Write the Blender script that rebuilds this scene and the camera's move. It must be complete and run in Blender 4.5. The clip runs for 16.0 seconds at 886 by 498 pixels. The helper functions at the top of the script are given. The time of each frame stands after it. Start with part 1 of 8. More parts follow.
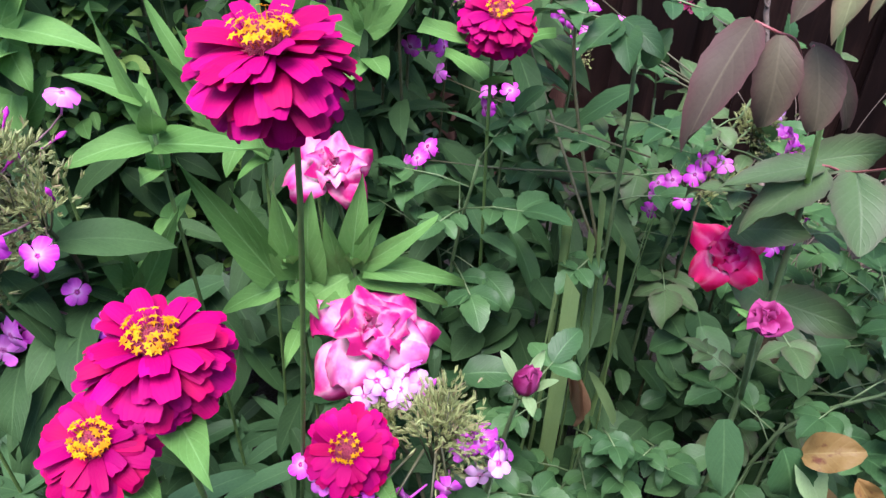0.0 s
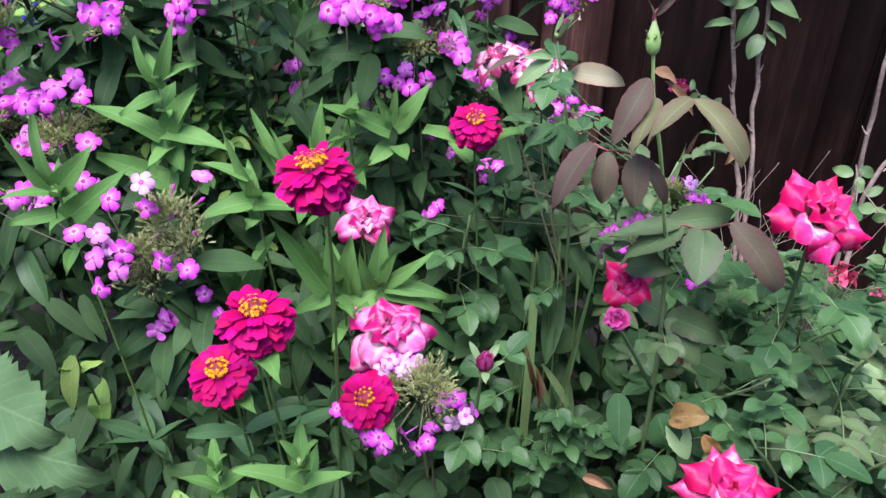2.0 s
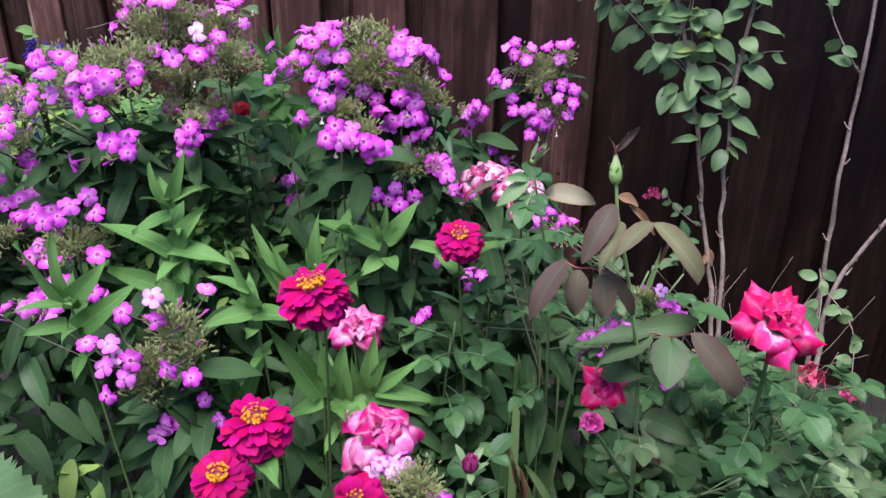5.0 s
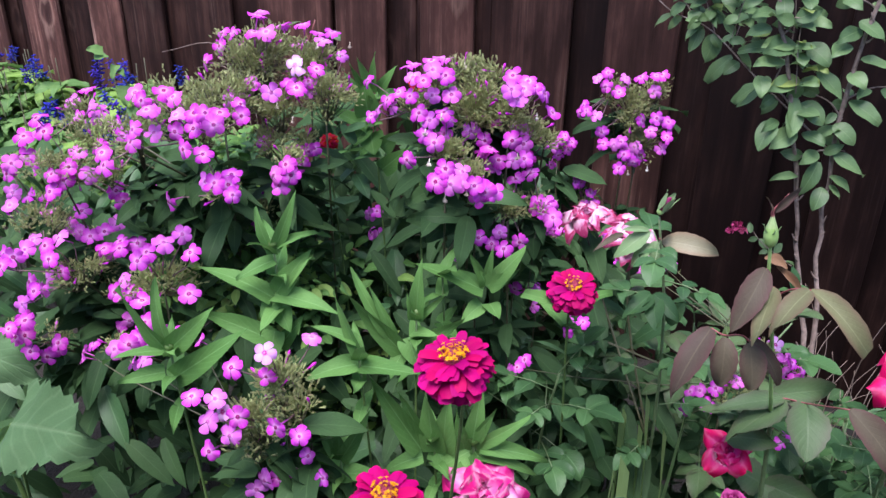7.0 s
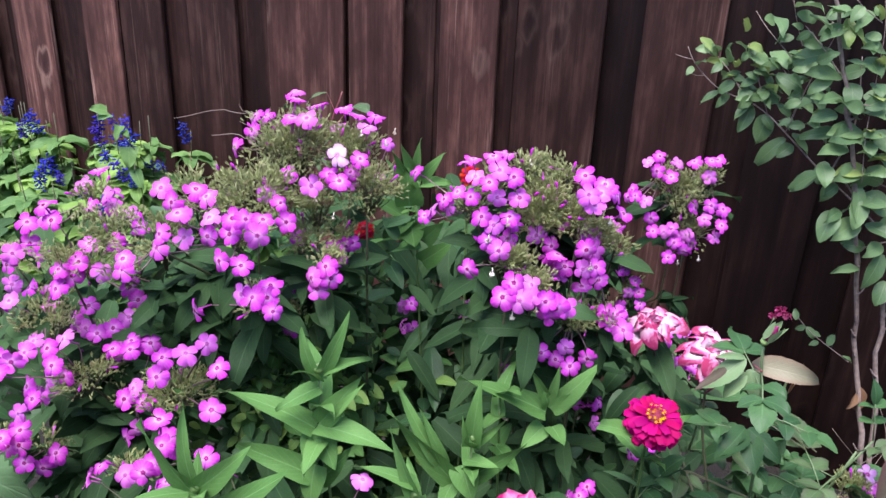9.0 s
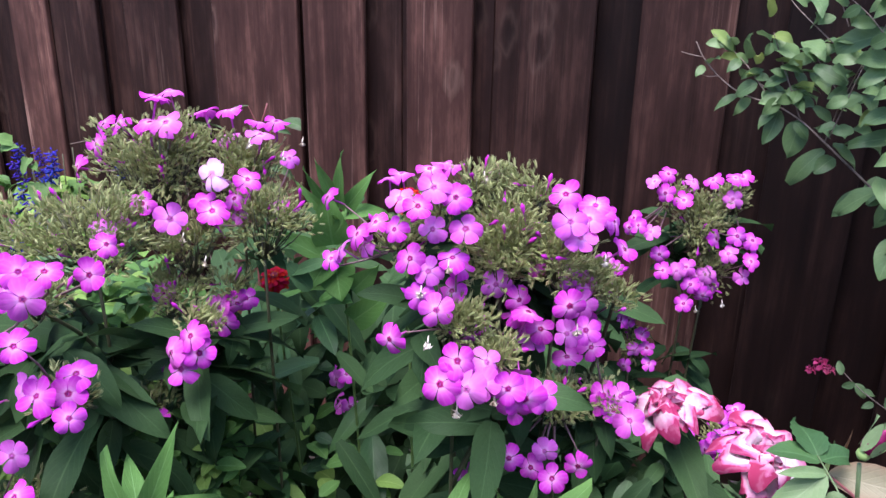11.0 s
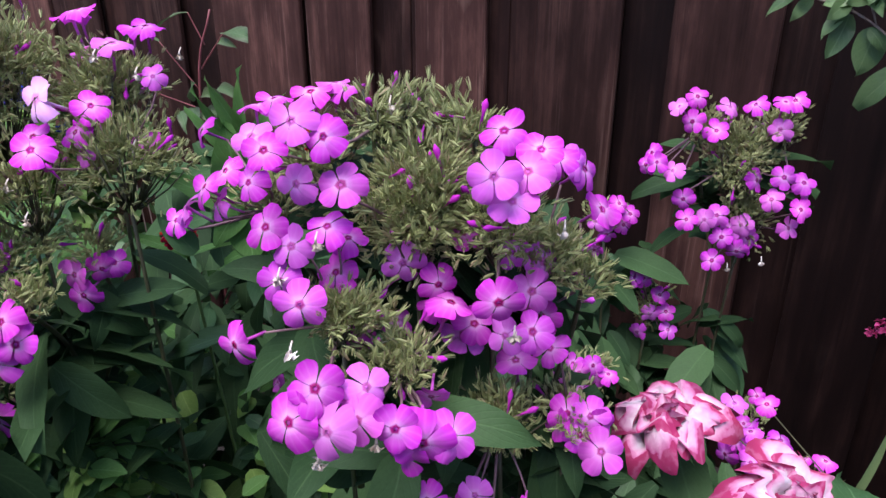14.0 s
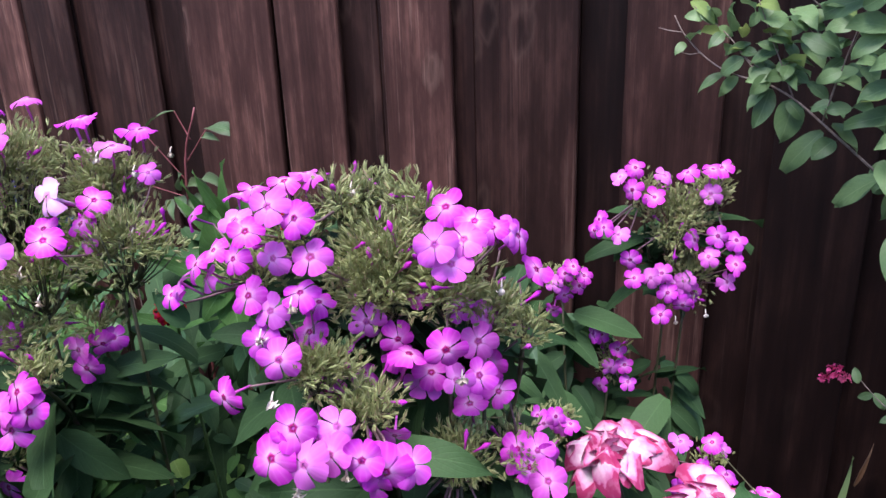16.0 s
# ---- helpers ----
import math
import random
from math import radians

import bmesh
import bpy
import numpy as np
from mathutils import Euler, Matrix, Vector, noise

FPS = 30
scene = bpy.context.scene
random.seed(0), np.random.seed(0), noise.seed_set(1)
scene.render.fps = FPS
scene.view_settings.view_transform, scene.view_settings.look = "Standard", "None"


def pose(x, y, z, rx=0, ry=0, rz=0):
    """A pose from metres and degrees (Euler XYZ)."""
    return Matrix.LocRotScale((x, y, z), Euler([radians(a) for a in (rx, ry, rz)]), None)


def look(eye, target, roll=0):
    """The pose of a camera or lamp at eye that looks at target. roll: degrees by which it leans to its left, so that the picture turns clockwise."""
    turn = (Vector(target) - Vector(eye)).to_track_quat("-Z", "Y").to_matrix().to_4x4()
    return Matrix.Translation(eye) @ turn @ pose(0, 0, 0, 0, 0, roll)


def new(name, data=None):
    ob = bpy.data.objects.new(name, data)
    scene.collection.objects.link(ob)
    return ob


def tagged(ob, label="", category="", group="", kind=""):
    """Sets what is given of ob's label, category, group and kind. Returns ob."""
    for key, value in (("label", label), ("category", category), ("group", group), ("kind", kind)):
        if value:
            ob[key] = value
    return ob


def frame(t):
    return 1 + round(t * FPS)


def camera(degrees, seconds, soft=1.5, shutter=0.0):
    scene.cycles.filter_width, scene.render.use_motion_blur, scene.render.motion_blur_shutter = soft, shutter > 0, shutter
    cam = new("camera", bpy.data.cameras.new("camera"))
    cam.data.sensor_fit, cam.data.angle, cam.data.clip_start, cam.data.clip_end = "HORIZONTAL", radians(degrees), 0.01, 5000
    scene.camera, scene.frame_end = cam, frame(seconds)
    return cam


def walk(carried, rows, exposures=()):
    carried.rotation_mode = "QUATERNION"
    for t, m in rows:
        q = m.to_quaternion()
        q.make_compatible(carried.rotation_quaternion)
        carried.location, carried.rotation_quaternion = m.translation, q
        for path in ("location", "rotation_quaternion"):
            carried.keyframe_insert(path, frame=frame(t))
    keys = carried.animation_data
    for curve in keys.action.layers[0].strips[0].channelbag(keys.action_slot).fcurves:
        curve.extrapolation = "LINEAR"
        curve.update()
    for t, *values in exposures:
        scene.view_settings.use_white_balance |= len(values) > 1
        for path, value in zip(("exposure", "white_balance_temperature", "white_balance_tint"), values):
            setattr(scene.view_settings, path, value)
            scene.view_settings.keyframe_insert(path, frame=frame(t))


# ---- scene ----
cam = camera(59.2, 16.0)
PATH = [
    (0, (0.004, 0.017, 1.018), (0.049, 1.642, -0.147), 3.0),
    (0.5, (0.02, -0.064, 1.036), (0.025, 1.516, -0.191), 3.9),
    (1, (0.065, -0.141, 1.098), (0.051, 1.45, -0.114), 3.1),
    (1.5, (0.082, -0.199, 1.162), (0.017, 1.438, 0.015), 2.1),
    (2, (0.114, -0.295, 1.222), (-0.041, 1.379, 0.139), 0.5),
    (2.5, (0.126, -0.345, 1.253), (-0.069, 1.349, 0.208), -1.8),
    (3, (0.121, -0.36, 1.259), (-0.075, 1.358, 0.254), -1.5),
    (3.5, (0.126, -0.36, 1.268), (-0.033, 1.381, 0.296), -0.2),
    (3.7, (0.127, -0.355, 1.272), (-0.012, 1.394, 0.313), 0.3),
    (5.8, (0.103, -0.355, 1.289), (-0.045, 1.448, 0.434), 1.1),
    (6, (0.089, -0.344, 1.291), (-0.071, 1.455, 0.433), 1.2),
    (6.5, (0.049, -0.322, 1.299), (-0.144, 1.475, 0.441), 1.0),
    (7, (-0.008, -0.289, 1.31), (-0.218, 1.506, 0.454), 0.9),
    (7.5, (-0.062, -0.244, 1.321), (-0.264, 1.566, 0.495), 0.6),
    (8, (-0.1, -0.179, 1.329), (-0.297, 1.641, 0.524), 0.9),
    (8.5, (-0.127, -0.142, 1.33), (-0.324, 1.679, 0.527), 1.2),
    (9, (-0.135, -0.14, 1.349), (-0.31, 1.7, 0.585), 2.3),
    (9.2, (-0.133, -0.136, 1.353), (-0.308, 1.71, 0.605), 2.2),
    (11.3, (-0.062, 0.261, 1.207), (-0.247, 2.136, 0.536), 0.9),
    (11.5, (-0.039, 0.297, 1.191), (-0.226, 2.154, 0.474), 0.8),
    (12, (0.005, 0.351, 1.175), (-0.182, 2.164, 0.352), 0.2),
    (12.5, (0.029, 0.411, 1.183), (-0.179, 2.222, 0.362), -0.8),
    (13, (0.019, 0.474, 1.166), (-0.236, 2.259, 0.301), -1.2),
    (13.5, (0.004, 0.472, 1.17), (-0.284, 2.237, 0.275), -0.4),
    (14, (-0.004, 0.432, 1.183), (-0.308, 2.212, 0.323), 0.0),
    (14.5, (-0.001, 0.382, 1.194), (-0.338, 2.185, 0.397), -0.8),
    (15, (0.018, 0.356, 1.209), (-0.302, 2.191, 0.48), -1.6),
    (15.5, (0.026, 0.353, 1.217), (-0.269, 2.207, 0.529), -1.9),
    (16, (0.032, 0.351, 1.21), (-0.244, 2.21, 0.525), -2.1),
]
LIGHT = [(0.0, 2.87, 6300, 22), (1.0, 2.82, 6300, 22), (2.0, 2.69, 6300, 22), (3.7, 2.44, 6300, 22), (6.5, 2.45, 6300, 22), (9.2, 2.57, 6300, 22), (11.5, 2.51, 6300, 24), (13.0, 2.25, 6300, 24), (14.0, 2.14, 6300, 24), (15.0, 2.24, 6300, 24), (16.0, 2.45, 6300, 24)]
walk(cam, [(t, look(eye, target, roll)) for t, eye, target, roll in PATH], LIGHT)

# ---- world, sun, exposure ----
world = bpy.data.worlds.new("sky")
scene.world = world
world.use_nodes = True
wn = world.node_tree
sky = wn.nodes.new("ShaderNodeTexSky")
sky.sky_type = "NISHITA"
sky.sun_disc = False
sky.sun_elevation, sky.sun_rotation = radians(70), radians(202)
sky.air_density, sky.dust_density, sky.ozone_density = 1.0, 1.0, 1.5
wn.links.new(sky.outputs["Color"], wn.nodes["Background"].inputs["Color"])
wn.nodes["Background"].inputs["Strength"].default_value = 0.063
sun = new("sun", bpy.data.lights.new("sun", "SUN"))
sun.data.energy, sun.data.angle, sun.data.color = 1.42, radians(40), (1.0, 0.985, 0.99)
sun.matrix_world = look((-0.7, -1.7, 5.0), (0, 0, 0))

# ---- materials ----


def rgb(c):
    return (c[0], c[1], c[2], 1.0)


class Nodes:
    """Short hand for building one node material."""

    def __init__(self, name):
        self.mat = bpy.data.materials.new(name)
        self.mat.use_nodes = True
        self.tree = self.mat.node_tree
        self.bsdf = self.tree.nodes["Principled BSDF"]
        self.out = self.tree.nodes["Material Output"]

    def add(self, kind, **values):
        n = self.tree.nodes.new(kind)
        for k, v in values.items():
            n.inputs[k.replace("_", " ")].default_value = v
        return n

    def link(self, a, b):
        self.tree.links.new(a, b)

    def math(self, op, a, b=0.0, clamp=False):
        n = self.tree.nodes.new("ShaderNodeMath")
        n.operation, n.use_clamp = op, clamp
        for i, v in enumerate((a, b)):
            if isinstance(v, (int, float)):
                n.inputs[i].default_value = v
            else:
                self.link(v, n.inputs[i])
        return n.outputs[0]

    def mix(self, fac, a, b, blend="MIX"):
        n = self.tree.nodes.new("ShaderNodeMix")
        n.data_type, n.blend_type = "RGBA", blend
        for sock, v in ((n.inputs[0], fac), (n.inputs[6], a), (n.inputs[7], b)):
            if isinstance(v, (int, float)):
                sock.default_value = v
            elif isinstance(v, tuple):
                sock.default_value = rgb(v)
            else:
                self.link(v, sock)
        return n.outputs[2]

    def ramp(self, fac, stops):
        n = self.tree.nodes.new("ShaderNodeValToRGB")
        e = n.color_ramp.elements
        while len(e) < len(stops):
            e.new(0.5)
        for el, (p, c) in zip(e, stops):
            el.position, el.color = p, rgb(c)
        self.link(fac, n.inputs[0])
        return n.outputs[0]

    def noise(self, coord, scale, detail=3.0, rough=0.55):
        n = self.add("ShaderNodeTexNoise", Scale=scale, Detail=detail, Roughness=rough)
        if coord is not None:
            self.link(coord, n.inputs["Vector"])
        return n.outputs["Fac"]

    def bump(self, height, strength, distance):
        n = self.add("ShaderNodeBump", Strength=strength, Distance=distance)
        self.link(height, n.inputs["Height"])
        self.link(n.outputs[0], self.bsdf.inputs["Normal"])

    def see_through(self, colour, share):
        t = self.tree.nodes.new("ShaderNodeBsdfTranslucent")
        self.link(colour, t.inputs["Color"])
        m = self.tree.nodes.new("ShaderNodeMixShader")
        m.inputs[0].default_value = share
        self.link(self.bsdf.outputs[0], m.inputs[1])
        self.link(t.outputs[0], m.inputs[2])
        self.link(m.outputs[0], self.out.inputs["Surface"])


def leaf_material(name, dark, light, rib, rough=0.45, veins=9.0, glow=0.22, spots=None, edge=None, gloss=0.2, veined=0.10):
    """Leaf skin: midrib and side veins along the blade, blotches, and a shade of its own for each leaf."""
    n = Nodes(name)
    uv = n.tree.nodes.new("ShaderNodeUVMap").outputs[0]
    sep = n.tree.nodes.new("ShaderNodeSeparateXYZ")
    n.link(uv, sep.inputs[0])
    u, v = sep.outputs[0], sep.outputs[1]
    off = n.math("ABSOLUTE", n.math("SUBTRACT", u, 0.5))
    geo = n.tree.nodes.new("ShaderNodeNewGeometry")
    inf = n.tree.nodes.new("ShaderNodeObjectInfo")
    own = n.math("FRACT", n.math("ADD", geo.outputs["Random Per Island"], inf.outputs["Random"]))
    coord = n.tree.nodes.new("ShaderNodeTexCoord").outputs["Object"]
    big = n.noise(geo.outputs["Position"], 28, 3)
    fine = n.noise(geo.outputs["Position"], 420, 2)
    f = n.math("ADD", n.math("MULTIPLY", own, 0.62), n.math("MULTIPLY", big, 0.5), True)
    col = n.mix(f, dark, light)
    if edge:
        col = n.mix(n.math("MULTIPLY", n.math("POWER", n.math("MULTIPLY", off, 2.0), 3.0), 0.7), col, edge)
    vein = n.math("SINE", n.math("MULTIPLY", n.math("SUBTRACT", v, n.math("MULTIPLY", off, 0.75)), veins * 6.283))
    veinline = n.math("POWER", n.math("MULTIPLY", n.math("ADD", vein, 1.0), 0.5), 9.0)
    ribline = n.math("SUBTRACT", 1.0, n.math("MULTIPLY", off, 26.0), True)
    col = n.mix(n.math("MULTIPLY", veinline, veined), col, rib)
    col = n.mix(n.math("MULTIPLY", ribline, 0.5), col, rib)
    col = n.mix(n.math("MULTIPLY", n.math("SUBTRACT", fine, 0.42), 0.5, True), col, tuple(c * 0.5 for c in dark))
    if spots:
        s = n.math("MULTIPLY", n.math("SUBTRACT", n.noise(coord, 3.2, 4), 0.56), 9.0, True)
        col = n.mix(s, col, spots)
    n.link(col, n.bsdf.inputs["Base Color"])
    n.bsdf.inputs["Roughness"].default_value = rough
    n.bsdf.inputs["Specular IOR Level"].default_value = gloss
    h = n.math("ADD", n.math("MULTIPLY", veinline, -0.5), n.math("MULTIPLY", fine, 0.35))
    n.bump(n.math("SUBTRACT", h, ribline), 0.12 + min(0.4, veined * 1.3), 0.0013)
    n.see_through(n.mix(0.5, col, light), glow)
    return n.mat


def petal_material(name, stops, streak, rough=0.55, glow=0.25, pale=None, axis=1, streaks=26.0, vary=1.0, patchy=0.28, shift=0.0, lined=0.16):
    """Petal skin: colours from base to tip, fine lengthwise streaks, a shade of its own for each flower."""
    n = Nodes(name)
    uv = n.tree.nodes.new("ShaderNodeUVMap").outputs[0]
    sep = n.tree.nodes.new("ShaderNodeSeparateXYZ")
    n.link(uv, sep.inputs[0])
    geo = n.tree.nodes.new("ShaderNodeNewGeometry")
    inf = n.tree.nodes.new("ShaderNodeObjectInfo")
    patch = n.noise(geo.outputs["Position"], 60, 3)
    v = n.math("ADD", sep.outputs[axis], n.math("MULTIPLY", n.math("SUBTRACT", patch, 0.5), patchy))
    if shift:
        v = n.math("ADD", v, n.math("MULTIPLY", n.math("SUBTRACT", n.math("FRACT", n.math("MULTIPLY", inf.outputs["Random"], 5.1)), 0.5), shift))
    if axis == 1 and pale is None and streaks < 20:
        off = n.math("ABSOLUTE", n.math("SUBTRACT", sep.outputs[0], 0.5))
        v = n.math("ADD", v, n.math("MULTIPLY", n.math("POWER", n.math("MULTIPLY", off, 2.0), 2.0), 0.35))
    col = n.ramp(v, stops)
    across = n.math("ADD", sep.outputs[0], n.math("MULTIPLY", patch, 0.5 if lined > 0.2 else 0.0))
    wave = n.math("SINE", n.math("MULTIPLY", across, streaks * 6.283))
    line = n.math("POWER", n.math("MULTIPLY", n.math("ADD", wave, 1.0), 0.5), 4.0)
    col = n.mix(n.math("MULTIPLY", line, lined), col, streak)
    own = inf.outputs["Random"]
    if pale:
        col = n.mix(n.math("MULTIPLY", n.math("SUBTRACT", own, 0.50), 0.9, True), col, pale)
    hue = n.tree.nodes.new("ShaderNodeHueSaturation")
    n.link(col, hue.inputs["Color"])
    n.link(n.math("ADD", n.math("MULTIPLY", n.math("FRACT", n.math("MULTIPLY", own, 7.3)), 0.36 * vary), 0.88 - 0.18 * vary), hue.inputs["Value"])
    n.link(n.math("ADD", n.math("MULTIPLY", n.math("FRACT", n.math("MULTIPLY", own, 3.7)), 0.03 * vary), 0.5 - 0.015 * vary), hue.inputs["Hue"])
    n.link(hue.outputs[0], n.bsdf.inputs["Base Color"])
    n.bsdf.inputs["Roughness"].default_value = rough
    n.bsdf.inputs["Specular IOR Level"].default_value = 0.08
    n.bump(n.math("ADD", line, n.math("MULTIPLY", n.noise(geo.outputs["Position"], 300, 2), 1.2)), 0.16, 0.0006)
    n.see_through(hue.outputs[0], glow)
    return n.mat


def stem_material(name, low, high, rough=0.55, scale=90.0, bump=0.5):
    n = Nodes(name)
    geo = n.tree.nodes.new("ShaderNodeNewGeometry")
    a = n.noise(geo.outputs["Position"], scale, 4)
    b = n.noise(geo.outputs["Position"], scale * 0.14, 2)
    f = n.math("ADD", n.math("MULTIPLY", a, 0.6), n.math("MULTIPLY", b, 0.6))
    f = n.math("MULTIPLY", n.math("SUBTRACT", f, 0.35), 2.2, True)
    n.link(n.mix(f, low, high), n.bsdf.inputs["Base Color"])
    n.bsdf.inputs["Roughness"].default_value = rough
    n.bump(a, bump, 0.002)
    return n.mat


def tuft_material(name, low, high, dry):
    """Green calyx bristles, some dried to straw."""
    n = Nodes(name)
    geo = n.tree.nodes.new("ShaderNodeNewGeometry")
    own = geo.outputs["Random Per Island"]
    big = n.noise(geo.outputs["Position"], 45, 3)
    uv = n.tree.nodes.new("ShaderNodeUVMap").outputs[0]
    sep = n.tree.nodes.new("ShaderNodeSeparateXYZ")
    n.link(uv, sep.inputs[0])
    col = n.mix(n.math("MULTIPLY", n.math("ADD", own, big), 0.55, True), low, high)
    col = n.mix(n.math("MULTIPLY", n.math("SUBTRACT", own, 0.80), 5.0, True), col, (0.26, 0.19, 0.11))
    col = n.mix(n.math("MULTIPLY", n.math("SUBTRACT", sep.outputs[1], 0.75), 1.6, True), col, dry)
    n.link(col, n.bsdf.inputs["Base Color"])
    n.bsdf.inputs["Roughness"].default_value = 0.6
    n.see_through(col, 0.15)
    return n.mat


def wood_material(name, wear, tone_by):
    """Dark brown stained fence board: grain along the board, knots, worn pale streaks."""
    n = Nodes(name)
    coord = n.tree.nodes.new("ShaderNodeTexCoord").outputs["Object"]
    inf = n.tree.nodes.new("ShaderNodeObjectInfo")
    shift = n.tree.nodes.new("ShaderNodeVectorMath")
    shift.operation = "MULTIPLY_ADD"
    n.link(coord, shift.inputs[0])
    shift.inputs[1].default_value = (1, 1, 1)
    comb = n.tree.nodes.new("ShaderNodeCombineXYZ")
    for i in range(3):
        n.link(n.math("MULTIPLY", inf.outputs["Random"], 17.0 + 9 * i), comb.inputs[i])
    n.link(comb.outputs[0], shift.inputs[2])

    def stretched(sx, sz):
        m = n.tree.nodes.new("ShaderNodeMapping")
        m.inputs["Scale"].default_value = (sx, sx, sz)
        n.link(shift.outputs[0], m.inputs[0])
        return m.outputs[0]

    grain = n.noise(stretched(48, 1.1), 1.0, 5, 0.6)
    fibre = n.noise(stretched(260, 5), 1.0, 4, 0.65)
    blot = n.noise(stretched(9, 2.2), 1.0, 4)
    knot = n.tree.nodes.new("ShaderNodeTexVoronoi")
    warp = n.tree.nodes.new("ShaderNodeVectorMath")
    warp.operation = "MULTIPLY_ADD"
    wob = n.add("ShaderNodeTexNoise", Scale=1.0, Detail=3.0)
    n.link(stretched(30, 7), wob.inputs["Vector"])
    n.link(wob.outputs["Color"], warp.inputs[0])
    warp.inputs[1].default_value = (0.35, 0.35, 0.35)
    n.link(stretched(7.0, 4.0), warp.inputs[2])
    n.link(warp.outputs[0], knot.inputs["Vector"])
    knot.inputs["Scale"].default_value = 1.0
    cell = n.tree.nodes.new("ShaderNodeSeparateColor")
    n.link(knot.outputs["Color"], cell.inputs[0])
    some = n.math("MULTIPLY", n.math("SUBTRACT", cell.outputs[0], 0.60), 12.0, True)
    k = n.math("MULTIPLY", some, n.math("SUBTRACT", 1.0, n.math("MULTIPLY", knot.outputs["Distance"], 4.2), True))
    tone = n.math("ADD", n.math("MULTIPLY", grain, 0.46), n.math("MULTIPLY", fibre, 0.16))
    smear = n.noise(stretched(22, 6.0), 1.0, 5, 0.65)
    tone = n.math("ADD", tone, n.math("ADD", n.math("MULTIPLY", blot, 0.46), n.math("MULTIPLY", n.math("SUBTRACT", smear, 0.5), 0.5)))
    tone = n.math("ADD", tone, 0.06)
    col = n.ramp(tone, [(0.36, (0.0105, 0.0046, 0.0036)), (0.6, (0.031, 0.0138, 0.0108)), (0.86, (0.094, 0.044, 0.033))])
    worn = n.math("MULTIPLY", n.math("SUBTRACT", n.math("MULTIPLY", n.noise(stretched(85, 1.3), 1.0, 6, 0.74), n.math("ADD", blot, 0.5)), 0.60), 7.0, True)
    col = n.mix(n.math("MULTIPLY", worn, wear), col, (0.165, 0.096, 0.074))
    rim = n.math("SUBTRACT", 1.0, n.math("MULTIPLY", n.math("ABSOLUTE", n.math("SUBTRACT", knot.outputs["Distance"], 0.24)), 14.0), True)
    col = n.mix(n.math("MULTIPLY", n.math("MULTIPLY", rim, some), n.math("MULTIPLY", wear, 0.5)), col, (0.13, 0.080, 0.060))
    col = n.mix(n.math("MULTIPLY", k, 0.8), col, (0.008, 0.004, 0.004))
    hue = n.tree.nodes.new("ShaderNodeHueSaturation")
    n.link(col, hue.inputs["Color"])
    n.link(n.math("ADD", n.math("MULTIPLY", inf.outputs["Random"], 0.36 * tone_by), 0.82 * tone_by), hue.inputs["Value"])
    n.link(hue.outputs[0], n.bsdf.inputs["Base Color"])
    n.bsdf.inputs["Roughness"].default_value = 0.58
    n.bsdf.inputs["Specular IOR Level"].default_value = 0.14
    h = n.math("ADD", n.math("MULTIPLY", fibre, 0.35), n.math("MULTIPLY", grain, 0.5))
    n.bump(n.math("SUBTRACT", h, n.math("MULTIPLY", k, 0.8)), 0.55, 0.004)
    return n.mat


def soil_material(name):
    n = Nodes(name)
    geo = n.tree.nodes.new("ShaderNodeNewGeometry")
    a = n.noise(geo.outputs["Position"], 9, 5)
    b = n.noise(geo.outputs["Position"], 120, 4)
    col = n.ramp(n.math("ADD", n.math("MULTIPLY", a, 0.6), n.math("MULTIPLY", b, 0.4)),
                 [(0.3, (0.006, 0.005, 0.0035)), (0.55, (0.016, 0.012, 0.008)), (0.8, (0.04, 0.030, 0.020))])
    n.link(col, n.bsdf.inputs["Base Color"])
    n.bsdf.inputs["Roughness"].default_value = 0.95
    n.bump(n.math("ADD", a, b), 0.9, 0.02)
    return n.mat


M_PHLOX = petal_material("phlox petal", [(0.0, (0.30, 0.0, 0.10)), (0.065, (0.44, 0.01, 0.20)), (0.14, (0.82, 0.38, 0.77)),
                         (0.36, (0.75, 0.150, 0.66)), (0.7, (0.67, 0.060, 0.60)), (1.0, (0.59, 0.034, 0.545))], (0.84, 0.26, 0.76), pale=(0.84, 0.30, 0.77), axis=1, streaks=3.0, patchy=0.16)
M_PHLOX_PALE = petal_material("pale phlox petal", [(0.0, (0.45, 0.0, 0.14)), (0.10, (0.55, 0.03, 0.3)), (0.24, (0.82, 0.46, 0.78)),
                              (0.6, (0.82, 0.42, 0.79)), (1.0, (0.74, 0.26, 0.72))], (0.86, 0.58, 0.84), pale=(0.85, 0.55, 0.83), streaks=3.0)
# the dark petal base paints in the shade between overlapping petals
M_ZINNIA = petal_material("zinnia petal", [(0.0, (0.19, 0.0, 0.05)), (0.4, (0.33, 0.0005, 0.088)), (1.0, (0.43, 0.001, 0.106))], (0.30, 0.0, 0.085),
                          rough=0.6, glow=0.18, pale=(0.52, 0.005, 0.14), streaks=5.0)
M_RED = petal_material("red zinnia petal", [(0.0, (0.25, 0.0, 0.01)), (1.0, (0.45, 0.006, 0.02))], (0.3, 0.0, 0.01), pale=(0.4, 0.0, 0.02))
M_ROSE = petal_material("two-tone rose petal", [(0.0, (0.80, 0.74, 0.78)), (0.45, (0.77, 0.46, 0.61)), (0.78, (0.66, 0.14, 0.36)),
                        (1.0, (0.54, 0.015, 0.17))], (0.80, 0.66, 0.74), rough=0.6, glow=0.24, streaks=2.0, vary=0.45, patchy=0.6, shift=0.45, lined=0.3)
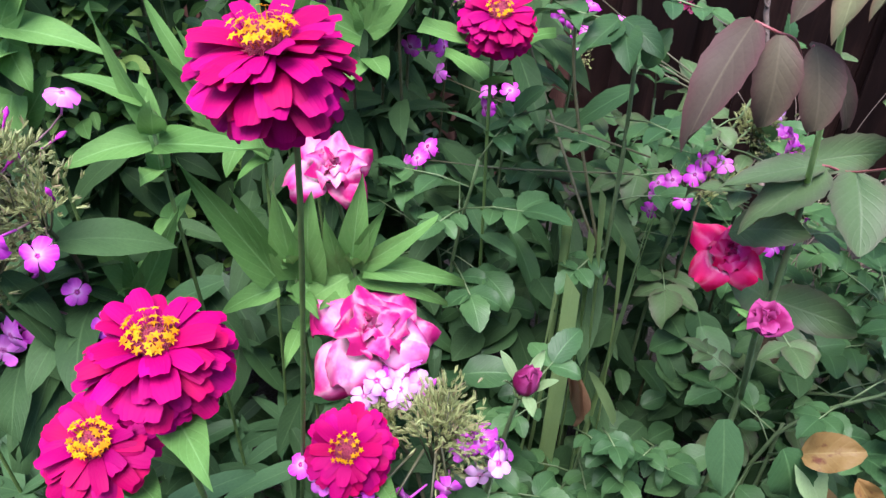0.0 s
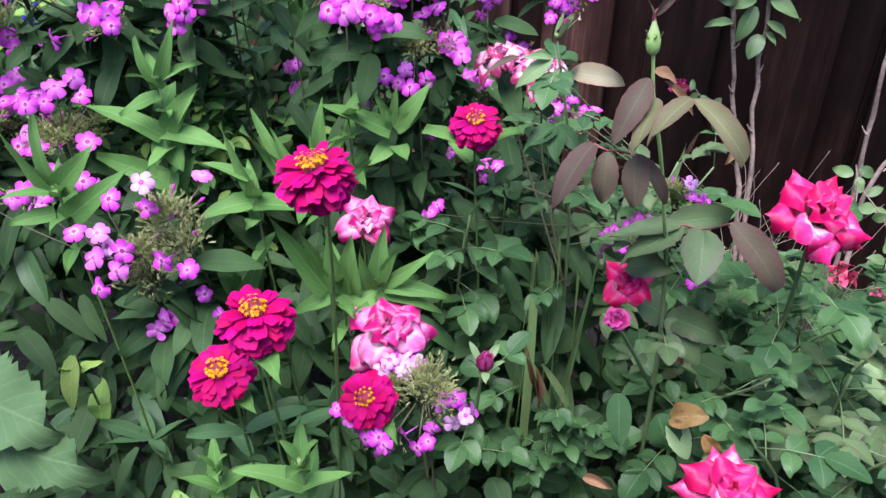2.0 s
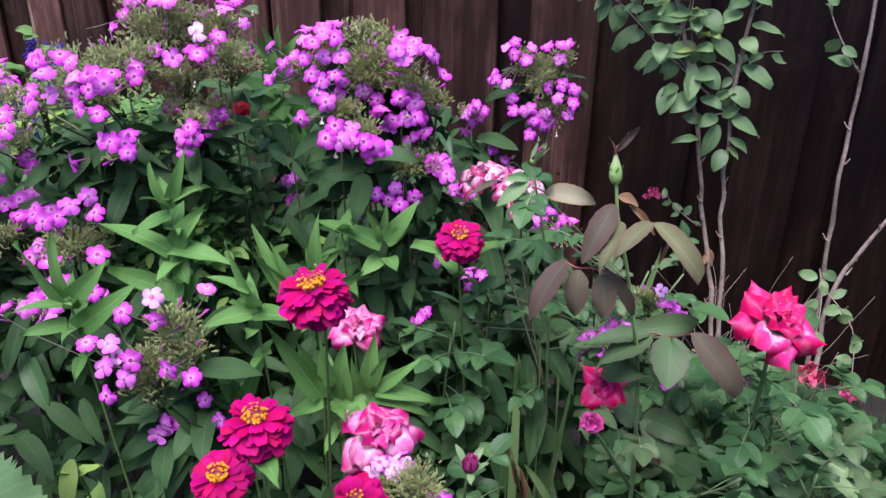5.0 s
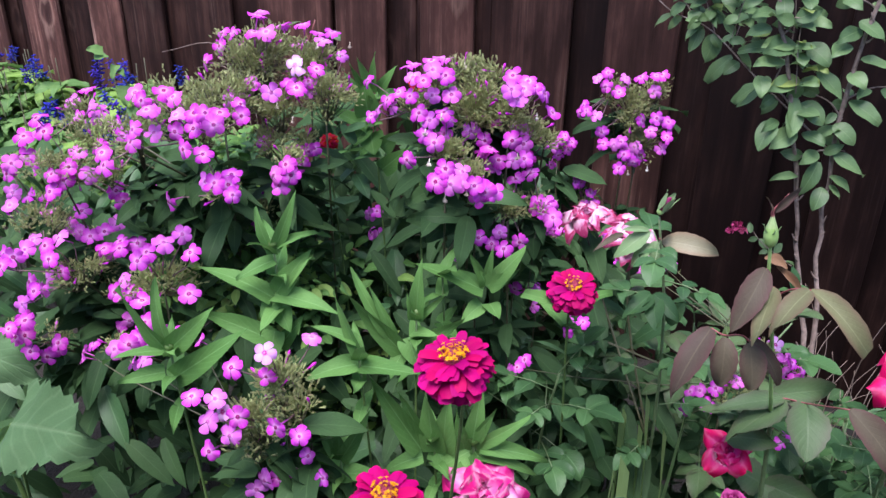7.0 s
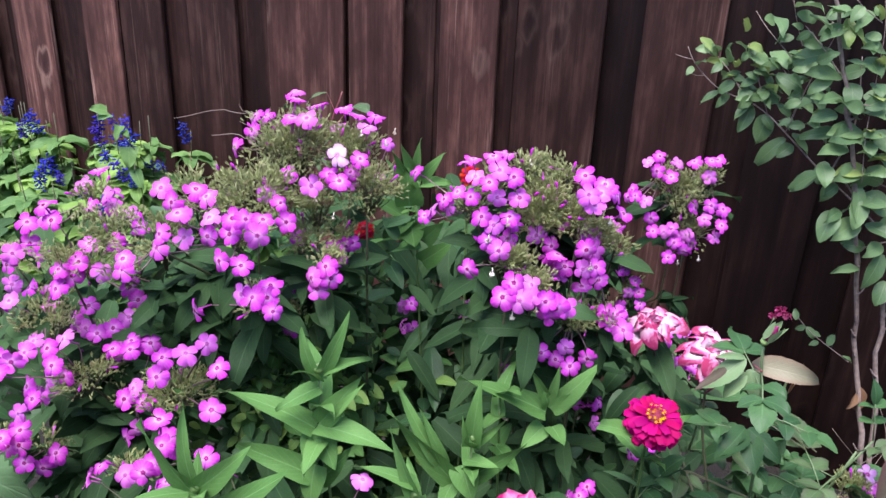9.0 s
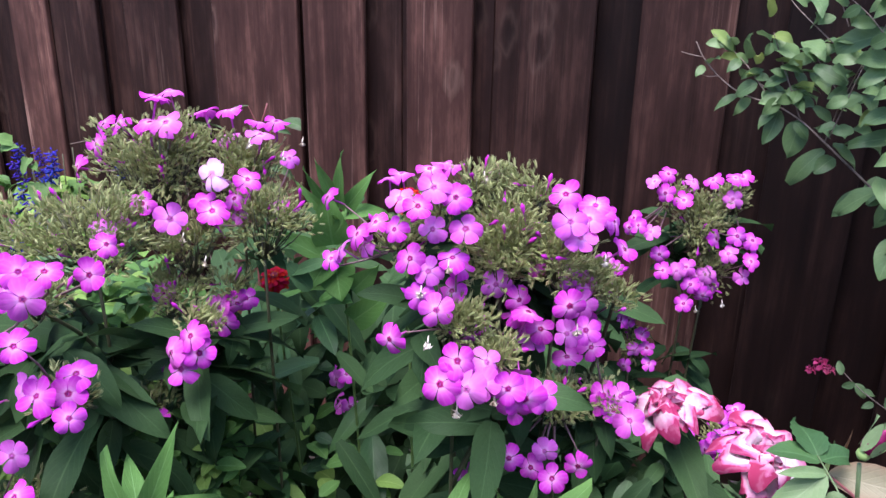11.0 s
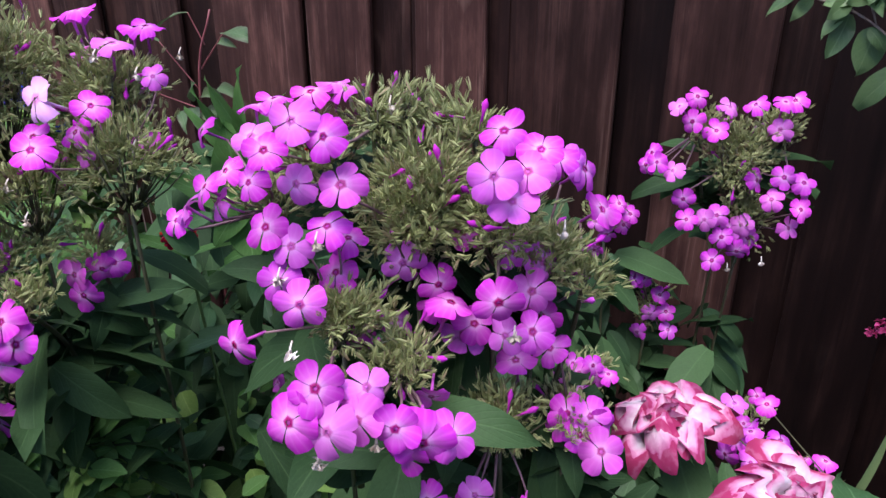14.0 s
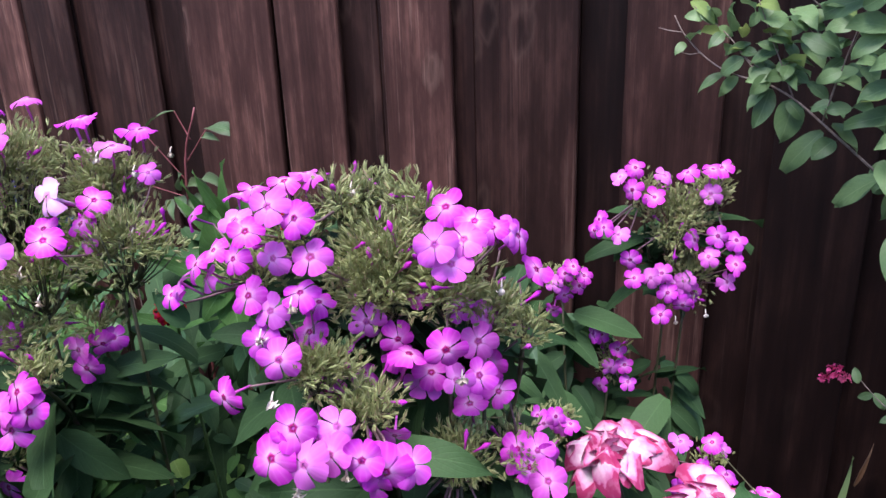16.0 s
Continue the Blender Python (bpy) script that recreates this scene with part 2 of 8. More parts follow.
# white is the pale petal base, spread in patches to paint glossy highlights too
M_ROSE_HOT = petal_material("hot pink rose petal", [(0.0, (0.84, 0.76, 0.80)), (0.36, (0.80, 0.50, 0.64)), (0.58, (0.62, 0.035, 0.20)),
                            (1.0, (0.54, 0.005, 0.085))], (0.74, 0.32, 0.48), rough=0.62, glow=0.22, streaks=2.0, vary=0.5, patchy=0.85, shift=0.4, lined=0.22)
M_ROSE_PALE = petal_material("faded striped rose petal", [(0.0, (0.80, 0.70, 0.74)), (0.70, (0.82, 0.72, 0.76)), (0.88, (0.74, 0.38, 0.53)), (1.0, (0.55, 0.10, 0.26)),
                             (1.1, (0.40, 0.04, 0.12))], (0.70, 0.26, 0.42), rough=0.6, glow=0.2, streaks=4.0, vary=0.5, patchy=0.45, shift=0.22, lined=0.30)
M_ROSE_BUD = petal_material("dusky rose bud petal", [(0.0, (0.16, 0.004, 0.05)), (0.6, (0.15, 0.004, 0.045)), (0.84, (0.18, 0.008, 0.065)), (1.0, (0.36, 0.05, 0.18))],
                            (0.22, 0.02, 0.09), rough=0.5, glow=0.15, streaks=2.0, vary=0.3, patchy=0.4)
M_CRAPE = petal_material("crape myrtle petal", [(0.0, (0.72, 0.04, 0.14)), (1.0, (0.86, 0.14, 0.30))], (0.82, 0.22, 0.36), pale=(0.86, 0.28, 0.42))
M_SALVIA = petal_material("salvia floret", [(0.0, (0.015, 0.012, 0.10)), (1.0, (0.05, 0.045, 0.50))], (0.03, 0.03, 0.3), pale=(0.07, 0.06, 0.6))
M_YELLOW = petal_material("yellow disc floret", [(0.0, (0.45, 0.13, 0.0)), (1.0, (0.66, 0.28, 0.006))], (0.6, 0.22, 0.0), pale=(0.72, 0.36, 0.01))
M_DISC = stem_material("zinnia disc", (0.10, 0.005, 0.02), (0.36, 0.03, 0.07), 0.7, 900, 1.0)
M_WITHERED = stem_material("cream withered petal", (0.42, 0.30, 0.16), (0.80, 0.76, 0.70), 0.7, 160)
M_PEDICEL = stem_material("purplish flower stalk", (0.10, 0.06, 0.06), (0.24, 0.13, 0.15), 0.6, 120)

M_LEAF_ZIN = leaf_material("zinnia leaf", (0.052, 0.145, 0.032), (0.138, 0.292, 0.080), (0.22, 0.42, 0.15), 0.55, 7.0, 0.27, gloss=0.1)
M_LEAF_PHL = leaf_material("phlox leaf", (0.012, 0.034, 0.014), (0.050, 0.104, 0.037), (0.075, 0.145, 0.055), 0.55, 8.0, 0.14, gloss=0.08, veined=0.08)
# zinnia leaf again in darker green: shade low on the plants put into colour
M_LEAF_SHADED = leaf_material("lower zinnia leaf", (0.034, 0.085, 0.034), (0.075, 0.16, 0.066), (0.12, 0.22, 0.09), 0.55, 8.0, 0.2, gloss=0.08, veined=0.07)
M_LEAF_ROSE = leaf_material("rose leaflet", (0.014, 0.050, 0.020), (0.068, 0.152, 0.050), (0.11, 0.23, 0.09), 0.42, 8.0, 0.18, gloss=0.22, veined=0.07)
M_LEAF_ROSE_DARK = leaf_material("dull rose leaflet", (0.040, 0.084, 0.030), (0.098, 0.160, 0.064), (0.14, 0.19, 0.10), 0.45, 8.0, 0.12, edge=(0.075, 0.06, 0.045))
M_LEAF_PURPLE = leaf_material("bronze young rose leaflet", (0.050, 0.031, 0.029), (0.096, 0.086, 0.054), (0.13, 0.115, 0.075), 0.5, 7.0, 0.16, edge=(0.088, 0.034, 0.038), gloss=0.08, veined=0.025)
M_LEAF_OLIVE = leaf_material("olive young rose leaflet", (0.088, 0.078, 0.046), (0.155, 0.175, 0.080), (0.22, 0.24, 0.12), 0.5, 8.0, 0.16, edge=(0.12, 0.060, 0.048), gloss=0.08, veined=0.03)
M_LEAF_TAN = leaf_material("tan rose leaflet", (0.20, 0.19, 0.115), (0.29, 0.275, 0.18), (0.32, 0.30, 0.2), 0.5, 8.0, 0.16, edge=(0.24, 0.14, 0.09), veined=0.06)
M_LEAF_ROSE_LIGHT = leaf_material("fresh rose leaflet", (0.12, 0.20, 0.085), (0.22, 0.33, 0.15), (0.26, 0.36, 0.19), 0.45, 8.0, 0.2, veined=0.06)
M_LEAF_CRAPE = leaf_material("crape myrtle leaf", (0.040, 0.095, 0.036), (0.185, 0.300, 0.118), (0.22, 0.33, 0.15), 0.4, 6.0, 0.28, gloss=0.30)
M_LEAF_CRAPE_YOUNG = leaf_material("young crape myrtle leaf", (0.12, 0.21, 0.05), (0.28, 0.36, 0.10), (0.3, 0.36, 0.14), 0.4, 6.0, 0.3, gloss=0.3)
M_LEAF_SALVIA = leaf_material("older salvia leaf", (0.05, 0.13, 0.035), (0.16, 0.29, 0.085), (0.25, 0.38, 0.13), 0.55, 6.0, 0.25)
M_LEAF_LIME = leaf_material("salvia leaf", (0.09, 0.20, 0.04), (0.27, 0.44, 0.10), (0.40, 0.54, 0.16), 0.55, 6.0, 0.3)
M_LEAF_BIG = leaf_material("broad coarse leaf", (0.034, 0.078, 0.032), (0.078, 0.145, 0.062), (0.12, 0.19, 0.095), 0.65, 6.0, 0.12, gloss=0.08, veined=0.22)
M_LEAF_YELLOW = leaf_material("yellowing leaf", (0.085, 0.155, 0.040), (0.15, 0.22, 0.06), (0.2, 0.3, 0.09), 0.5, 6.0, 0.25, veined=0.25)
M_LEAF_DYING = leaf_material("dying leaf", (0.20, 0.10, 0.03), (0.15, 0.11, 0.04), (0.26, 0.20, 0.08), 0.5, 6.0, 0.12, spots=(0.09, 0.032, 0.018))
M_LEAF_DRY = leaf_material("dry brown leaf", (0.14, 0.07, 0.035), (0.30, 0.18, 0.10), (0.3, 0.2, 0.12), 0.7, 6.0, 0.1)
M_LEAF_IRIS = leaf_material("strap leaf", (0.15, 0.25, 0.085), (0.27, 0.39, 0.15), (0.24, 0.35, 0.13), 0.6, 0.0, 0.25, gloss=0.1)
M_GRASS = leaf_material("grass blade", (0.03, 0.08, 0.02), (0.09, 0.19, 0.05), (0.12, 0.2, 0.06), 0.5, 0.0, 0.2)
M_TUFT = tuft_material("phlox calyx", (0.085, 0.12, 0.038), (0.44, 0.49, 0.19), (0.52, 0.47, 0.28))
M_STEM = stem_material("green stem", (0.05, 0.10, 0.025), (0.13, 0.22, 0.06))
M_STEM_DARK = stem_material("dark plant stem", (0.03, 0.035, 0.015), (0.09, 0.09, 0.04))
M_STEM_LIGHT = stem_material("pale green young stem", (0.18, 0.32, 0.08), (0.30, 0.46, 0.15))
M_BUD_GREEN = stem_material("fresh green bud", (0.22, 0.33, 0.11), (0.36, 0.46, 0.22))
M_CANE = stem_material("rose cane", (0.07, 0.13, 0.045), (0.14, 0.2, 0.09))
M_CANE_RED = stem_material("reddish young stem", (0.16, 0.035, 0.035), (0.30, 0.09, 0.09))
M_BARK = stem_material("grey crape myrtle bark", (0.065, 0.045, 0.036), (0.33, 0.25, 0.205), 0.85, 110, 1.0)
M_STRAW = stem_material("dry stalk", (0.13, 0.09, 0.07), (0.26, 0.20, 0.16), 0.8, 60)
# the same stained wood in its lowest tone, for the right-hand boards
M_WOOD_DARK = wood_material("darkest stained fence wood", 0.30, 0.32)
M_WOOD = wood_material("dark stained fence wood", 0.5, 0.72)
M_WOOD_MID = wood_material("half worn stained fence wood", 0.55, 1.72)
M_WOOD_EDGE = wood_material("stained fence wood, a little faded", 0.5, 0.95)
M_WOOD_WORN = wood_material("worn stained fence wood", 1.0, 2.7)
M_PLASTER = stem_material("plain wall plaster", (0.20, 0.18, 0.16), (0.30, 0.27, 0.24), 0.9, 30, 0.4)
M_SOIL = soil_material("garden soil")

# ---- geometry helpers ----


def mesh_of(name, verts, faces, uvs=None, mats=(), smooth=True, index=None):
    me = bpy.data.meshes.new(name)
    me.from_pydata([tuple(v) for v in verts], [], faces)
    for m in mats:
        me.materials.append(m)
    if uvs is not None:
        layer = me.uv_layers.new(name="UVMap")
        loops = np.zeros(len(me.loops), dtype=np.int32)
        me.loops.foreach_get("vertex_index", loops)
        layer.data.foreach_set("uv", np.asarray(uvs, dtype=np.float32)[loops].ravel())
    if index is not None:
        me.polygons.foreach_set("material_index", np.asarray(index, dtype=np.int32))
    me.polygons.foreach_set("use_smooth", [smooth] * len(me.polygons))
    me.update()
    return me


def grid_faces(nu, nv, start=0):
    return [(start + j * nu + i, start + j * nu + i + 1, start + (j + 1) * nu + i + 1, start + (j + 1) * nu + i)
            for j in range(nv - 1) for i in range(nu - 1)]


def blade(shape, width, fold=0.25, bend=0.5, wave=0.0, nu=5, nv=9, seed=0, teeth=0.0, twist=0.0):
    """A leaf of length 1 along +Y, its upper side +Z: arrays of places and of (across, along)."""
    rnd = random.Random(seed)
    ph = rnd.random() * 6
    vs, uv = [], []
    y = z = 0.0
    for j in range(nv):
        v = j / (nv - 1)
        if shape == "lance":
            w = (v + 0.03) ** 0.55 * (1 - v) ** 0.85 * 1.95
        elif shape == "clasp":
            w = (v + 0.12) ** 0.34 * (1 - v) ** 0.95 * 1.78
        elif shape == "ovate":
            w = math.sin(math.pi * min(1, v * 0.97 + 0.02) ** 0.82) ** 0.72
        elif shape == "round":
            w = math.sin(math.pi * min(1, v * 0.97 + 0.015) ** 0.95) ** 0.55
        elif shape == "heart":
            w = (v + 0.25) ** 0.25 * (1 - v) ** 0.62 * 1.35
        else:
            w = min(1, v * 6 + 0.5) * (1 - v ** 4)
        a = bend * (v - 0.25)
        if j:
            y += math.cos(a) / (nv - 1)
            z -= math.sin(a) / (nv - 1)
        for i in range(nu):
            u = i / (nu - 1) * 2 - 1
            jag = 1 + (teeth * (1 if j % 2 else -1) if abs(u) > 0.9 else 0)
            hw = width / 2 * w * jag
            ripple = wave * math.sin(v * 11 + ph + u * 2) * abs(u)
            tw = twist * v * u * width
            vs.append((u * hw * math.cos(fold), y, z + abs(u) * hw * math.sin(fold) + ripple * width + tw))
            uv.append((i / (nu - 1), v))
    return np.array(vs), np.array(uv), grid_faces(nu, nv)


def leaf_set(name, mat, count, shape, width, fold, bend, wave, **kw):
    """Several different leaves of one kind, to share among many."""
    made = []
    rnd = random.Random(name)
    for k in range(count):
        v, uv, f = blade(shape, width * rnd.uniform(0.9, 1.1), fold * rnd.uniform(0.5, 1.3), bend * rnd.uniform(0.2, 1.5), wave, seed=k, twist=rnd.uniform(-0.3, 0.3), **kw)
        made.append(mesh_of(name, v, f, uv, (mat,)))
        made[-1]["width"] = width
    return made


def frame_of(base, along, up=(0, 0, 1), scale=(1, 1, 1)):
    """A pose at base whose +Y runs along a direction and whose +Z leans towards up."""
    y = Vector(along).normalized()
    x = y.cross(Vector(up))
    if x.length < 1e-4:
        x = Vector((1, 0, 0))
    x.normalize()
    z = x.cross(y)
    m = Matrix((x, y, z)).transposed().to_4x4()
    return Matrix.Translation(base) @ m @ Matrix.Diagonal((*scale, 1))


def facing(place, normal, spin=0.0, size=1.0):
    """A pose at place whose +Z is the normal, turned about it."""
    q = Vector(normal).to_track_quat("Z", "Y").to_matrix().to_4x4()
    return Matrix.Translation(place) @ q @ Matrix.Rotation(spin, 4, "Z") @ Matrix.Diagonal((size, size, size, 1))


WORLD = {}


def thing(name, base, label, category, group="", kind=""):
    ob = new(name)
    ob.empty_display_size = 0.05
    ob.location = base
    WORLD[ob] = Matrix.Translation(base)
    return tagged(ob, label, category, group, kind)


def put(name, mesh, parent, m, label=""):
    """Links a mesh as one object under a thing or part, at the world pose m."""
    ob = new(name, mesh)
    ob.parent = parent
    ob.matrix_basis = WORLD[parent].inverted() @ m
    WORLD[ob] = m
    if label:
        ob["label"] = label
    return ob


def tube_data(points, radii, sides=6):
    """A tapering tube through points: places, faces, (round, along)."""
    pts = [Vector(p) for p in points]
    vs, uv, fs = [], [], []
    ref = Vector((0.31, 0.85, 0.12)).normalized()
    for k, p in enumerate(pts):
        d = (pts[min(k + 1, len(pts) - 1)] - pts[max(k - 1, 0)]).normalized()
        x = d.cross(ref)
        x = x.normalized() if x.length > 1e-3 else Vector((1, 0, 0))
        y = d.cross(x)
        for i in range(sides):
            a = 2 * math.pi * i / sides
            vs.append(p + (x * math.cos(a) + y * math.sin(a)) * radii[k])
            uv.append((i / sides, k / max(1, len(pts) - 1)))
    for k in range(len(pts) - 1):
        for i in range(sides):
            j = (i + 1) % sides
            fs.append((k * sides + i, k * sides + j, (k + 1) * sides + j, (k + 1) * sides + i))
    fs.append(tuple(range(sides))[::-1])
    fs.append(tuple(range((len(pts) - 1) * sides, len(pts) * sides)))
    return vs, fs, uv


def smooth_line(points, steps=5, sway=0.0, rnd=random):
    """A rounded line through points (Catmull-Rom), with a little sway."""
    p = [Vector(q) for q in points]
    p = [p[0] * 2 - p[1]] + p + [p[-1] * 2 - p[-2]]
    out = []
    for k in range(1, len(p) - 2):
        a, b, c, d = p[k - 1:k + 3]
        for s in range(steps):
            t = s / steps
            out.append(0.5 * (2 * b + (c - a) * t + (2 * a - 5 * b + 4 * c - d) * t * t + (3 * b - a - 3 * c + d) * t ** 3))
    out.append(p[-2].copy())
    if sway:
        for q in out[1:-1]:
            q += Vector((rnd.uniform(-1, 1), rnd.uniform(-1, 1), 0)) * sway
    return out


def stalk(name, parent, points, r0, r1, mat, sides=6, sway=0.0, rnd=random, label="", knobs=0.0):
    line = smooth_line(points, 5, sway, rnd)
    n = len(line)
    radii = [r0 + (r1 - r0) * k / (n - 1) for k in range(n)]
    if knobs:
        radii = [r * (1 + knobs * rnd.uniform(-0.4, 1.0) * (k % 3 == 0)) for k, r in enumerate(radii)]
    vs, fs, uv = tube_data(line, radii, sides)
    ob = put(name, mesh_of(name, vs, fs, uv, (mat,)), parent, Matrix.Identity(4), label)
    return ob, line


class Pile:
    """Many small pieces joined into one mesh."""

    def __init__(self):
        self.v, self.f, self.uv, self.mi, self.n = [], [], [], [], 0

    def add(self, v, f, uv, m=None, mi=0):
        v = np.asarray([tuple(q) for q in v]) if not isinstance(v, np.ndarray) else v
        if m is not None:
            a = np.array(m)
            v = v @ a[:3, :3].T + a[:3, 3]
        self.v.append(v)
        self.uv.append(np.asarray(uv))
        self.f.extend(tuple(i + self.n for i in q) for q in f)
        self.mi.extend([mi] * len(f))
        self.n += len(v)

    def mesh(self, name, mats):
        return mesh_of(name, np.concatenate(self.v), self.f, np.concatenate(self.uv), mats, True, self.mi)


LEAVES = {
    "ZINNIA": leaf_set("leaf", M_LEAF_ZIN, 8, "clasp", 0.38, 0.32, 0.6, 0.035, nv=11),
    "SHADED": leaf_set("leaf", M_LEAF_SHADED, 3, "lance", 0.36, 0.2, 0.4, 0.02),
    "PHLOX": leaf_set("leaf", M_LEAF_PHL, 6, "lance", 0.44, 0.2, 0.9, 0.03),
    "ROSE_LEAF": leaf_set("leaflet", M_LEAF_ROSE, 5, "ovate", 0.70, 0.18, 0.5, 0.02, nv=13, teeth=0.05),
    "ROSE_DARK": leaf_set("leaflet", M_LEAF_ROSE_DARK, 4, "ovate", 0.68, 0.16, 0.5, 0.02, nv=13, teeth=0.04),
    "PURPLE": leaf_set("leaflet", M_LEAF_PURPLE, 4, "ovate", 0.55, 0.2, 0.7, 0.02, nv=13, teeth=0.03),
    "OLIVE": leaf_set("leaflet", M_LEAF_OLIVE, 3, "ovate", 0.55, 0.2, 0.7, 0.02, nv=13, teeth=0.03),
    "TAN": leaf_set("leaflet", M_LEAF_TAN, 2, "ovate", 0.45, 0.2, 0.5, 0.02, nv=13, teeth=0.02),
    "ROSE_LIGHT": leaf_set("leaflet", M_LEAF_ROSE_LIGHT, 3, "ovate", 0.70, 0.15, 0.4, 0.02, nv=13, teeth=0.03),
    "CRAPE_YOUNG": leaf_set("leaf", M_LEAF_CRAPE_YOUNG, 3, "ovate", 0.58, 0.2, 0.5, 0.03),
    "CRAPE": leaf_set("leaf", M_LEAF_CRAPE, 7, "ovate", 0.60, 0.22, 0.7, 0.035),
    "SALVIA": leaf_set("leaf", M_LEAF_SALVIA, 4, "heart", 0.70, 0.25, 0.9, 0.05),
    "LIME": leaf_set("leaf", M_LEAF_LIME, 4, "heart", 0.74, 0.2, 0.6, 0.04),
    "BIG": leaf_set("leaf", M_LEAF_BIG, 2, "heart", 0.8, 0.12, 0.5, 0.09, nu=7, nv=21, teeth=0.09),
    "YELLOW": leaf_set("leaf", M_LEAF_YELLOW, 2, "ovate", 0.42, 0.2, 0.5, 0.03),
    "DYING": leaf_set("leaflet", M_LEAF_DYING, 2, "round", 0.85, 0.45, 0.9, 0.08, nu=7, nv=11),
    "DRY": leaf_set("leaflet", M_LEAF_DRY, 2, "ovate", 0.6, 0.7, 0.6, 0.06),
    "IRIS": leaf_set("leaf", M_LEAF_IRIS, 3, "strap", 0.09, 0.35, 0.35, 0.0, nu=3, nv=9),
}
ROSE_DARK, PURPLE, ROSE_LEAF, OLIVE, TAN, ROSE_LIGHT, CRAPE, CRAPE_YOUNG = "ROSE_DARK", "PURPLE", "ROSE_LEAF", "OLIVE", "TAN", "ROSE_LIGHT", "CRAPE", "CRAPE_YOUNG"
rng = random.Random(11)


def leaf(parent, kind, base, along, length, up=(0, 0, 1), width=None, label=""):
    me = LEAVES[kind][rng.randrange(len(LEAVES[kind]))]
    wide = length if width is None else width / me["width"]
    return put(me.name.split(".")[0], me, parent, frame_of(base, along, up, (wide, length, length)), label)


def leaf_to(parent, kind, base, tip, width):
    """One leaf from its stalk to its tip, upper side to the sky and the garden's open side."""
    d = Vector(tip) - Vector(base)
    return leaf(parent, kind, base, d, d.length * 1.04, (rng.uniform(-0.3, 0.3), -0.6, 0.8), width)

# ---- ground and fence ----
GROUND = -0.28
gv, gf = [], []
STEP = [-300, -60, -12, -5] + [round(-3 + 0.25 * k, 2) for k in range(25)] + [5, 12, 60, 300]
for yy in STEP:
    for xx in STEP:
        near = max(abs(xx), abs(yy)) < 4
        gv.append((xx, yy, GROUND + (0.02 * noise.noise((xx * 2.1, yy * 2.1, 3.0)) if near else 0.0)))
gf = grid_faces(len(STEP), len(STEP))
tagged(new("ground", mesh_of("ground", gv, gf, [(v[0], v[1]) for v in gv], (M_SOIL,))),
       "dark crumbly garden soil under dense planting", "ground", kind="structure")

# unseen wall, added to keep low skylight off the bed and the lower fence
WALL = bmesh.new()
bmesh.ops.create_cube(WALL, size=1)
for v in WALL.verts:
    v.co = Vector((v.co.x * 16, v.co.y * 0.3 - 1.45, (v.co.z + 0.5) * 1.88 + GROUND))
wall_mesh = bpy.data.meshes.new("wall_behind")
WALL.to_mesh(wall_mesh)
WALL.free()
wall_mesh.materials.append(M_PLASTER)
tagged(new("wall_behind", wall_mesh), "unseen plastered wall added behind to block low skylight", "wall", kind="structure")

FENCE_TURN = math.atan2(-0.29, 1.0)
fence = thing("fence", (0.0, 2.31, GROUND), "dark brown stained board-on-board wooden fence behind the flower bed", "fence")
FENCE = Matrix.Translation((0, 2.31, GROUND)) @ Matrix.Rotation(FENCE_TURN, 4, "Z")
# the plane's own zero lies where x and y are 0, so boards are given along the fence from there
ALONG0 = Vector((1, -0.29, 0)).normalized().dot(Vector((0, 2.31, 0)))


def board(a, b, back, top=2.0, lean=0.0, wood=M_WOOD):
    """One upright board between a and b along the fence, set back by so much."""
    bm = bmesh.new()
    bmesh.ops.create_cube(bm, size=1)
    for v in bm.verts:
        v.co = Vector((v.co.x * (b - a), v.co.y * 0.019, (v.co.z + 0.5) * top))
    cuts = [e for e in bm.edges if abs(e.verts[0].co.z - e.verts[1].co.z) > 0.5]
    bmesh.ops.bevel(bm, geom=cuts, offset=0.003, segments=1, affect="EDGES")
    bmesh.ops.bisect_plane(bm, geom=bm.verts[:] + bm.edges[:] + bm.faces[:], plane_co=(0, 0, top * 0.5), plane_no=(0, 0, 1))
    cup = rng.uniform(-0.006, 0.006)
    for v in bm.verts:
        v.co.y += cup * (abs(v.co.x) / (b - a) * 2 - 0.5) + lean * 0.2 * v.co.z / top
        v.co.x += lean * v.co.z
    me = bpy.data.meshes.new("board")
    bm.to_mesh(me)
    bm.free()
    me.materials.append(wood)
    return put("board", me, fence, FENCE @ Matrix.Translation(((a + b) / 2 - ALONG0, back, 0)))


FRONT = [(-1.74, -1.435), (-1.405, -1.205), (-1.07, -0.875), (-0.75, -0.55), (-0.44, -0.215), (-0.10, 0.11), (0.25, 0.44), (0.565, 0.78),
         (0.91, 1.11), (1.24, 1.45), (1.57, 1.78), (1.9, 2.1), (-2.07, -1.86), (-2.40, -2.20), (-2.58, -2.41), (-2.96, -2.76), (-3.28, -3.08), (-3.6, -3.4), (-3.95, -3.73), (-4.28, -4.07)]
FRONT += [(-4.6 - 0.33 * k, -4.4 - 0.33 * k) for k in range(7)] + [(2.23 + 0.33 * k, 2.43 + 0.33 * k) for k in range(5)]
for a, b in FRONT:
    board(a, b, rng.uniform(-0.003, 0.003) + (0.006 if a == -1.74 else 0.0), 2.0 + rng.uniform(-0.01, 0.01), rng.uniform(-0.004, 0.004), M_WOOD_EDGE if a in (-2.40, -2.07, -0.44) else M_WOOD_WORN if a < -2.1 else M_WOOD_MID if a < -0.9 else M_WOOD if a < -0.3 else M_WOOD_DARK)
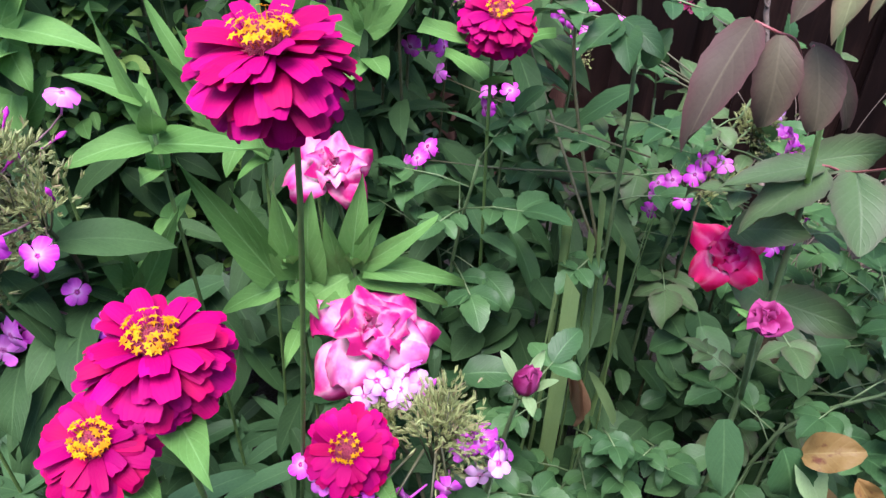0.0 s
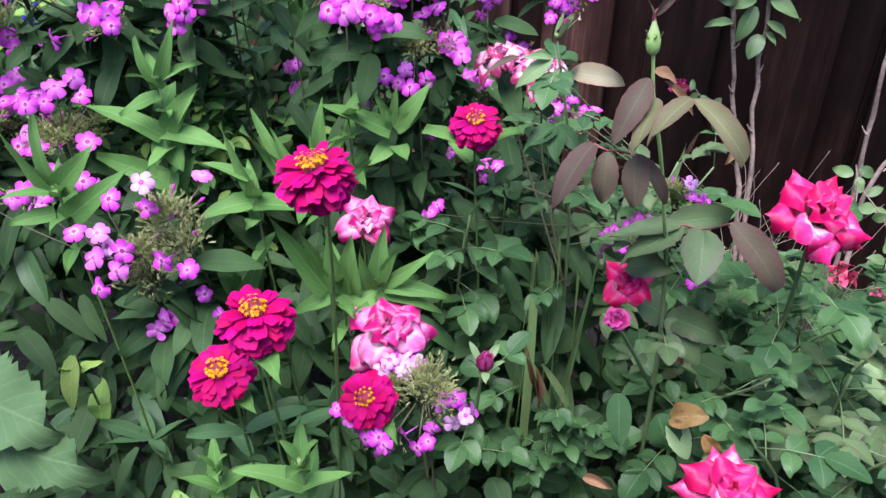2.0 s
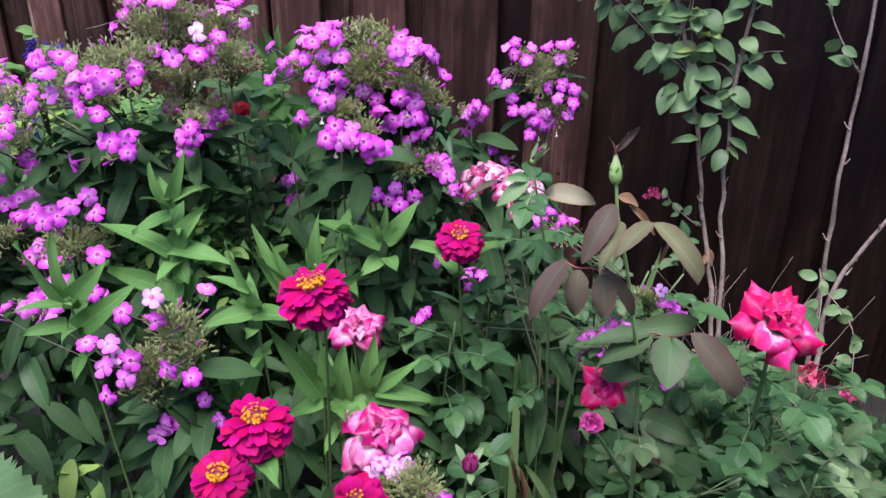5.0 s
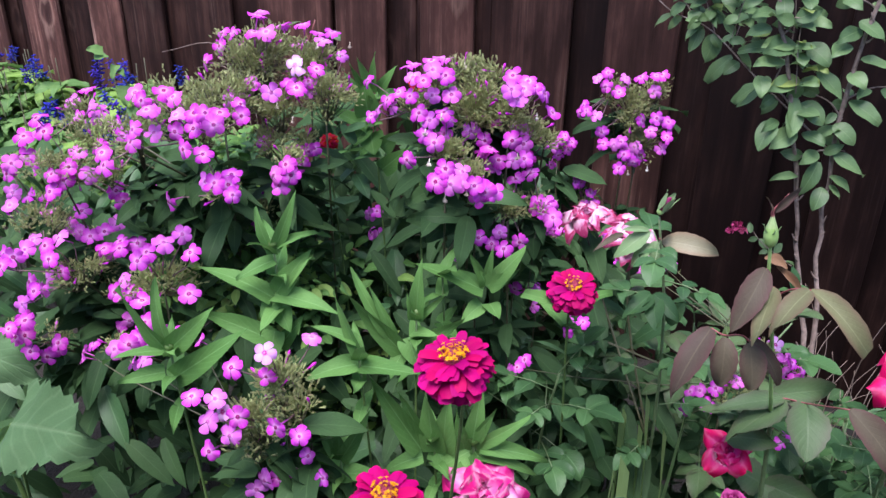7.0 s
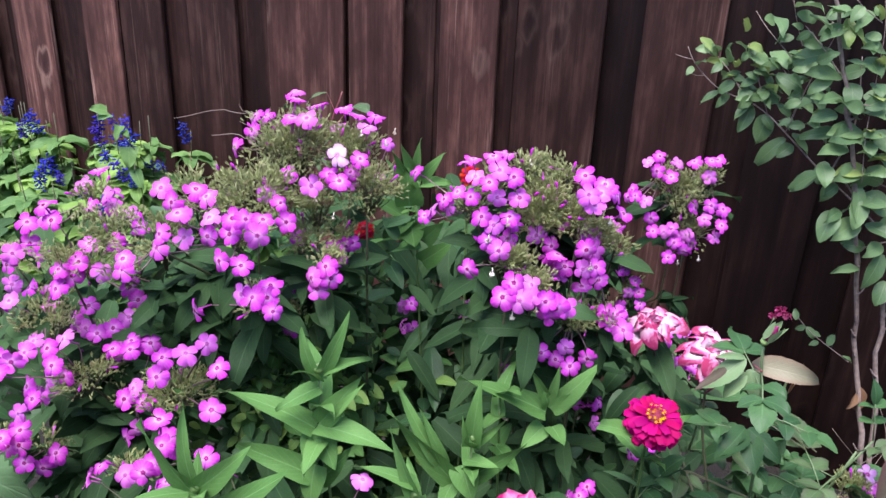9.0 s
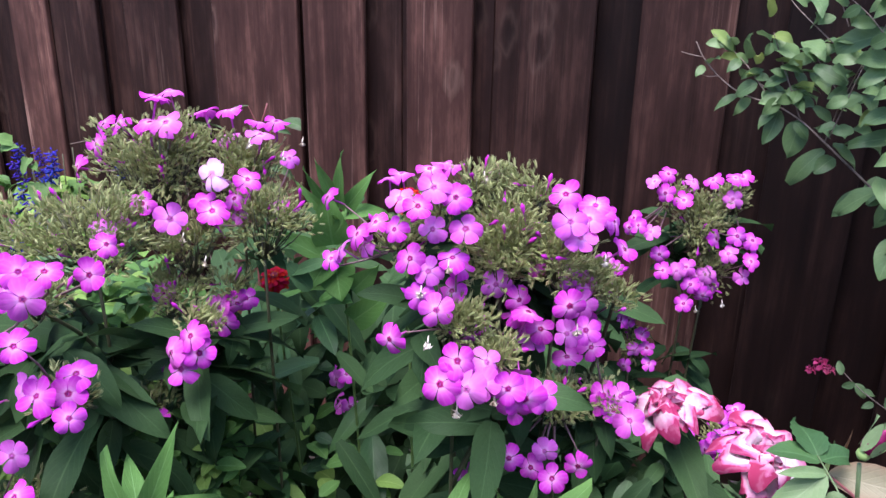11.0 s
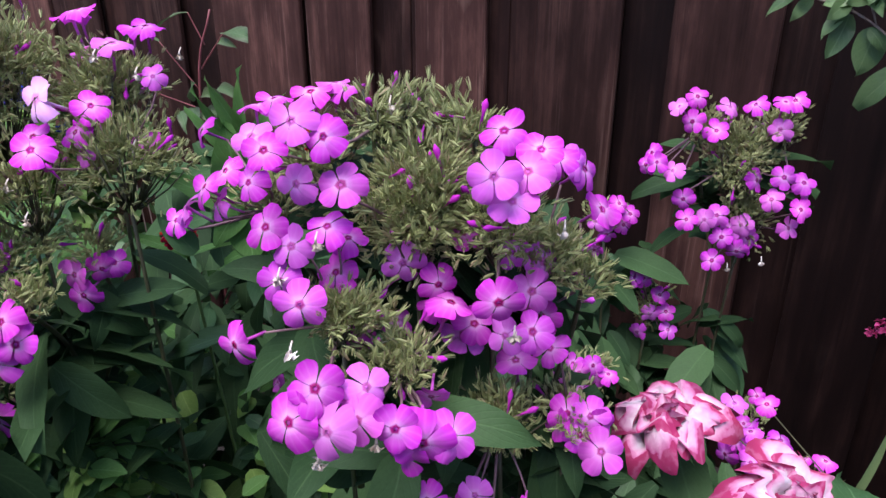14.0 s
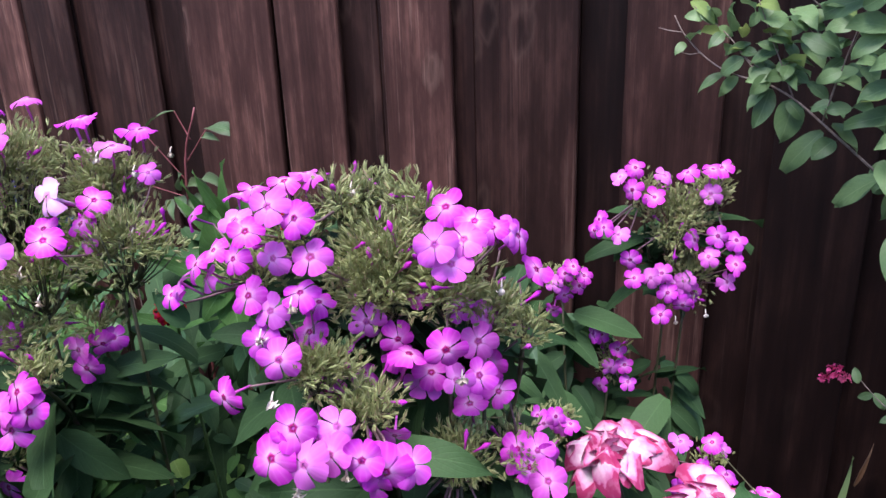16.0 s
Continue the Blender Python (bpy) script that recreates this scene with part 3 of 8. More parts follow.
for k in range(39):
    a = -6.88 + k * 0.275
    board(a, a + 0.2744, 0.034 + rng.uniform(0, 0.004), 1.99, 0.0, M_WOOD if a < -0.6 else M_WOOD_DARK)
for z in (0.35, 1.05, 1.65):
    rv, rf, ru = tube_data([(-6.8 - ALONG0, 0.076, z), (3.8 - ALONG0, 0.076, z)], [0.03, 0.03], 4)
    put("rail", mesh_of("rail", rv, rf, ru, (M_WOOD,), False), fence, FENCE)

# ---- flowers and plants, one function for each kind ----


def phlox_flower_mesh(mat, seed):
    rnd = random.Random(seed)
    vs, fs, uv = [], [], []
    for k in range(5):
        a0 = 2 * math.pi * k / 5 + rnd.uniform(-0.08, 0.08)
        droop = rnd.uniform(-0.22, 0.42)
        size = rnd.uniform(0.93, 1.07)
        nu, nv = 5, 6
        start = len(vs)
        for j in range(nv):
            v = j / (nv - 1)
            rr = (0.07 + 0.93 * v) * size
            half = 0.04 + 0.385 * math.sin(math.pi * min(1.0, v * 0.58 + 0.02)) ** 1.2
            for i in range(nu):
                u = i / (nu - 1) * 2 - 1
                r2 = rr - 0.20 * abs(u) ** 2.6 * v * v - 0.05 * (1 - abs(u)) * (v > 0.95)
                x, y = r2, u * half * (1 - 0.08 * v * v)
                z = -droop * v * v + 0.10 * u * v * (1 - v) - 0.10 * u * u * v + 0.10 * u * (1 if k % 2 else -1) * v + 0.03 * math.sin(5 * v + k) - 0.05 * u * u * v
                vs.append((x * math.cos(a0) - y * math.sin(a0), x * math.sin(a0) + y * math.cos(a0), z + k * 0.012))
                uv.append((i / (nu - 1), v))
        fs += grid_faces(nu, nv, start)
    tv, tf, tu = tube_data([(0, 0, -1.5), (0, 0, -0.7), (0, 0, -0.02)], [0.06, 0.07, 0.10], 6)
    start = len(vs)
    vs += [tuple(p) for p in tv]
    fs += [tuple(i + start for i in q) for q in tf]
    uv += [(u, 0.5) for u, _ in tu]
    return mesh_of("flower", vs, fs, uv, (mat,))


PHLOX_FLOWERS = [phlox_flower_mesh(M_PHLOX, k) for k in range(6)]
PHLOX_PALE = [phlox_flower_mesh(M_PHLOX_PALE, 20 + k) for k in range(3)]
HEADS, SPARSE = {}, set()
CLEAR, WAITING = [], []


def open_flower(place, reach=0.020):
    """Leaves bend away from the side to which an open flower turns."""
    p = Vector(place)
    for k in range(6):
        CLEAR.append((*(p + Vector((0.0, -0.030 * k, 0.016 * k))), reach))


def crowded(base, along, length):
    """Whether a leaf would lie over an open flower."""
    q = np.array(CLEAR)
    b, d = np.array(base), np.array(Vector(along).normalized()) * length
    return any((((q[:, :3] - (b + d * f)) ** 2).sum(axis=1) < q[:, 3] ** 2).any() for f in (0.15, 0.4, 0.65, 0.9))


def head(plant, place, rx, rz, count):
    """A phlox flower head: spent green calyces on thin stalks, buds and withered petals, as one mesh."""
    rnd = random.Random(str(place))
    pile = Pile()
    foot = Vector((0, 0, -rz * 1.3))
    lobes = []
    for k in range(max(5, round(count / 4))):
        d = Vector((rnd.gauss(0, 1), rnd.gauss(0, 1), rnd.gauss(0.35, 0.9))).normalized()
        lobes.append((d, Vector((d.x * rx, d.y * rx, d.z * rz)) * rnd.uniform(0.55, 1.10)))
    for k in range(int(count * 8)):
        d, c = lobes[k % len(lobes)]
        p = c * rnd.uniform(0.2, 1.0) ** 0.6 + Vector((rnd.gauss(0, 0.008), rnd.gauss(0, 0.008), rnd.gauss(-0.002, 0.006)))
        way = (d * 0.75 + Vector((0, 0, 0.45)) + (p - c) * 15 + Vector((rnd.gauss(0, 0.45), rnd.gauss(0, 0.45), rnd.gauss(0, 0.35)))).normalized()
        side = way.orthogonal().normalized()
        ln = rnd.uniform(0.0060, 0.0105)
        for s in range(5):
            w = (Matrix.Rotation(2 * math.pi * s / 5 + k, 3, way) @ side).normalized()
            t = way.cross(w) * 0.00062
            tip = p + way * ln + w * ln * rnd.uniform(0.04, 0.30)
            mid = p + way * ln * 0.5 + w * 0.0013
            pile.add([p - t * 0.5 + w * 0.0005, p + t * 0.5 + w * 0.0005, mid + t, mid - t, tip], [(0, 1, 2, 3), (3, 2, 4)], [(0, 0), (1, 0), (1, 0.5), (0, 0.5), (0.5, 1)])
        if k % 24 == 0:
            tv, tf, tu = tube_data([foot + (p - foot) * 0.15, foot + (p - foot) * 0.6 + Vector((0, 0, -0.004)), p], [0.0011, 0.0008, 0.0007], 3)
            pile.add(tv, tf, tu, None, 1)
        if k % 137 == 3:
            tv, tf, tu = tube_data([p, p + way * 0.012, p + way * 0.018, p + way * 0.022], [0.0008, 0.001, 0.0024, 0.0004], 5)
            pile.add(tv, tf, [(0.5, 0.9)] * len(tv), None, 2)
    ob = put("flower_head", pile.mesh("flower_head", (M_TUFT, M_STEM_DARK, M_PHLOX)), plant, Matrix.Translation(place), "olive green bristly spent calyces")
    HEADS.setdefault(plant, []).append((Vector(place), ob, rx, rz, count))
    # its stem down to the soil, with pairs of leaves
    base = WORLD[plant].translation
    root = Vector((place[0] * 0.85 + base.x * 0.15 + rnd.uniform(-0.03, 0.03), place[1] + rnd.uniform(0.0, 0.08), GROUND))
    top = Vector(place) + Vector((0, 0, -rz * 0.5))
    near = [h for h in HEADS[plant][:-1] if h[4] >= 60]
    if count < 60 and near:
        # a lesser head branches off its neighbour's stem
        big = min(near, key=lambda h: (h[0] - top).length)
        root = Vector((big[0].x, big[0].y + 0.02, min(big[0].z, top.z) - 0.16))
    _, line = stalk("stem", plant, [root, root.lerp(top, 0.5) + Vector((rnd.uniform(-0.02, 0.02), 0.02, 0)), top], 0.0028, 0.0018, M_STEM_DARK, 5)
    n = 0
    for k in range(2 * len(line) - 4, 7, -1):
        for side in range(2):
            a = n * 1.57 + side * math.pi + rnd.uniform(-0.4, 0.4)
            if rnd.random() < (0.8 if plant in SPARSE else 0.25):
                continue
            d = Vector((math.cos(a), math.sin(a), rnd.uniform(-0.9, 0.45)))
            WAITING.append((plant, line[k // 2] + Vector((0, 0, rnd.uniform(-0.05, 0.005))), d, rnd.uniform(0.06, 0.10) if n < 3 else rnd.uniform(0.065, 0.12), (rnd.uniform(-0.7, 0.7), rnd.uniform(-0.7, 0.3), 1)))
        n += 1
    return ob


def calyx_cluster(seed):
    """Green calyces standing between and under the open flowers."""
    rnd = random.Random(seed)
    pile = Pile()
    for k in range(24):
        p = Vector((rnd.gauss(0, 0.010), rnd.gauss(0, 0.010), rnd.gauss(-0.006, 0.004)))
        way = (Vector((p.x * 45, p.y * 45, 1)) + Vector((rnd.gauss(0, 0.4), rnd.gauss(0, 0.4), 0))).normalized()
        side = way.orthogonal().normalized()
        ln = rnd.uniform(0.008, 0.014)
        for s in range(4):
            w = (Matrix.Rotation(2 * math.pi * s / 4 + k, 3, way) @ side).normalized()
            t = way.cross(w) * 0.0007
            tip = p + way * ln + w * ln * rnd.uniform(0.05, 0.35)
            mid = p + way * ln * 0.45 + w * 0.0016
            pile.add([p - t * 0.6, p + t * 0.6, mid + t, mid - t, tip], [(0, 1, 2, 3), (3, 2, 4)], [(0, 0), (1, 0), (1, 0.5), (0, 0.5), (0.5, 1)])
        if k % 3 == 0:
            tv, tf, tu = tube_data([Vector((0, 0, -0.03)), p * 0.6 + Vector((0, 0, -0.014)), p], [0.0009, 0.0007, 0.0006], 3)
            pile.add(tv, tf, tu, None, 1)
    return pile.mesh("tuft", (M_TUFT, M_STEM_DARK))


CLUSTERS = [calyx_cluster(k) for k in range(5)]


def bloom(plant, place, count, tint=0.0):
    """A small cluster of phlox flowers on the nearest head."""
    p = Vector(place)
    at, ob, rx, rz, _ = min(HEADS[plant], key=lambda h: (h[0] - p).length)
    rnd = random.Random(str(place))
    out = (p - at - Vector((0, 0, -rz * 0.6))).normalized() * 0.8 + Vector((0, -0.6, 0.5))
    out.normalize()
    side = out.orthogonal().normalized()
    other = out.cross(side)
    for k in range(round(count * 1.3)):
        a = 2.4 * k + rnd.uniform(0, 0.8)
        rr = 0.0165 * math.sqrt(k)
        q = p + side * math.cos(a) * rr + other * math.sin(a) * rr + out * rnd.uniform(-0.006, 0.004) - out * rr * 0.35
        nrm = out + (q - p) * 22 + Vector((rnd.gauss(0, 0.3), rnd.gauss(0, 0.25), rnd.gauss(0, 0.3)))
        pale = rnd.random() < tint
        me = rnd.choice(PHLOX_PALE if pale else PHLOX_FLOWERS)
        put("flower", me, ob, facing(q, nrm, rnd.random() * 6.3, rnd.uniform(0.0126, 0.0151)), "near-white pink-eyed flower" if pale else "")
    if count:
        open_flower(p, 0.026)
        if rnd.random() < 0.4:
            put("tuft", rnd.choice(CLUSTERS), ob, facing(p - out * 0.013, out, rnd.random() * 6.3, rnd.uniform(0.75, 1.05)))
        tv, tf, tu = tube_data([at + (p - at) * 0.25, at + (p - at) * 0.7 + Vector((0, 0, -0.006)), p - out * 0.012], [0.0014, 0.0011, 0.0008], 4)
        put("flower_stalk", mesh_of("flower_stalk", tv, tf, tu, (M_STEM_DARK,)), ob, Matrix.Identity(4))


def floret(plant, place, size=0.0138, lean=(0.0, 0.0, 0.0), pale=False):
    """One phlox flower set singly, on its own thin stalk from the nearest head."""
    p = Vector(place)
    at, ob, rx, rz, _ = min(HEADS[plant], key=lambda h: (h[0] - p).length)
    rnd = random.Random(str(place))
    nrm = (p - at).normalized() * 0.45 + Vector((0, -0.72, 0.44)) + Vector(lean) + Vector((rnd.gauss(0, 0.32), rnd.gauss(0, 0.18), rnd.gauss(0.12, 0.30)))
    nrm.normalize()
    me = rnd.choice(PHLOX_PALE if pale else PHLOX_FLOWERS)
    put("flower", me, ob, facing(p, nrm, rnd.random() * 6.3, size * 1.06 * rnd.uniform(0.96, 1.04)), "near-white pink-eyed flower" if pale else "")
    open_flower(p)
    foot = p - nrm * size * 1.45
    tv, tf, tu = tube_data([at + (foot - at) * 0.3 + Vector((0, 0, -0.006)), at + (foot - at) * 0.75 + Vector((0, 0.004, -0.004)), foot], [0.0013, 0.0010, 0.0008], 4)
    put("flower_stalk", mesh_of("flower_stalk", tv, tf, tu, (M_PEDICEL,)), ob, Matrix.Identity(4))


def spray(plant, places, size, lean=(0.0, 0.0, 0.0)):
    """Phlox flowers set singly, many with a second one half hidden behind."""
    for at in places:
        rnd = random.Random(str(at) + "s")
        floret(plant, at, size * rnd.uniform(0.84, 0.99), lean)
        if rnd.random() < 0.22:
            a = rnd.uniform(0, 6.28)
            floret(plant, (at[0] + math.cos(a) * size * 1.5, at[1] + 0.014, at[2] + math.sin(a) * size * 1.3), size * 0.88, lean)


def withered(plant, place, size=0.012, drop=(0.0, 0.0, -1.0)):
    """A spent flower hanging by its tube: a pale crumpled scrap."""
    p = Vector(place)
    at, ob, rx, rz, _ = min(HEADS[plant], key=lambda h: (h[0] - p).length)
    rnd = random.Random(str(place) + "w")
    pile = Pile()
    d = Vector(drop).normalized()
    tv, tf, tu = tube_data([p - d * size * 0.6 + Vector((0, 0.004, 0)), p - d * size * 0.3, p], [0.0005, 0.0007, 0.0011], 5)
    pile.add(tv, tf, tu)
    for k in range(5):
        v, uv, f = blade("round", 0.8, 0.9, 2.2, 0.25, 5, 6, k)
        pile.add(v, f, uv, frame_of(p, d + Vector((rnd.gauss(0, 0.45), rnd.gauss(0, 0.45), rnd.gauss(0, 0.3))), (rnd.uniform(-1, 1), -1, 0.5), (size * 0.8, size * 0.8, size * 0.8)))
    put("withered_flower", pile.mesh("withered_flower", (M_WITHERED,)), ob, Matrix.Identity(4), "cream-white shrivelled spent flower")


def phlox(base, label):
    return thing("phlox_plant", base, label, "phlox", "phlox in the bed")


def zinnia_petal(mat, seed):
    rnd = random.Random(seed)
    vs, uv = [], []
    nu, nv = 5, 7
    for j in range(nv):
        v = j / (nv - 1)
        half = 0.08 + 0.14 * math.sin(math.pi * min(1, v * 0.72 + 0.05)) ** 0.8
        for i in range(nu):
            u = i / (nu - 1) * 2 - 1
            y = v - 0.07 * abs(u) ** 2.5 * v * v - 0.05 * (1 - abs(u)) * (v > 0.97) * (seed % 2 + 0.5)
            z = 0.06 * math.sin(v * 3.0) - 0.16 * v * v * (0.4 + 0.3 * (seed % 3)) + 0.05 * abs(u) * (1 - 1.6 * v) + 0.012 * math.sin(u * 6)
            vs.append((u * half * (1 - 0.12 * (v > 0.97)), y, z))
            uv.append((i / (nu - 1), v))
    return mesh_of("petal", vs, grid_faces(nu, nv), uv, (mat,))


ZPETAL = [zinnia_petal(M_ZINNIA, k) for k in range(4)]
RPETAL = [zinnia_petal(M_RED, k) for k in range(3)]
STAR = mesh_of("floret", [(0, 0, 0.25), *[(math.cos(a) * (1 if k % 2 == 0 else 0.42), math.sin(a) * (1 if k % 2 == 0 else 0.42), 0.1 if k % 2 == 0 else 0.2)
                          for k in range(10) for a in (math.pi * k / 5,)], (0, 0, -2.2), (0.22, 0, -2.0), (-0.1, 0.2, -2.0)],
               [(0, k + 1, (k + 1) % 10 + 1) for k in range(10)] + [(0, 12, 13), (0, 13, 11), (0, 11, 12)], [(0.5, 0.9)] * 14, (M_YELLOW,), False)


def disc_mesh():
    """The domed, scaly middle of a zinnia."""
    pile = Pile()
    rnd = random.Random(5)
    v, f, uv = [], [], []
    for j in range(7):
        a = j / 6 * math.pi * 0.56
        for i in range(14):
            b = 2 * math.pi * i / 14
            v.append((math.sin(a) * math.cos(b), math.sin(a) * math.sin(b), math.cos(a) * 0.9))
            uv.append((i / 14, j / 6))
    for j in range(6):
        for i in range(14):
            f.append((j * 14 + i, j * 14 + (i + 1) % 14, (j + 1) * 14 + (i + 1) % 14, (j + 1) * 14 + i))
    pile.add(v, f, uv)
    for k in range(90):
        z = 1 - k / 90 * 0.95
        r = math.sqrt(max(0, 1 - z * z))
        b = k * 2.39996
        p = Vector((r * math.cos(b), r * math.sin(b), z * 0.9))
        o = (p + Vector((0, 0, 0.5))).normalized()
        s = o.orthogonal().normalized() * 0.07
        t = o.cross(s)
        pile.add([p + s, p + t, p - s, p - t, p + o * rnd.uniform(0.12, 0.3)], [(0, 1, 4), (1, 2, 4), (2, 3, 4), (3, 0, 4)], [(0.5, 0.5)] * 5)
    return pile.mesh("disc", (M_DISC,))


DISC = disc_mesh()


def zinnia_flower(plant, place, normal, radius=0.0375, rows=5, petals=None, stars=16, seed=1, name_label=""):
    rnd = random.Random(seed)
    petals = petals or ZPETAL
    m = facing(place, normal, rnd.random() * 6)
    core = put("flower", DISC, plant, m @ Matrix.Diagonal((radius * 0.30, radius * 0.30, radius * 0.30, 1)), name_label or "double magenta bloom with yellow star florets")
    for k in range(rows):
        tilt = (22, 6, -10, -27, -44, -58)[k]
        n = (18, 22, 24, 23, 21, 18)[k]
        ln = radius * (0.80, 0.92, 0.98, 1.0, 0.98, 0.9)[k]
        for i in range(n):
            a = 2 * math.pi * (i + 0.5 * (k % 2)) / n + rnd.uniform(-0.13, 0.13)
            t = radians(tilt + rnd.uniform(-12, 12))
            d = Vector((math.cos(a) * math.cos(t), math.sin(a) * math.cos(t), math.sin(t)))
            b = Vector((math.cos(a), math.sin(a), 0)) * radius * 0.14 + Vector((0, 0, -0.0022 * k - 0.001))
            up = Vector((-math.cos(a) * math.sin(t), -math.sin(a) * math.sin(t), math.cos(t)))
            s = ln * rnd.uniform(0.86, 1.08)
            put("petal", rnd.choice(petals), core, m @ frame_of(b, d, up + Vector((rnd.gauss(0, 0.16), rnd.gauss(0, 0.16), 0)), (s * rnd.uniform(0.76, 1.0), s, s)))
    for i in range(stars):
        a = 2 * math.pi * i / stars + rnd.uniform(-0.15, 0.15)
        rr = radius * (rnd.uniform(0.27, 0.38) if i % 3 else rnd.uniform(0.14, 0.26))
        p = Vector((math.cos(a) * rr, math.sin(a) * rr, radius * rnd.uniform(0.22, 0.40)))
        put("floret", STAR, core, m @ facing(p, Vector((math.cos(a) * 0.5, math.sin(a) * 0.5, 1)), rnd.random() * 6, radius * 0.082))
    # green scaly cup under the petals
    cv, cf, cu = tube_data([(0, 0, -0.016), (0, 0, -0.012), (0, 0, -0.004)], [0.003, 0.008, 0.009], 8)
    put("calyx", mesh_of("calyx", cv, cf, cu, (M_STEM,)), core, m)
    return core


def leafy_stem(plant, points, pairs, size, kind="ZINNIA", r=0.003, mat=None, spread=0.35, first=0.25, rnd=None, last=0.97):
    """A stem with crosswise pairs of leaves up to its top."""
    rnd = rnd or random.Random(str(points))
    _, line = stalk("stem", plant, points, r * 1.25, r, mat or M_STEM, 6)
    for k in range(pairs):
        f = first + (last - first) * k / max(1, pairs - 1)
        p = line[min(len(line) - 1, int(f * (len(line) - 1)))]
        turn = k * 1.57 + rnd.uniform(-0.3, 0.3) + 0.5
        for s in range(2):
            a = turn + s * math.pi + rnd.uniform(-0.2, 0.2)
            d = Vector((math.cos(a), math.sin(a), spread + rnd.uniform(-0.25, 0.3)))
            # low zinnia leaves take the green with shade already in it
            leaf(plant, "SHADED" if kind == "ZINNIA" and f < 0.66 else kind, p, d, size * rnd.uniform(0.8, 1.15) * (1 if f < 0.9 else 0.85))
    return line


def star_top(plant, place, size=0.075, bud=True, seed=0, up=(0, 0, 1), steep=1.0, leafy=True):
    """The top of a zinnia not yet in flower: upright leaves round a small round green bud."""
    rnd = random.Random(seed)
    p = Vector(place)
    for ring, (drop, lift, f) in enumerate(((0.002, 2.4, 0.60), (0.018, 1.25, 0.92), (0.042, 0.55, 1.15), (0.070, 0.22, 1.15), (0.100, 0.0, 1.0)) if leafy else ()):
        for k in range(2):
            a = seed + ring * 1.57 + k * math.pi + rnd.uniform(-0.25, 0.25)
            d = Vector((math.cos(a), math.sin(a), lift * steep + rnd.uniform(-0.1, 0.15))) + Vector(up) * 0.1
            leaf(plant, "ZINNIA", p - Vector((0, 0, drop)), d, size * f * rnd.uniform(0.92, 1.1))
    if bud:
        v, f, uv = tube_data([(0, 0, -0.006), (0, 0, -0.002), (0, 0, 0.002), (0, 0, 0.006), (0, 0, 0.008)], [0.003, 0.0062, 0.0068, 0.0045, 0.001], 10)
        put("bud", mesh_of("bud", v, f, uv, (M_STEM,)), plant, facing(p, up), "round green unopened bud")


def rose_petal(mat, w, cup, reflex, point, seed, ragged=0.025):
    rnd = random.Random(seed)
    nu, nv = 9, 12
    vs, uv = [], []
    y = z = 0.0
    for j in range(nv):
        v = j / (nv - 1)
        a = cup * (1 - v * 1.1) - reflex * max(0, v - 0.55) * 3.2
        if j:
            y += math.cos(a) / (nv - 1)
            z += math.sin(a) / (nv - 1)
        half = w / 2 * (v + 0.04) ** 0.55 * (1 - max(0, v - 0.5) ** 2 * 2.2)
        for i in range(nu):
            u = i / (nu - 1) * 2 - 1
            yy = y - 0.22 * abs(u) ** 3 * v ** 2 + point * (1 - abs(u)) ** 2 * v ** 5
            zz = z + (0.32 * u * u * half / w * 2) * (1 - v * 0.9) - 0.34 * abs(u) ** 3 * reflex * v ** 3 + ragged * math.sin(u * 5 + v * 7 + seed) * (0.4 + v)
            vs.append((u * half, yy, zz))
            uv.append((i / (nu - 1), v))
    return mesh_of("petal", vs, grid_faces(nu, nv), uv, (mat,))


def rose_kit(mat, ragged=0.03, point=1.0):
    return {"core": [rose_petal(mat, 1.0, 0.9, 0.1, 0.0, k, ragged) for k in range(2)],
            "mid": [rose_petal(mat, 0.98, 0.75, 0.5, 0.06, 3 + k, ragged) for k in range(3)],
            "out": [rose_petal(mat, 1.0, 0.45, 0.85, 0.26 * point, 7 + k, ragged) for k in range(3)]}


ROSES = {"bud": rose_kit(M_ROSE_BUD, 0.04), "two": rose_kit(M_ROSE, 0.075, 0.6), "hot": rose_kit(M_ROSE_HOT, 0.04), "pale": rose_kit(M_ROSE_PALE, 0.12, 0.15)}


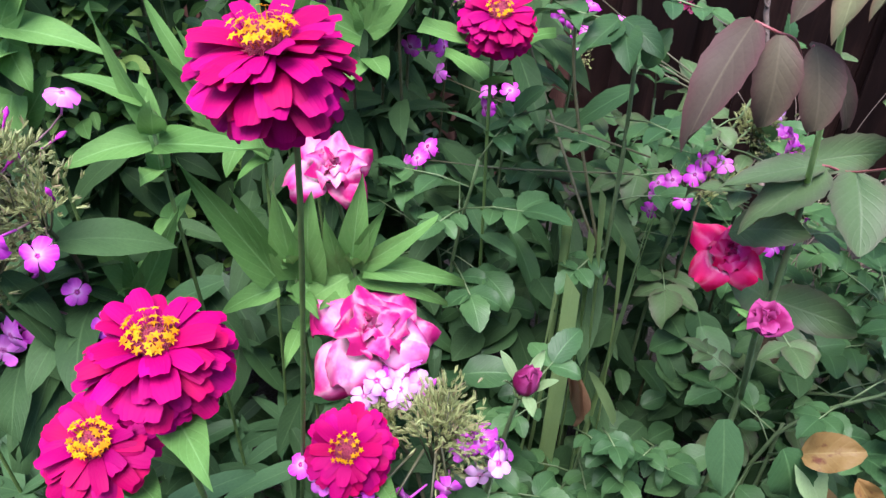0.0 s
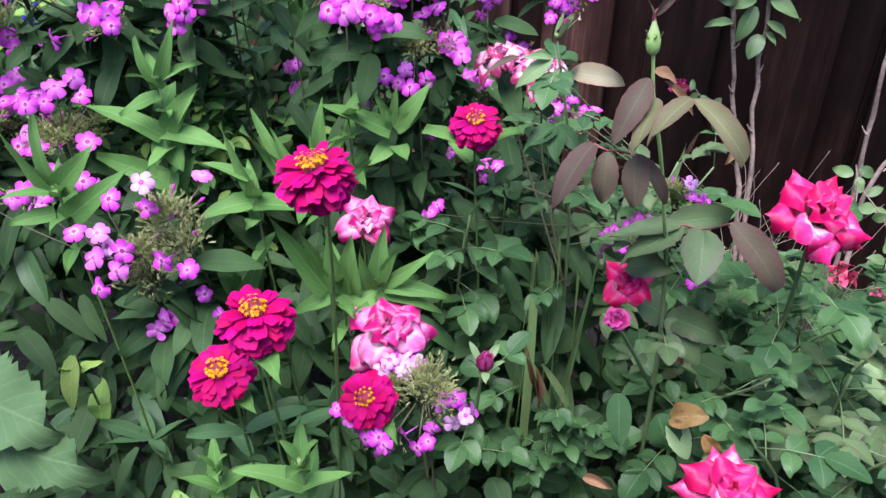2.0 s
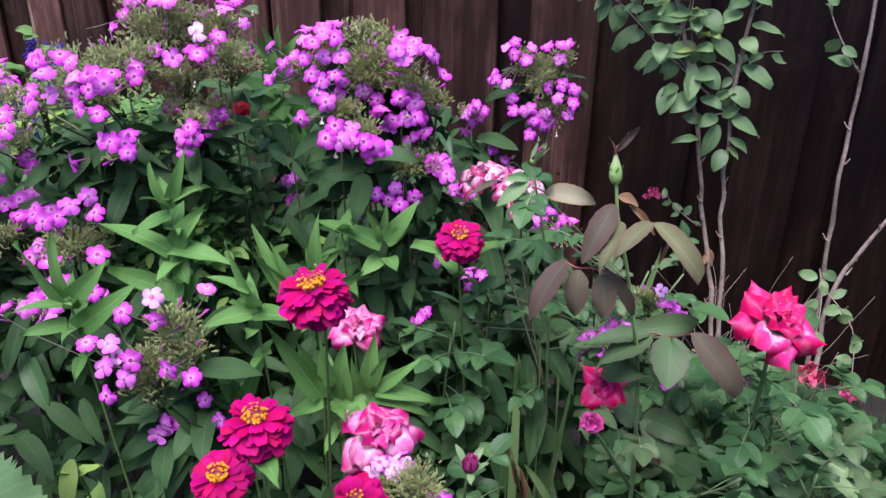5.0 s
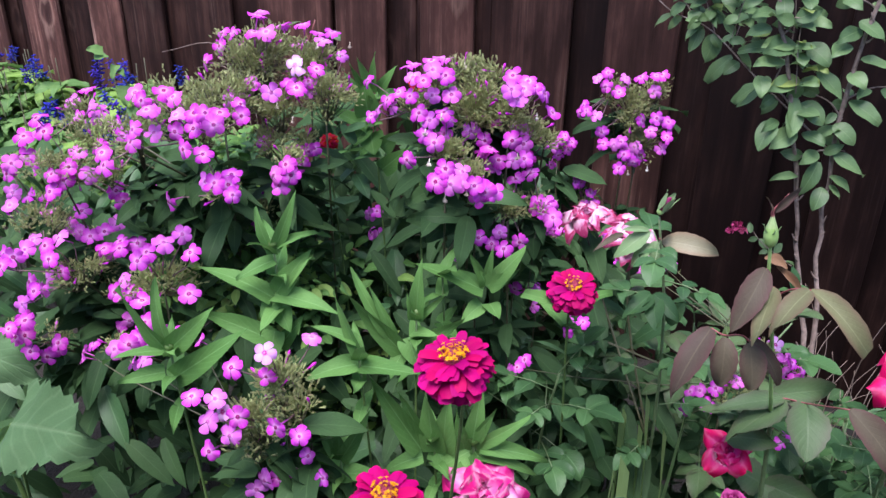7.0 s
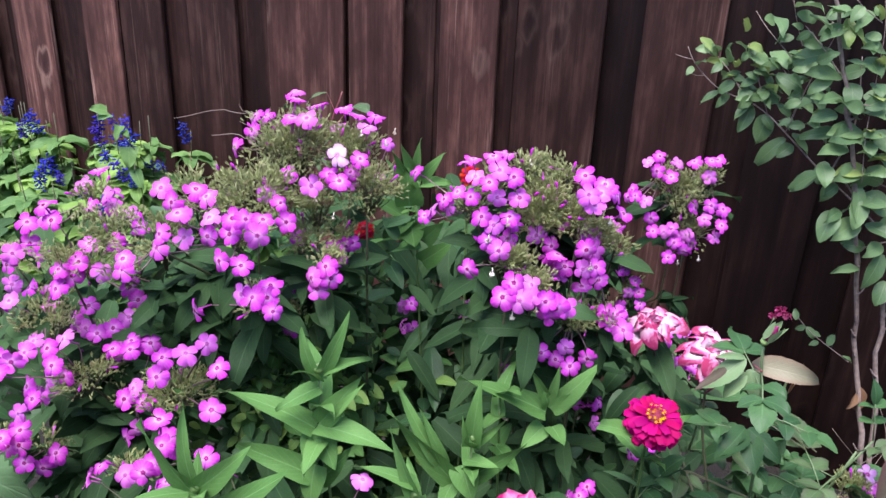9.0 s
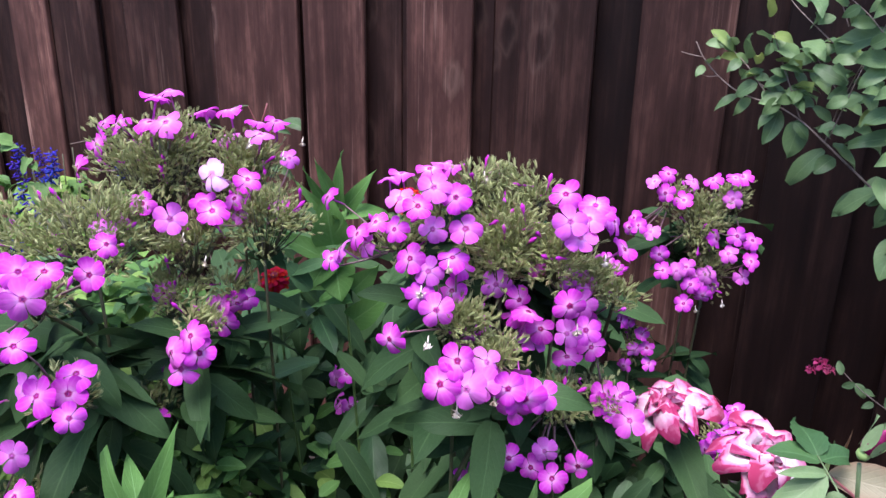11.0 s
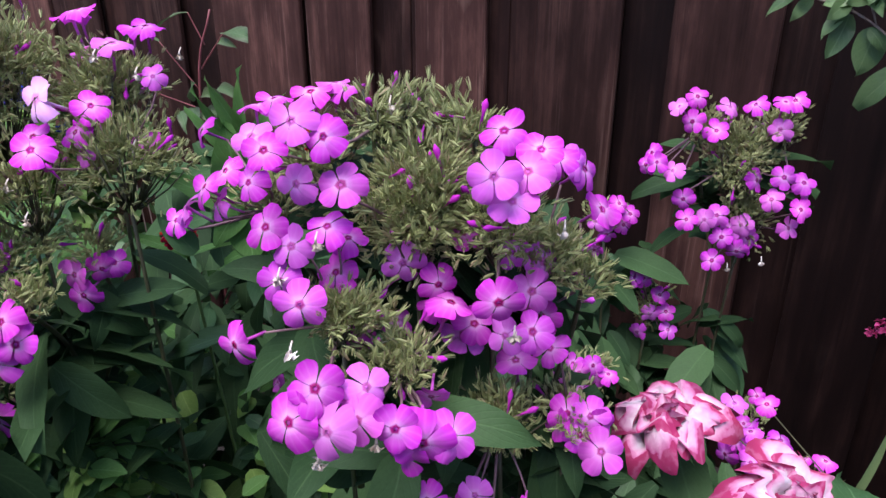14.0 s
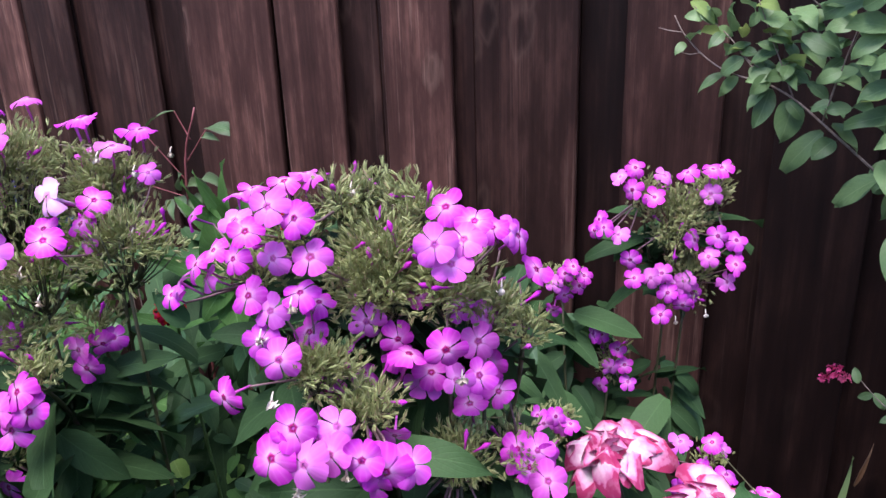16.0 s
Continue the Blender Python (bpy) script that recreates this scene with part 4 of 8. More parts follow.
def rose_flower(plant, place, normal, size, kit="two", open_by=1.0, seed=1, layers=4, label=""):
    """A rose of that radius: petals in a spiral from a tight heart to spread, pointed outer ones."""
    rnd = random.Random(seed)
    m = facing(place, normal, rnd.random() * 6)
    cv, cf, cu = tube_data([(0, 0, -0.30 * size), (0, 0, -0.12 * size), (0, 0, 0.1 * size)], [0.08 * size, 0.2 * size, 0.12 * size], 8)
    core = put("flower", mesh_of("flower", cv, cf, cu, (M_STEM,)), plant, m, label)
    plan = [("core", 3, 3, 0.58), ("core", 3, 12, 0.66), ("mid", 3, 26, 0.80), ("mid", 4, 42, 0.90), ("out", 4, 60, 1.0), ("out", 5, 80, 1.04)]
    for ring, (sort, n, tilt, ln) in enumerate(plan[:2 + layers]):
        for i in range(n):
            a = 2 * math.pi * i / n + ring * 0.7 + rnd.uniform(-0.2, 0.2)
            t = radians(90 - tilt * open_by + rnd.uniform(-1, 1) * (14 if kit == "pale" else 7))
            d = Vector((math.cos(a) * math.cos(t), math.sin(a) * math.cos(t), math.sin(t)))
            up = Vector((-math.cos(a) * math.sin(t), -math.sin(a) * math.sin(t), math.cos(t)))
            b = Vector((math.cos(a), math.sin(a), 0)) * size * (0.03 + 0.025 * ring) + Vector((0, 0, -0.05 * size * ring))
            s = size * ln * rnd.uniform(0.93, 1.07)
            put("petal", rnd.choice(ROSES[kit][sort]), core, m @ frame_of(b, d, up, (s * (0.66 if sort == "core" else 1.08), s, s)))
    for i in range(5):
        a = 2 * math.pi * i / 5
        d = Vector((math.cos(a), math.sin(a), -0.5))
        put("sepal", LEAVES["ZINNIA"][i], core, m @ frame_of(Vector((0, 0, -0.16 * size)), d, (0, 0, 1), (size * 0.5, size * 0.55, size * 0.5)))
    return core


def rose_bud(plant, place, normal, size, kit="hot", seed=1, green=False, label="", tight=False):
    """A closed bud in its sepals."""
    rnd = random.Random(seed)
    m = facing(place, normal, rnd.random() * 6)
    prof = [(-0.62, 0.10), (-0.52, 0.22), (-0.36, 0.30), (-0.2, 0.33), (0.0, 0.33), (0.3, 0.25), (0.6, 0.14), (0.85, 0.06), (0.98, 0.01)] if green else [(-0.62, 0.10), (-0.5, 0.24), (-0.34, 0.27), (-0.22, 0.23), (-0.1, 0.34), (0.2, 0.40), (0.55, 0.27), (0.85, 0.09), (0.98, 0.01)]
    v, f, uv = tube_data([(0, 0, z * size) for z, _ in prof], [r * size for _, r in prof], 12)
    inner = M_BUD_GREEN if green else M_ROSE_BUD
    slim = 0.92 if green else 1.0
    v = [Vector((q.x * slim, q.y * slim, q.z)) for q in v]
    core = put("bud", mesh_of("bud", v, f, [(a, 0.35 + 0.6 * b) for a, b in uv], (inner, M_STEM_LIGHT), True, [1 if i < (60 if green else 36) else 0 for i in range(len(f))]), plant, m, label)
    if not green:
        for i in range(3 if tight else 8):
            a = i * 2.4
            t = radians(87 - 1.5 * i)
            d = Vector((math.cos(a) * math.cos(t), math.sin(a) * math.cos(t), math.sin(t)))
            up = Vector((-math.cos(a) * math.sin(t), -math.sin(a) * math.sin(t), math.cos(t)))
            put("petal", ROSES["bud"]["core"][i % 2], core,
                m @ frame_of(Vector((math.cos(a), math.sin(a), 0)) * size * (0.08 + 0.032 * i) + Vector((0, 0, -0.25 * size)), d, up, (size * 0.75, size * (1.30 - 0.03 * i), size * 0.8)))
    for i in range(5):
        a = 2 * math.pi * i / 5
        d = Vector((math.cos(a) * (0.16 if green else 0.10), math.sin(a) * (0.16 if green else 0.10), 1)) if green or tight else Vector((math.cos(a) * 0.55, math.sin(a) * 0.55, 1 if i % 2 else 0.4))
        put("sepal", LEAVES["ROSE_LIGHT"][i % 3], core,
            m @ frame_of(Vector((math.cos(a), math.sin(a), -0.55)) * size * (0.24 if green else 0.36 if tight else 0.30), d, (-math.cos(a), -math.sin(a), 0.2), (size * (0.28 if green else 0.72 if tight else 0.5), size * (0.5 if green else 1.45 if tight else 1.0), size * 0.5)))
    return core


def compound_leaf(plant, base, along, size, kind="ROSE_LEAF", leaflets=5, rnd=rng):
    """A rose leaf: leaflets in pairs on one thin stalk, with one at the end."""
    d = Vector(along).normalized()
    b = Vector(base)
    end = b + d * size * 1.6 + Vector((0, 0, -0.12 * size))
    side = d.cross(Vector((0, 0, 1))).normalized()
    tv, tf, tu = tube_data([b, b.lerp(end, 0.5) + Vector((0, 0, 0.08 * size)), end], [0.0012, 0.001, 0.0008], 4)
    put("leaf_stalk", mesh_of("leaf_stalk", tv, tf, tu, (M_CANE,)), plant, Matrix.Identity(4))
    leaf(plant, kind, end, d + Vector((0, 0, rnd.uniform(-0.4, 0.1))), size * rnd.uniform(0.95, 1.15))
    for k in range((leaflets - 1) // 2):
        p = b.lerp(end, 0.92 - 0.42 * k)
        for s in (-1, 1):
            leaf(plant, kind, p, side * s + d * 0.45 + Vector((0, 0, rnd.uniform(-0.35, 0.2))), size * rnd.uniform(0.72, 0.95) * (1 - 0.12 * k))


def cane(plant, points, r0=0.005, r1=0.003, leaves=6, size=0.04, kind="ROSE_LEAF", first=0.3, mat=None, seed=0, tip=False):
    rnd = random.Random(seed)
    _, line = stalk("cane", plant, points, r0, r1, mat or M_CANE, 7)
    for k in range(leaves):
        f = first + (0.98 - first) * (k + 0.5) / leaves
        p = line[int(f * (len(line) - 1))]
        a = k * 2.4 + seed + rnd.uniform(-0.4, 0.4)
        compound_leaf(plant, p, (math.cos(a), math.sin(a) - 0.25, rnd.uniform(-0.05, 0.5)), size * rnd.uniform(0.8, 1.2), kind, rnd.choice((5, 5, 3)), rnd)
    compound_leaf(plant, line[-1], (rnd.uniform(-0.6, 0.6), rnd.uniform(-0.8, 0.2), 0.9), size * 0.9, kind, 5, rnd) if tip else None
    return line

# ---- phlox ----
phlox_mid = phlox((-0.04, 0.93, GROUND), "tall lilac-pink phlox with dense flower heads before the fence")
head(phlox_mid, (-0.098, 0.898, 1.004), 0.042, 0.034, 160)
head(phlox_mid, (-0.100, 0.885, 0.985), 0.032, 0.028, 90)
head(phlox_mid, (-0.045, 0.892, 0.985), 0.032, 0.030, 90)
head(phlox_mid, (-0.020, 0.905, 0.955), 0.026, 0.020, 60)
head(phlox_mid, (-0.138, 0.838, 0.938), 0.030, 0.018, 60)
head(phlox_mid, (-0.100, 0.830, 0.912), 0.028, 0.014, 44)
head(phlox_mid, (-0.040, 0.880, 0.842), 0.026, 0.022, 62)
head(phlox_mid, (0.012, 0.905, 0.944), 0.016, 0.010, 18)
head(phlox_mid, (-0.195, 0.885, 0.992), 0.030, 0.022, 30)
head(phlox_mid, (-0.160, 0.900, 1.020), 0.030, 0.022, 40)
head(phlox_mid, (-0.128, 0.908, 1.046), 0.010, 0.015, 24)
head(phlox_mid, (-0.112, 0.915, 1.048), 0.008, 0.012, 16)
head(phlox_mid, (-0.083, 0.924, 1.044), 0.008, 0.016, 20)
head(phlox_mid, (-0.066, 0.920, 1.034), 0.008, 0.012, 14)
head(phlox_mid, (0.010, 0.900, 0.836), 0.018, 0.014, 26)
UP, LEFTWARD, RIGHTWARD = (0.0, 0.5, 0.7), (-0.5, 0.1, 0.1), (0.5, 0.1, 0.1)
for at, size in (((-0.158, 0.833, 1.061), 0.0152), ((-0.139, 0.830, 1.054), 0.0140), ((-0.170, 0.819, 1.048), 0.0135), ((-0.159, 0.835, 1.023), 0.0128),
                 ((-0.130, 0.828, 1.027), 0.0148), ((-0.178, 0.829, 0.997), 0.0150), ((-0.161, 0.824, 0.988), 0.0140), ((-0.141, 0.832, 0.999), 0.0145),
                 ((-0.142, 0.845, 0.962), 0.0140), ((-0.152, 0.806, 0.960), 0.0150), ((-0.168, 0.818, 0.968), 0.0125), ((-0.135, 0.852, 0.983), 0.0130)):
    floret(phlox_mid, at, size)
for at, size in (((-0.190, 0.850, 1.045), 0.0130), ((-0.214, 0.860, 1.019), 0.0125), ((-0.195, 0.850, 1.016), 0.0125), ((-0.232, 0.865, 1.005), 0.0140),
                 ((-0.248, 0.867, 0.990), 0.0130), ((-0.259, 0.872, 0.977), 0.0110), ((-0.226, 0.868, 0.994), 0.0120), ((-0.288, 0.980, 1.005), 0.0140),
                 ((-0.191, 0.797, 0.934), 0.0140)):
    floret(phlox_mid, at, size, LEFTWARD)
for at, size in (((-0.197, 0.908, 1.053), 0.0130), ((-0.170, 0.903, 1.060), 0.0130), ((-0.159, 0.920, 1.062), 0.0125), ((-0.150, 0.915, 1.060), 0.0120),
                 ((-0.114, 0.930, 1.052), 0.0110), ((-0.044, 0.884, 1.046), 0.0150), ((-0.208, 0.902, 1.050), 0.0110)):
    floret(phlox_mid, at, size, UP)
for at, size in (((-0.129, 0.759, 0.937), 0.0155), ((-0.142, 0.750, 0.920), 0.0180), ((-0.120, 0.748, 0.918), 0.0178), ((-0.108, 0.764, 0.915), 0.0150),
                 ((-0.087, 0.764, 0.912), 0.0150), ((-0.073, 0.768, 0.901), 0.0190), ((-0.058, 0.778, 0.900), 0.0160), ((-0.084, 0.770, 0.890), 0.0160)):
    floret(phlox_mid, at, size, (0.0, -0.2, 0.1))
floret(phlox_mid, (-0.106, 0.777, 0.928), 0.0140, RIGHTWARD)
for at, size in (((-0.078, 0.822, 0.893), 0.0125), ((-0.132, 0.838, 0.918), 0.0130), ((-0.130, 0.862, 0.912), 0.0120), ((-0.113, 0.882, 0.909), 0.0125),
                 ((-0.081, 0.866, 0.948), 0.0135), ((-0.103, 0.861, 0.964), 0.0140), ((-0.072, 0.860, 0.939), 0.0160), ((-0.084, 0.872, 0.930), 0.0130),
                 ((-0.067, 0.884, 0.901), 0.0155), ((-0.059, 0.878, 0.914), 0.0140), ((-0.068, 0.885, 0.977), 0.0120), ((-0.036, 0.885, 0.966), 0.0115)):
    floret(phlox_mid, at, size)
for at, size in (((-0.043, 0.818, 1.041), 0.0158), ((-0.026, 0.837, 1.038), 0.0150), ((-0.033, 0.824, 1.025), 0.0150), ((-0.020, 0.852, 1.046), 0.0135),
                 ((-0.010, 0.880, 1.032), 0.0125), ((-0.038, 0.819, 0.965), 0.0155), ((-0.036, 0.852, 0.923), 0.0150), ((-0.019, 0.853, 0.927), 0.0140),
                 ((-0.022, 0.878, 0.942), 0.0150), ((-0.015, 0.896, 0.914), 0.0150), ((-0.016, 0.890, 0.958), 0.0140), ((-0.031, 0.892, 0.879), 0.0150), ((-0.008, 0.894, 0.890), 0.0145)):
    floret(phlox_mid, at, size)
for at, size in (((0.006, 0.926, 1.010), 0.0150), ((0.020, 0.934, 0.979), 0.0150), ((-0.001, 0.915, 1.018), 0.0120)):
    floret(phlox_mid, at, size, RIGHTWARD)
for at, size in (((0.007, 0.887, 0.842), 0.0150), ((0.032, 0.869, 0.826), 0.0165), ((0.017, 0.880, 0.830), 0.0140), ((0.023, 0.885, 0.843), 0.0140),
                 ((0.000, 0.884, 0.834), 0.0120), ((0.030, 0.885, 0.836), 0.0135), ((-0.083, 0.830, 0.800), 0.0135), ((-0.050, 0.828, 0.812), 0.0135),
                 ((-0.042, 0.820, 0.788), 0.0140), ((-0.018, 0.830, 0.797), 0.0140), ((-0.062, 0.832, 0.790), 0.0130)):
    floret(phlox_mid, at, size)
bloom(phlox_mid, (-0.132, 0.880, 0.732), 1)
bloom(phlox_mid, (0.000, 0.900, 0.668), 2)
for at in ((-0.143, 0.816, 0.995), (-0.166, 0.812, 0.972), (-0.029, 0.830, 0.936), (-0.119, 0.905, 1.052), (-0.128, 0.752, 0.893), (-0.098, 0.764, 0.900), (-0.158, 0.800, 0.930), (-0.004, 0.880, 0.985)):
    withered(phlox_mid, at, 0.010)
phlox_back = phlox((0.03, 1.36, GROUND), "slender lilac phlox in the shade near the fence")
head(phlox_back, (0.048, 1.400, 0.772), 0.030, 0.028, 26)
head(phlox_back, (0.120, 1.420, 0.648), 0.026, 0.040, 24)
head(phlox_back, (0.031, 1.250, 0.640), 0.035, 0.025, 30)
head(phlox_back, (0.270, 1.370, 0.500), 0.030, 0.030, 26)
for at in ((0.051, 1.380, 0.797), (0.072, 1.400, 0.770), (0.051, 1.395, 0.757), (0.036, 1.385, 0.738), (0.062, 1.380, 0.808), (0.035, 1.380, 0.781), (0.078, 1.390, 0.790),
           (0.106, 1.400, 0.694), (0.094, 1.400, 0.694), (0.121, 1.400, 0.639), (0.106, 1.400, 0.609), (0.141, 1.400, 0.645), (0.147, 1.400, 0.617), (0.130, 1.400, 0.670),
           (0.025, 1.210, 0.660), (0.050, 1.230, 0.644), (0.002, 1.220, 0.643), (0.017, 1.220, 0.665), (0.059, 1.220, 0.655), (0.028, 1.215, 0.634), (0.040, 1.215, 0.668)):
    floret(phlox_back, at, 0.0132)
for at in ((0.199, 1.300, 0.548), (0.287, 1.380, 0.518), (0.275, 1.380, 0.535), (0.255, 1.345, 0.512)):
    floret(phlox_back, at, 0.0120)
bloom(phlox_back, (-0.326, 1.150, 0.647), 2)
bloom(phlox_back, (-0.326, 1.150, 0.689), 2)
bloom(phlox_back, (-0.208, 1.200, 0.675), 2)
phlox_right = phlox((0.20, 1.42, GROUND), "single tall lilac phlox head standing clear against the fence")
head(phlox_right, (0.198, 1.410, 0.868), 0.052, 0.050, 150)
head(phlox_right, (0.222, 1.410, 0.785), 0.036, 0.040, 80)
head(phlox_right, (0.250, 1.420, 0.905), 0.026, 0.022, 44)
head(phlox_right, (0.155, 1.420, 0.905), 0.022, 0.022, 30)
for at in ((0.141, 1.390, 0.947), (0.137, 1.375, 0.920), (0.122, 1.390, 0.934), (0.180, 1.390, 0.936), (0.210, 1.395, 0.939), (0.240, 1.385, 0.946), (0.252, 1.390, 0.947)):
    floret(phlox_right, at, 0.0145, (0.0, 0.3, 0.35))
for at in ((0.239, 1.380, 0.914), (0.167, 1.380, 0.909), (0.139, 1.375, 0.821), (0.144, 1.360, 0.800), (0.167, 1.370, 0.797), (0.182, 1.375, 0.802),
           (0.191, 1.370, 0.775), (0.213, 1.375, 0.791), (0.212, 1.370, 0.757), (0.183, 1.365, 0.744), (0.223, 1.380, 0.849), (0.250, 1.365, 0.860), (0.276, 1.375, 0.851),
           (0.239, 1.360, 0.833), (0.276, 1.365, 0.820), (0.269, 1.375, 0.791), (0.226, 1.385, 0.770), (0.204, 1.380, 0.783), (0.283, 1.385, 0.836)):
    floret(phlox_right, at, 0.0152)
for at in ((0.102, 1.375, 0.867), (0.122, 1.375, 0.857), (0.090, 1.385, 0.860), (0.096, 1.390, 0.874)):
    floret(phlox_right, at, 0.0140, LEFTWARD)
for at in ((0.178, 1.375, 0.730), (0.205, 1.375, 0.730), (0.245, 1.375, 0.742)):
    withered(phlox_right, at, 0.010)
phlox_left = phlox((-0.50, 0.98, GROUND), "broad bushy lilac phlox with bristly green spent heads")
phlox_low = phlox((-0.80, 0.95, GROUND), "spreading lilac phlox hanging over dark leaves")
head(phlox_left, (-0.485, 1.000, 1.031), 0.074, 0.065, 220)
head(phlox_left, (-0.399, 1.030, 1.024), 0.048, 0.056, 140)
head(phlox_left, (-0.512, 0.900, 0.985), 0.080, 0.045, 180)
head(phlox_left, (-0.362, 0.980, 0.978), 0.054, 0.040, 105)
head(phlox_left, (-0.585, 0.870, 0.985), 0.055, 0.036, 50)
head(phlox_left, (-0.714, 0.850, 0.934), 0.065, 0.032, 50)
head(phlox_left, (-0.434, 0.960, 0.955), 0.051, 0.036, 75)
head(phlox_left, (-0.616, 0.820, 0.936), 0.063, 0.047, 50)
head(phlox_left, (-0.402, 0.880, 0.900), 0.022, 0.014, 22)
head(phlox_left, (-0.405, 0.985, 0.895), 0.020, 0.014, 18)
head(phlox_left, (-0.470, 0.915, 0.790), 0.020, 0.014, 14)
head(phlox_left, (-0.452, 0.945, 0.905), 0.032, 0.024, 50)
head(phlox_left, (-0.457, 0.740, 0.894), 0.026, 0.018, 24)
head(phlox_left, (-0.810, 0.990, 0.932), 0.026, 0.02, 24)
head(phlox_left, (-0.492, 0.770, 0.966), 0.03, 0.02, 30)
head(phlox_left, (-0.698, 0.850, 0.861), 0.03, 0.02, 30)
head(phlox_left, (-0.803, 0.920, 0.833), 0.03, 0.02, 30)
for at, size in (((-0.399, 0.945, 1.034), 0.0175),):
    floret(phlox_left, at, size, (0.0, -0.7, 0.1), True)
floret(phlox_left, (-0.413, 0.950, 1.003), 0.0150)
for at, size in (((-0.389, 0.914, 1.005), 0.0170), ((-0.369, 0.965, 1.025), 0.0155), ((-0.445, 0.950, 1.085), 0.0160), ((-0.427, 0.900, 0.999), 0.0170), ((-0.383, 0.960, 1.005), 0.0130),
                 ((-0.350, 1.000, 0.988), 0.0135), ((-0.381, 0.960, 0.988), 0.0110), ((-0.334, 1.000, 1.041), 0.0110), ((-0.458, 0.930, 0.906), 0.0140),
                 ((-0.396, 0.853, 0.896), 0.0170), ((-0.417, 0.852, 0.877), 0.0175), ((-0.388, 0.851, 0.879), 0.0165), ((-0.409, 0.852, 0.860), 0.0170),
                 ((-0.402, 0.953, 0.863), 0.0165), ((-0.408, 0.955, 0.881), 0.0160), ((-0.394, 0.973, 0.879), 0.0145), ((-0.385, 0.978, 0.883), 0.0130), ((-0.465, 0.895, 0.767), 0.0165)):
    floret(phlox_left, at, size)
for at in ((-0.496, 1.075, 1.097), (-0.408, 1.030, 1.086), (-0.362, 1.050, 1.071), (-0.364, 1.000, 1.066)):
    floret(phlox_left, at, 0.0155, UP)
for at in ((-0.333, 0.975, 1.048), (-0.330, 1.040, 1.050), (-0.372, 0.985, 1.058), (-0.430, 0.930, 0.968), (-0.345, 0.975, 0.990), (-0.395, 0.900, 0.955)):
    withered(phlox_left, at, 0.009)
spray(phlox_left, ((-0.521, 0.997, 1.073), (-0.539, 0.999, 1.071), (-0.537, 0.976, 1.054), (-0.428, 1.064, 1.048), (-0.536, 0.759, 1.032), (-0.549, 0.715, 1.028),
           (-0.521, 0.753, 1.025), (-0.571, 0.990, 1.023), (-0.451, 0.698, 1.020), (-0.539, 0.706, 1.018), (-0.602, 0.798, 1.016), (-0.470, 0.705, 1.017),
           (-0.425, 0.662, 1.015), (-0.408, 0.718, 1.012), (-0.511, 0.733, 1.005), (-0.488, 0.910, 0.996), (-0.481, 0.720, 0.990), (-0.487, 0.880, 0.989),
           (-0.568, 0.713, 0.986), (-0.537, 0.714, 0.983), (-0.476, 0.670, 0.976), (-0.570, 0.706, 0.970), (-0.614, 0.703, 0.953), (-0.769, 0.900, 0.944)), 0.0161)
spray(phlox_left, ((-0.836, 1.003, 0.940), (-0.746, 0.924, 0.938), (-0.443, 0.683, 0.925), (-0.432, 0.719, 0.925), (-0.462, 0.696, 0.921), (-0.641, 0.746, 0.918),
           (-0.837, 0.907, 0.912), (-0.433, 0.706, 0.914), (-0.704, 0.846, 0.911), (-0.698, 0.910, 0.910), (-0.776, 0.899, 0.882), (-0.778, 0.867, 0.865),
           (-0.547, 0.746, 0.866), (-0.732, 0.848, 0.860), (-0.806, 0.858, 0.854)), 0.0173)
spray(phlox_left, ((-0.473, 0.973, 1.080), (-0.472, 1.112, 1.069), (-0.397, 1.093, 1.061), (-0.837, 1.054, 0.950), (-0.853, 0.917, 0.932), (-0.785, 1.010, 0.930),
           (-0.735, 0.957, 0.915)), 0.0194, UP)
spray(phlox_left, ((-0.429, 0.696, 1.022), (-0.443, 0.807, 1.004), (-0.417, 0.679, 0.910)), 0.0151)
head(phlox_low, (-0.824, 0.950, 0.626), 0.048, 0.024, 60)
head(phlox_low, (-0.628, 0.840, 0.680), 0.066, 0.026, 85)
head(phlox_low, (-0.822, 0.900, 0.870), 0.070, 0.052, 40)
head(phlox_low, (-0.870, 0.900, 0.748), 0.073, 0.054, 50)
head(phlox_low, (-0.792, 0.860, 0.675), 0.054, 0.036, 40)
head(phlox_low, (-0.941, 0.860, 0.534), 0.026, 0.018, 22)
head(phlox_low, (-0.885, 0.880, 0.519), 0.026, 0.018, 22)
head(phlox_low, (-0.659, 0.740, 0.603), 0.026, 0.018, 22)
head(phlox_low, (-0.729, 0.880, 0.624), 0.026, 0.018, 22)
head(phlox_low, (-0.962, 0.970, 0.822), 0.026, 0.018, 22)
head(phlox_low, (-0.814, 0.970, 0.690), 0.026, 0.018, 22)
spray(phlox_low, ((-0.916, 0.961, 0.883), (-0.914, 0.956, 0.848), (-0.916, 0.913, 0.848), (-0.882, 0.918, 0.841), (-0.928, 0.911, 0.829), (-0.811, 0.851, 0.825),
           (-0.719, 0.897, 0.815), (-0.697, 0.877, 0.804), (-0.684, 0.946, 0.796), (-0.933, 0.921, 0.789), (-0.516, 0.730, 0.790), (-0.906, 0.872, 0.786),
           (-0.575, 0.765, 0.787), (-0.909, 0.927, 0.783), (-0.594, 0.713, 0.778), (-0.814, 0.933, 0.756), (-0.878, 0.935, 0.753), (-0.810, 0.847, 0.741),
           (-0.854, 0.840, 0.738), (-0.828, 0.832, 0.732), (-0.649, 0.840, 0.729), (-0.858, 0.820, 0.728), (-0.799, 0.794, 0.727), (-0.862, 0.759, 0.726)), 0.0188)
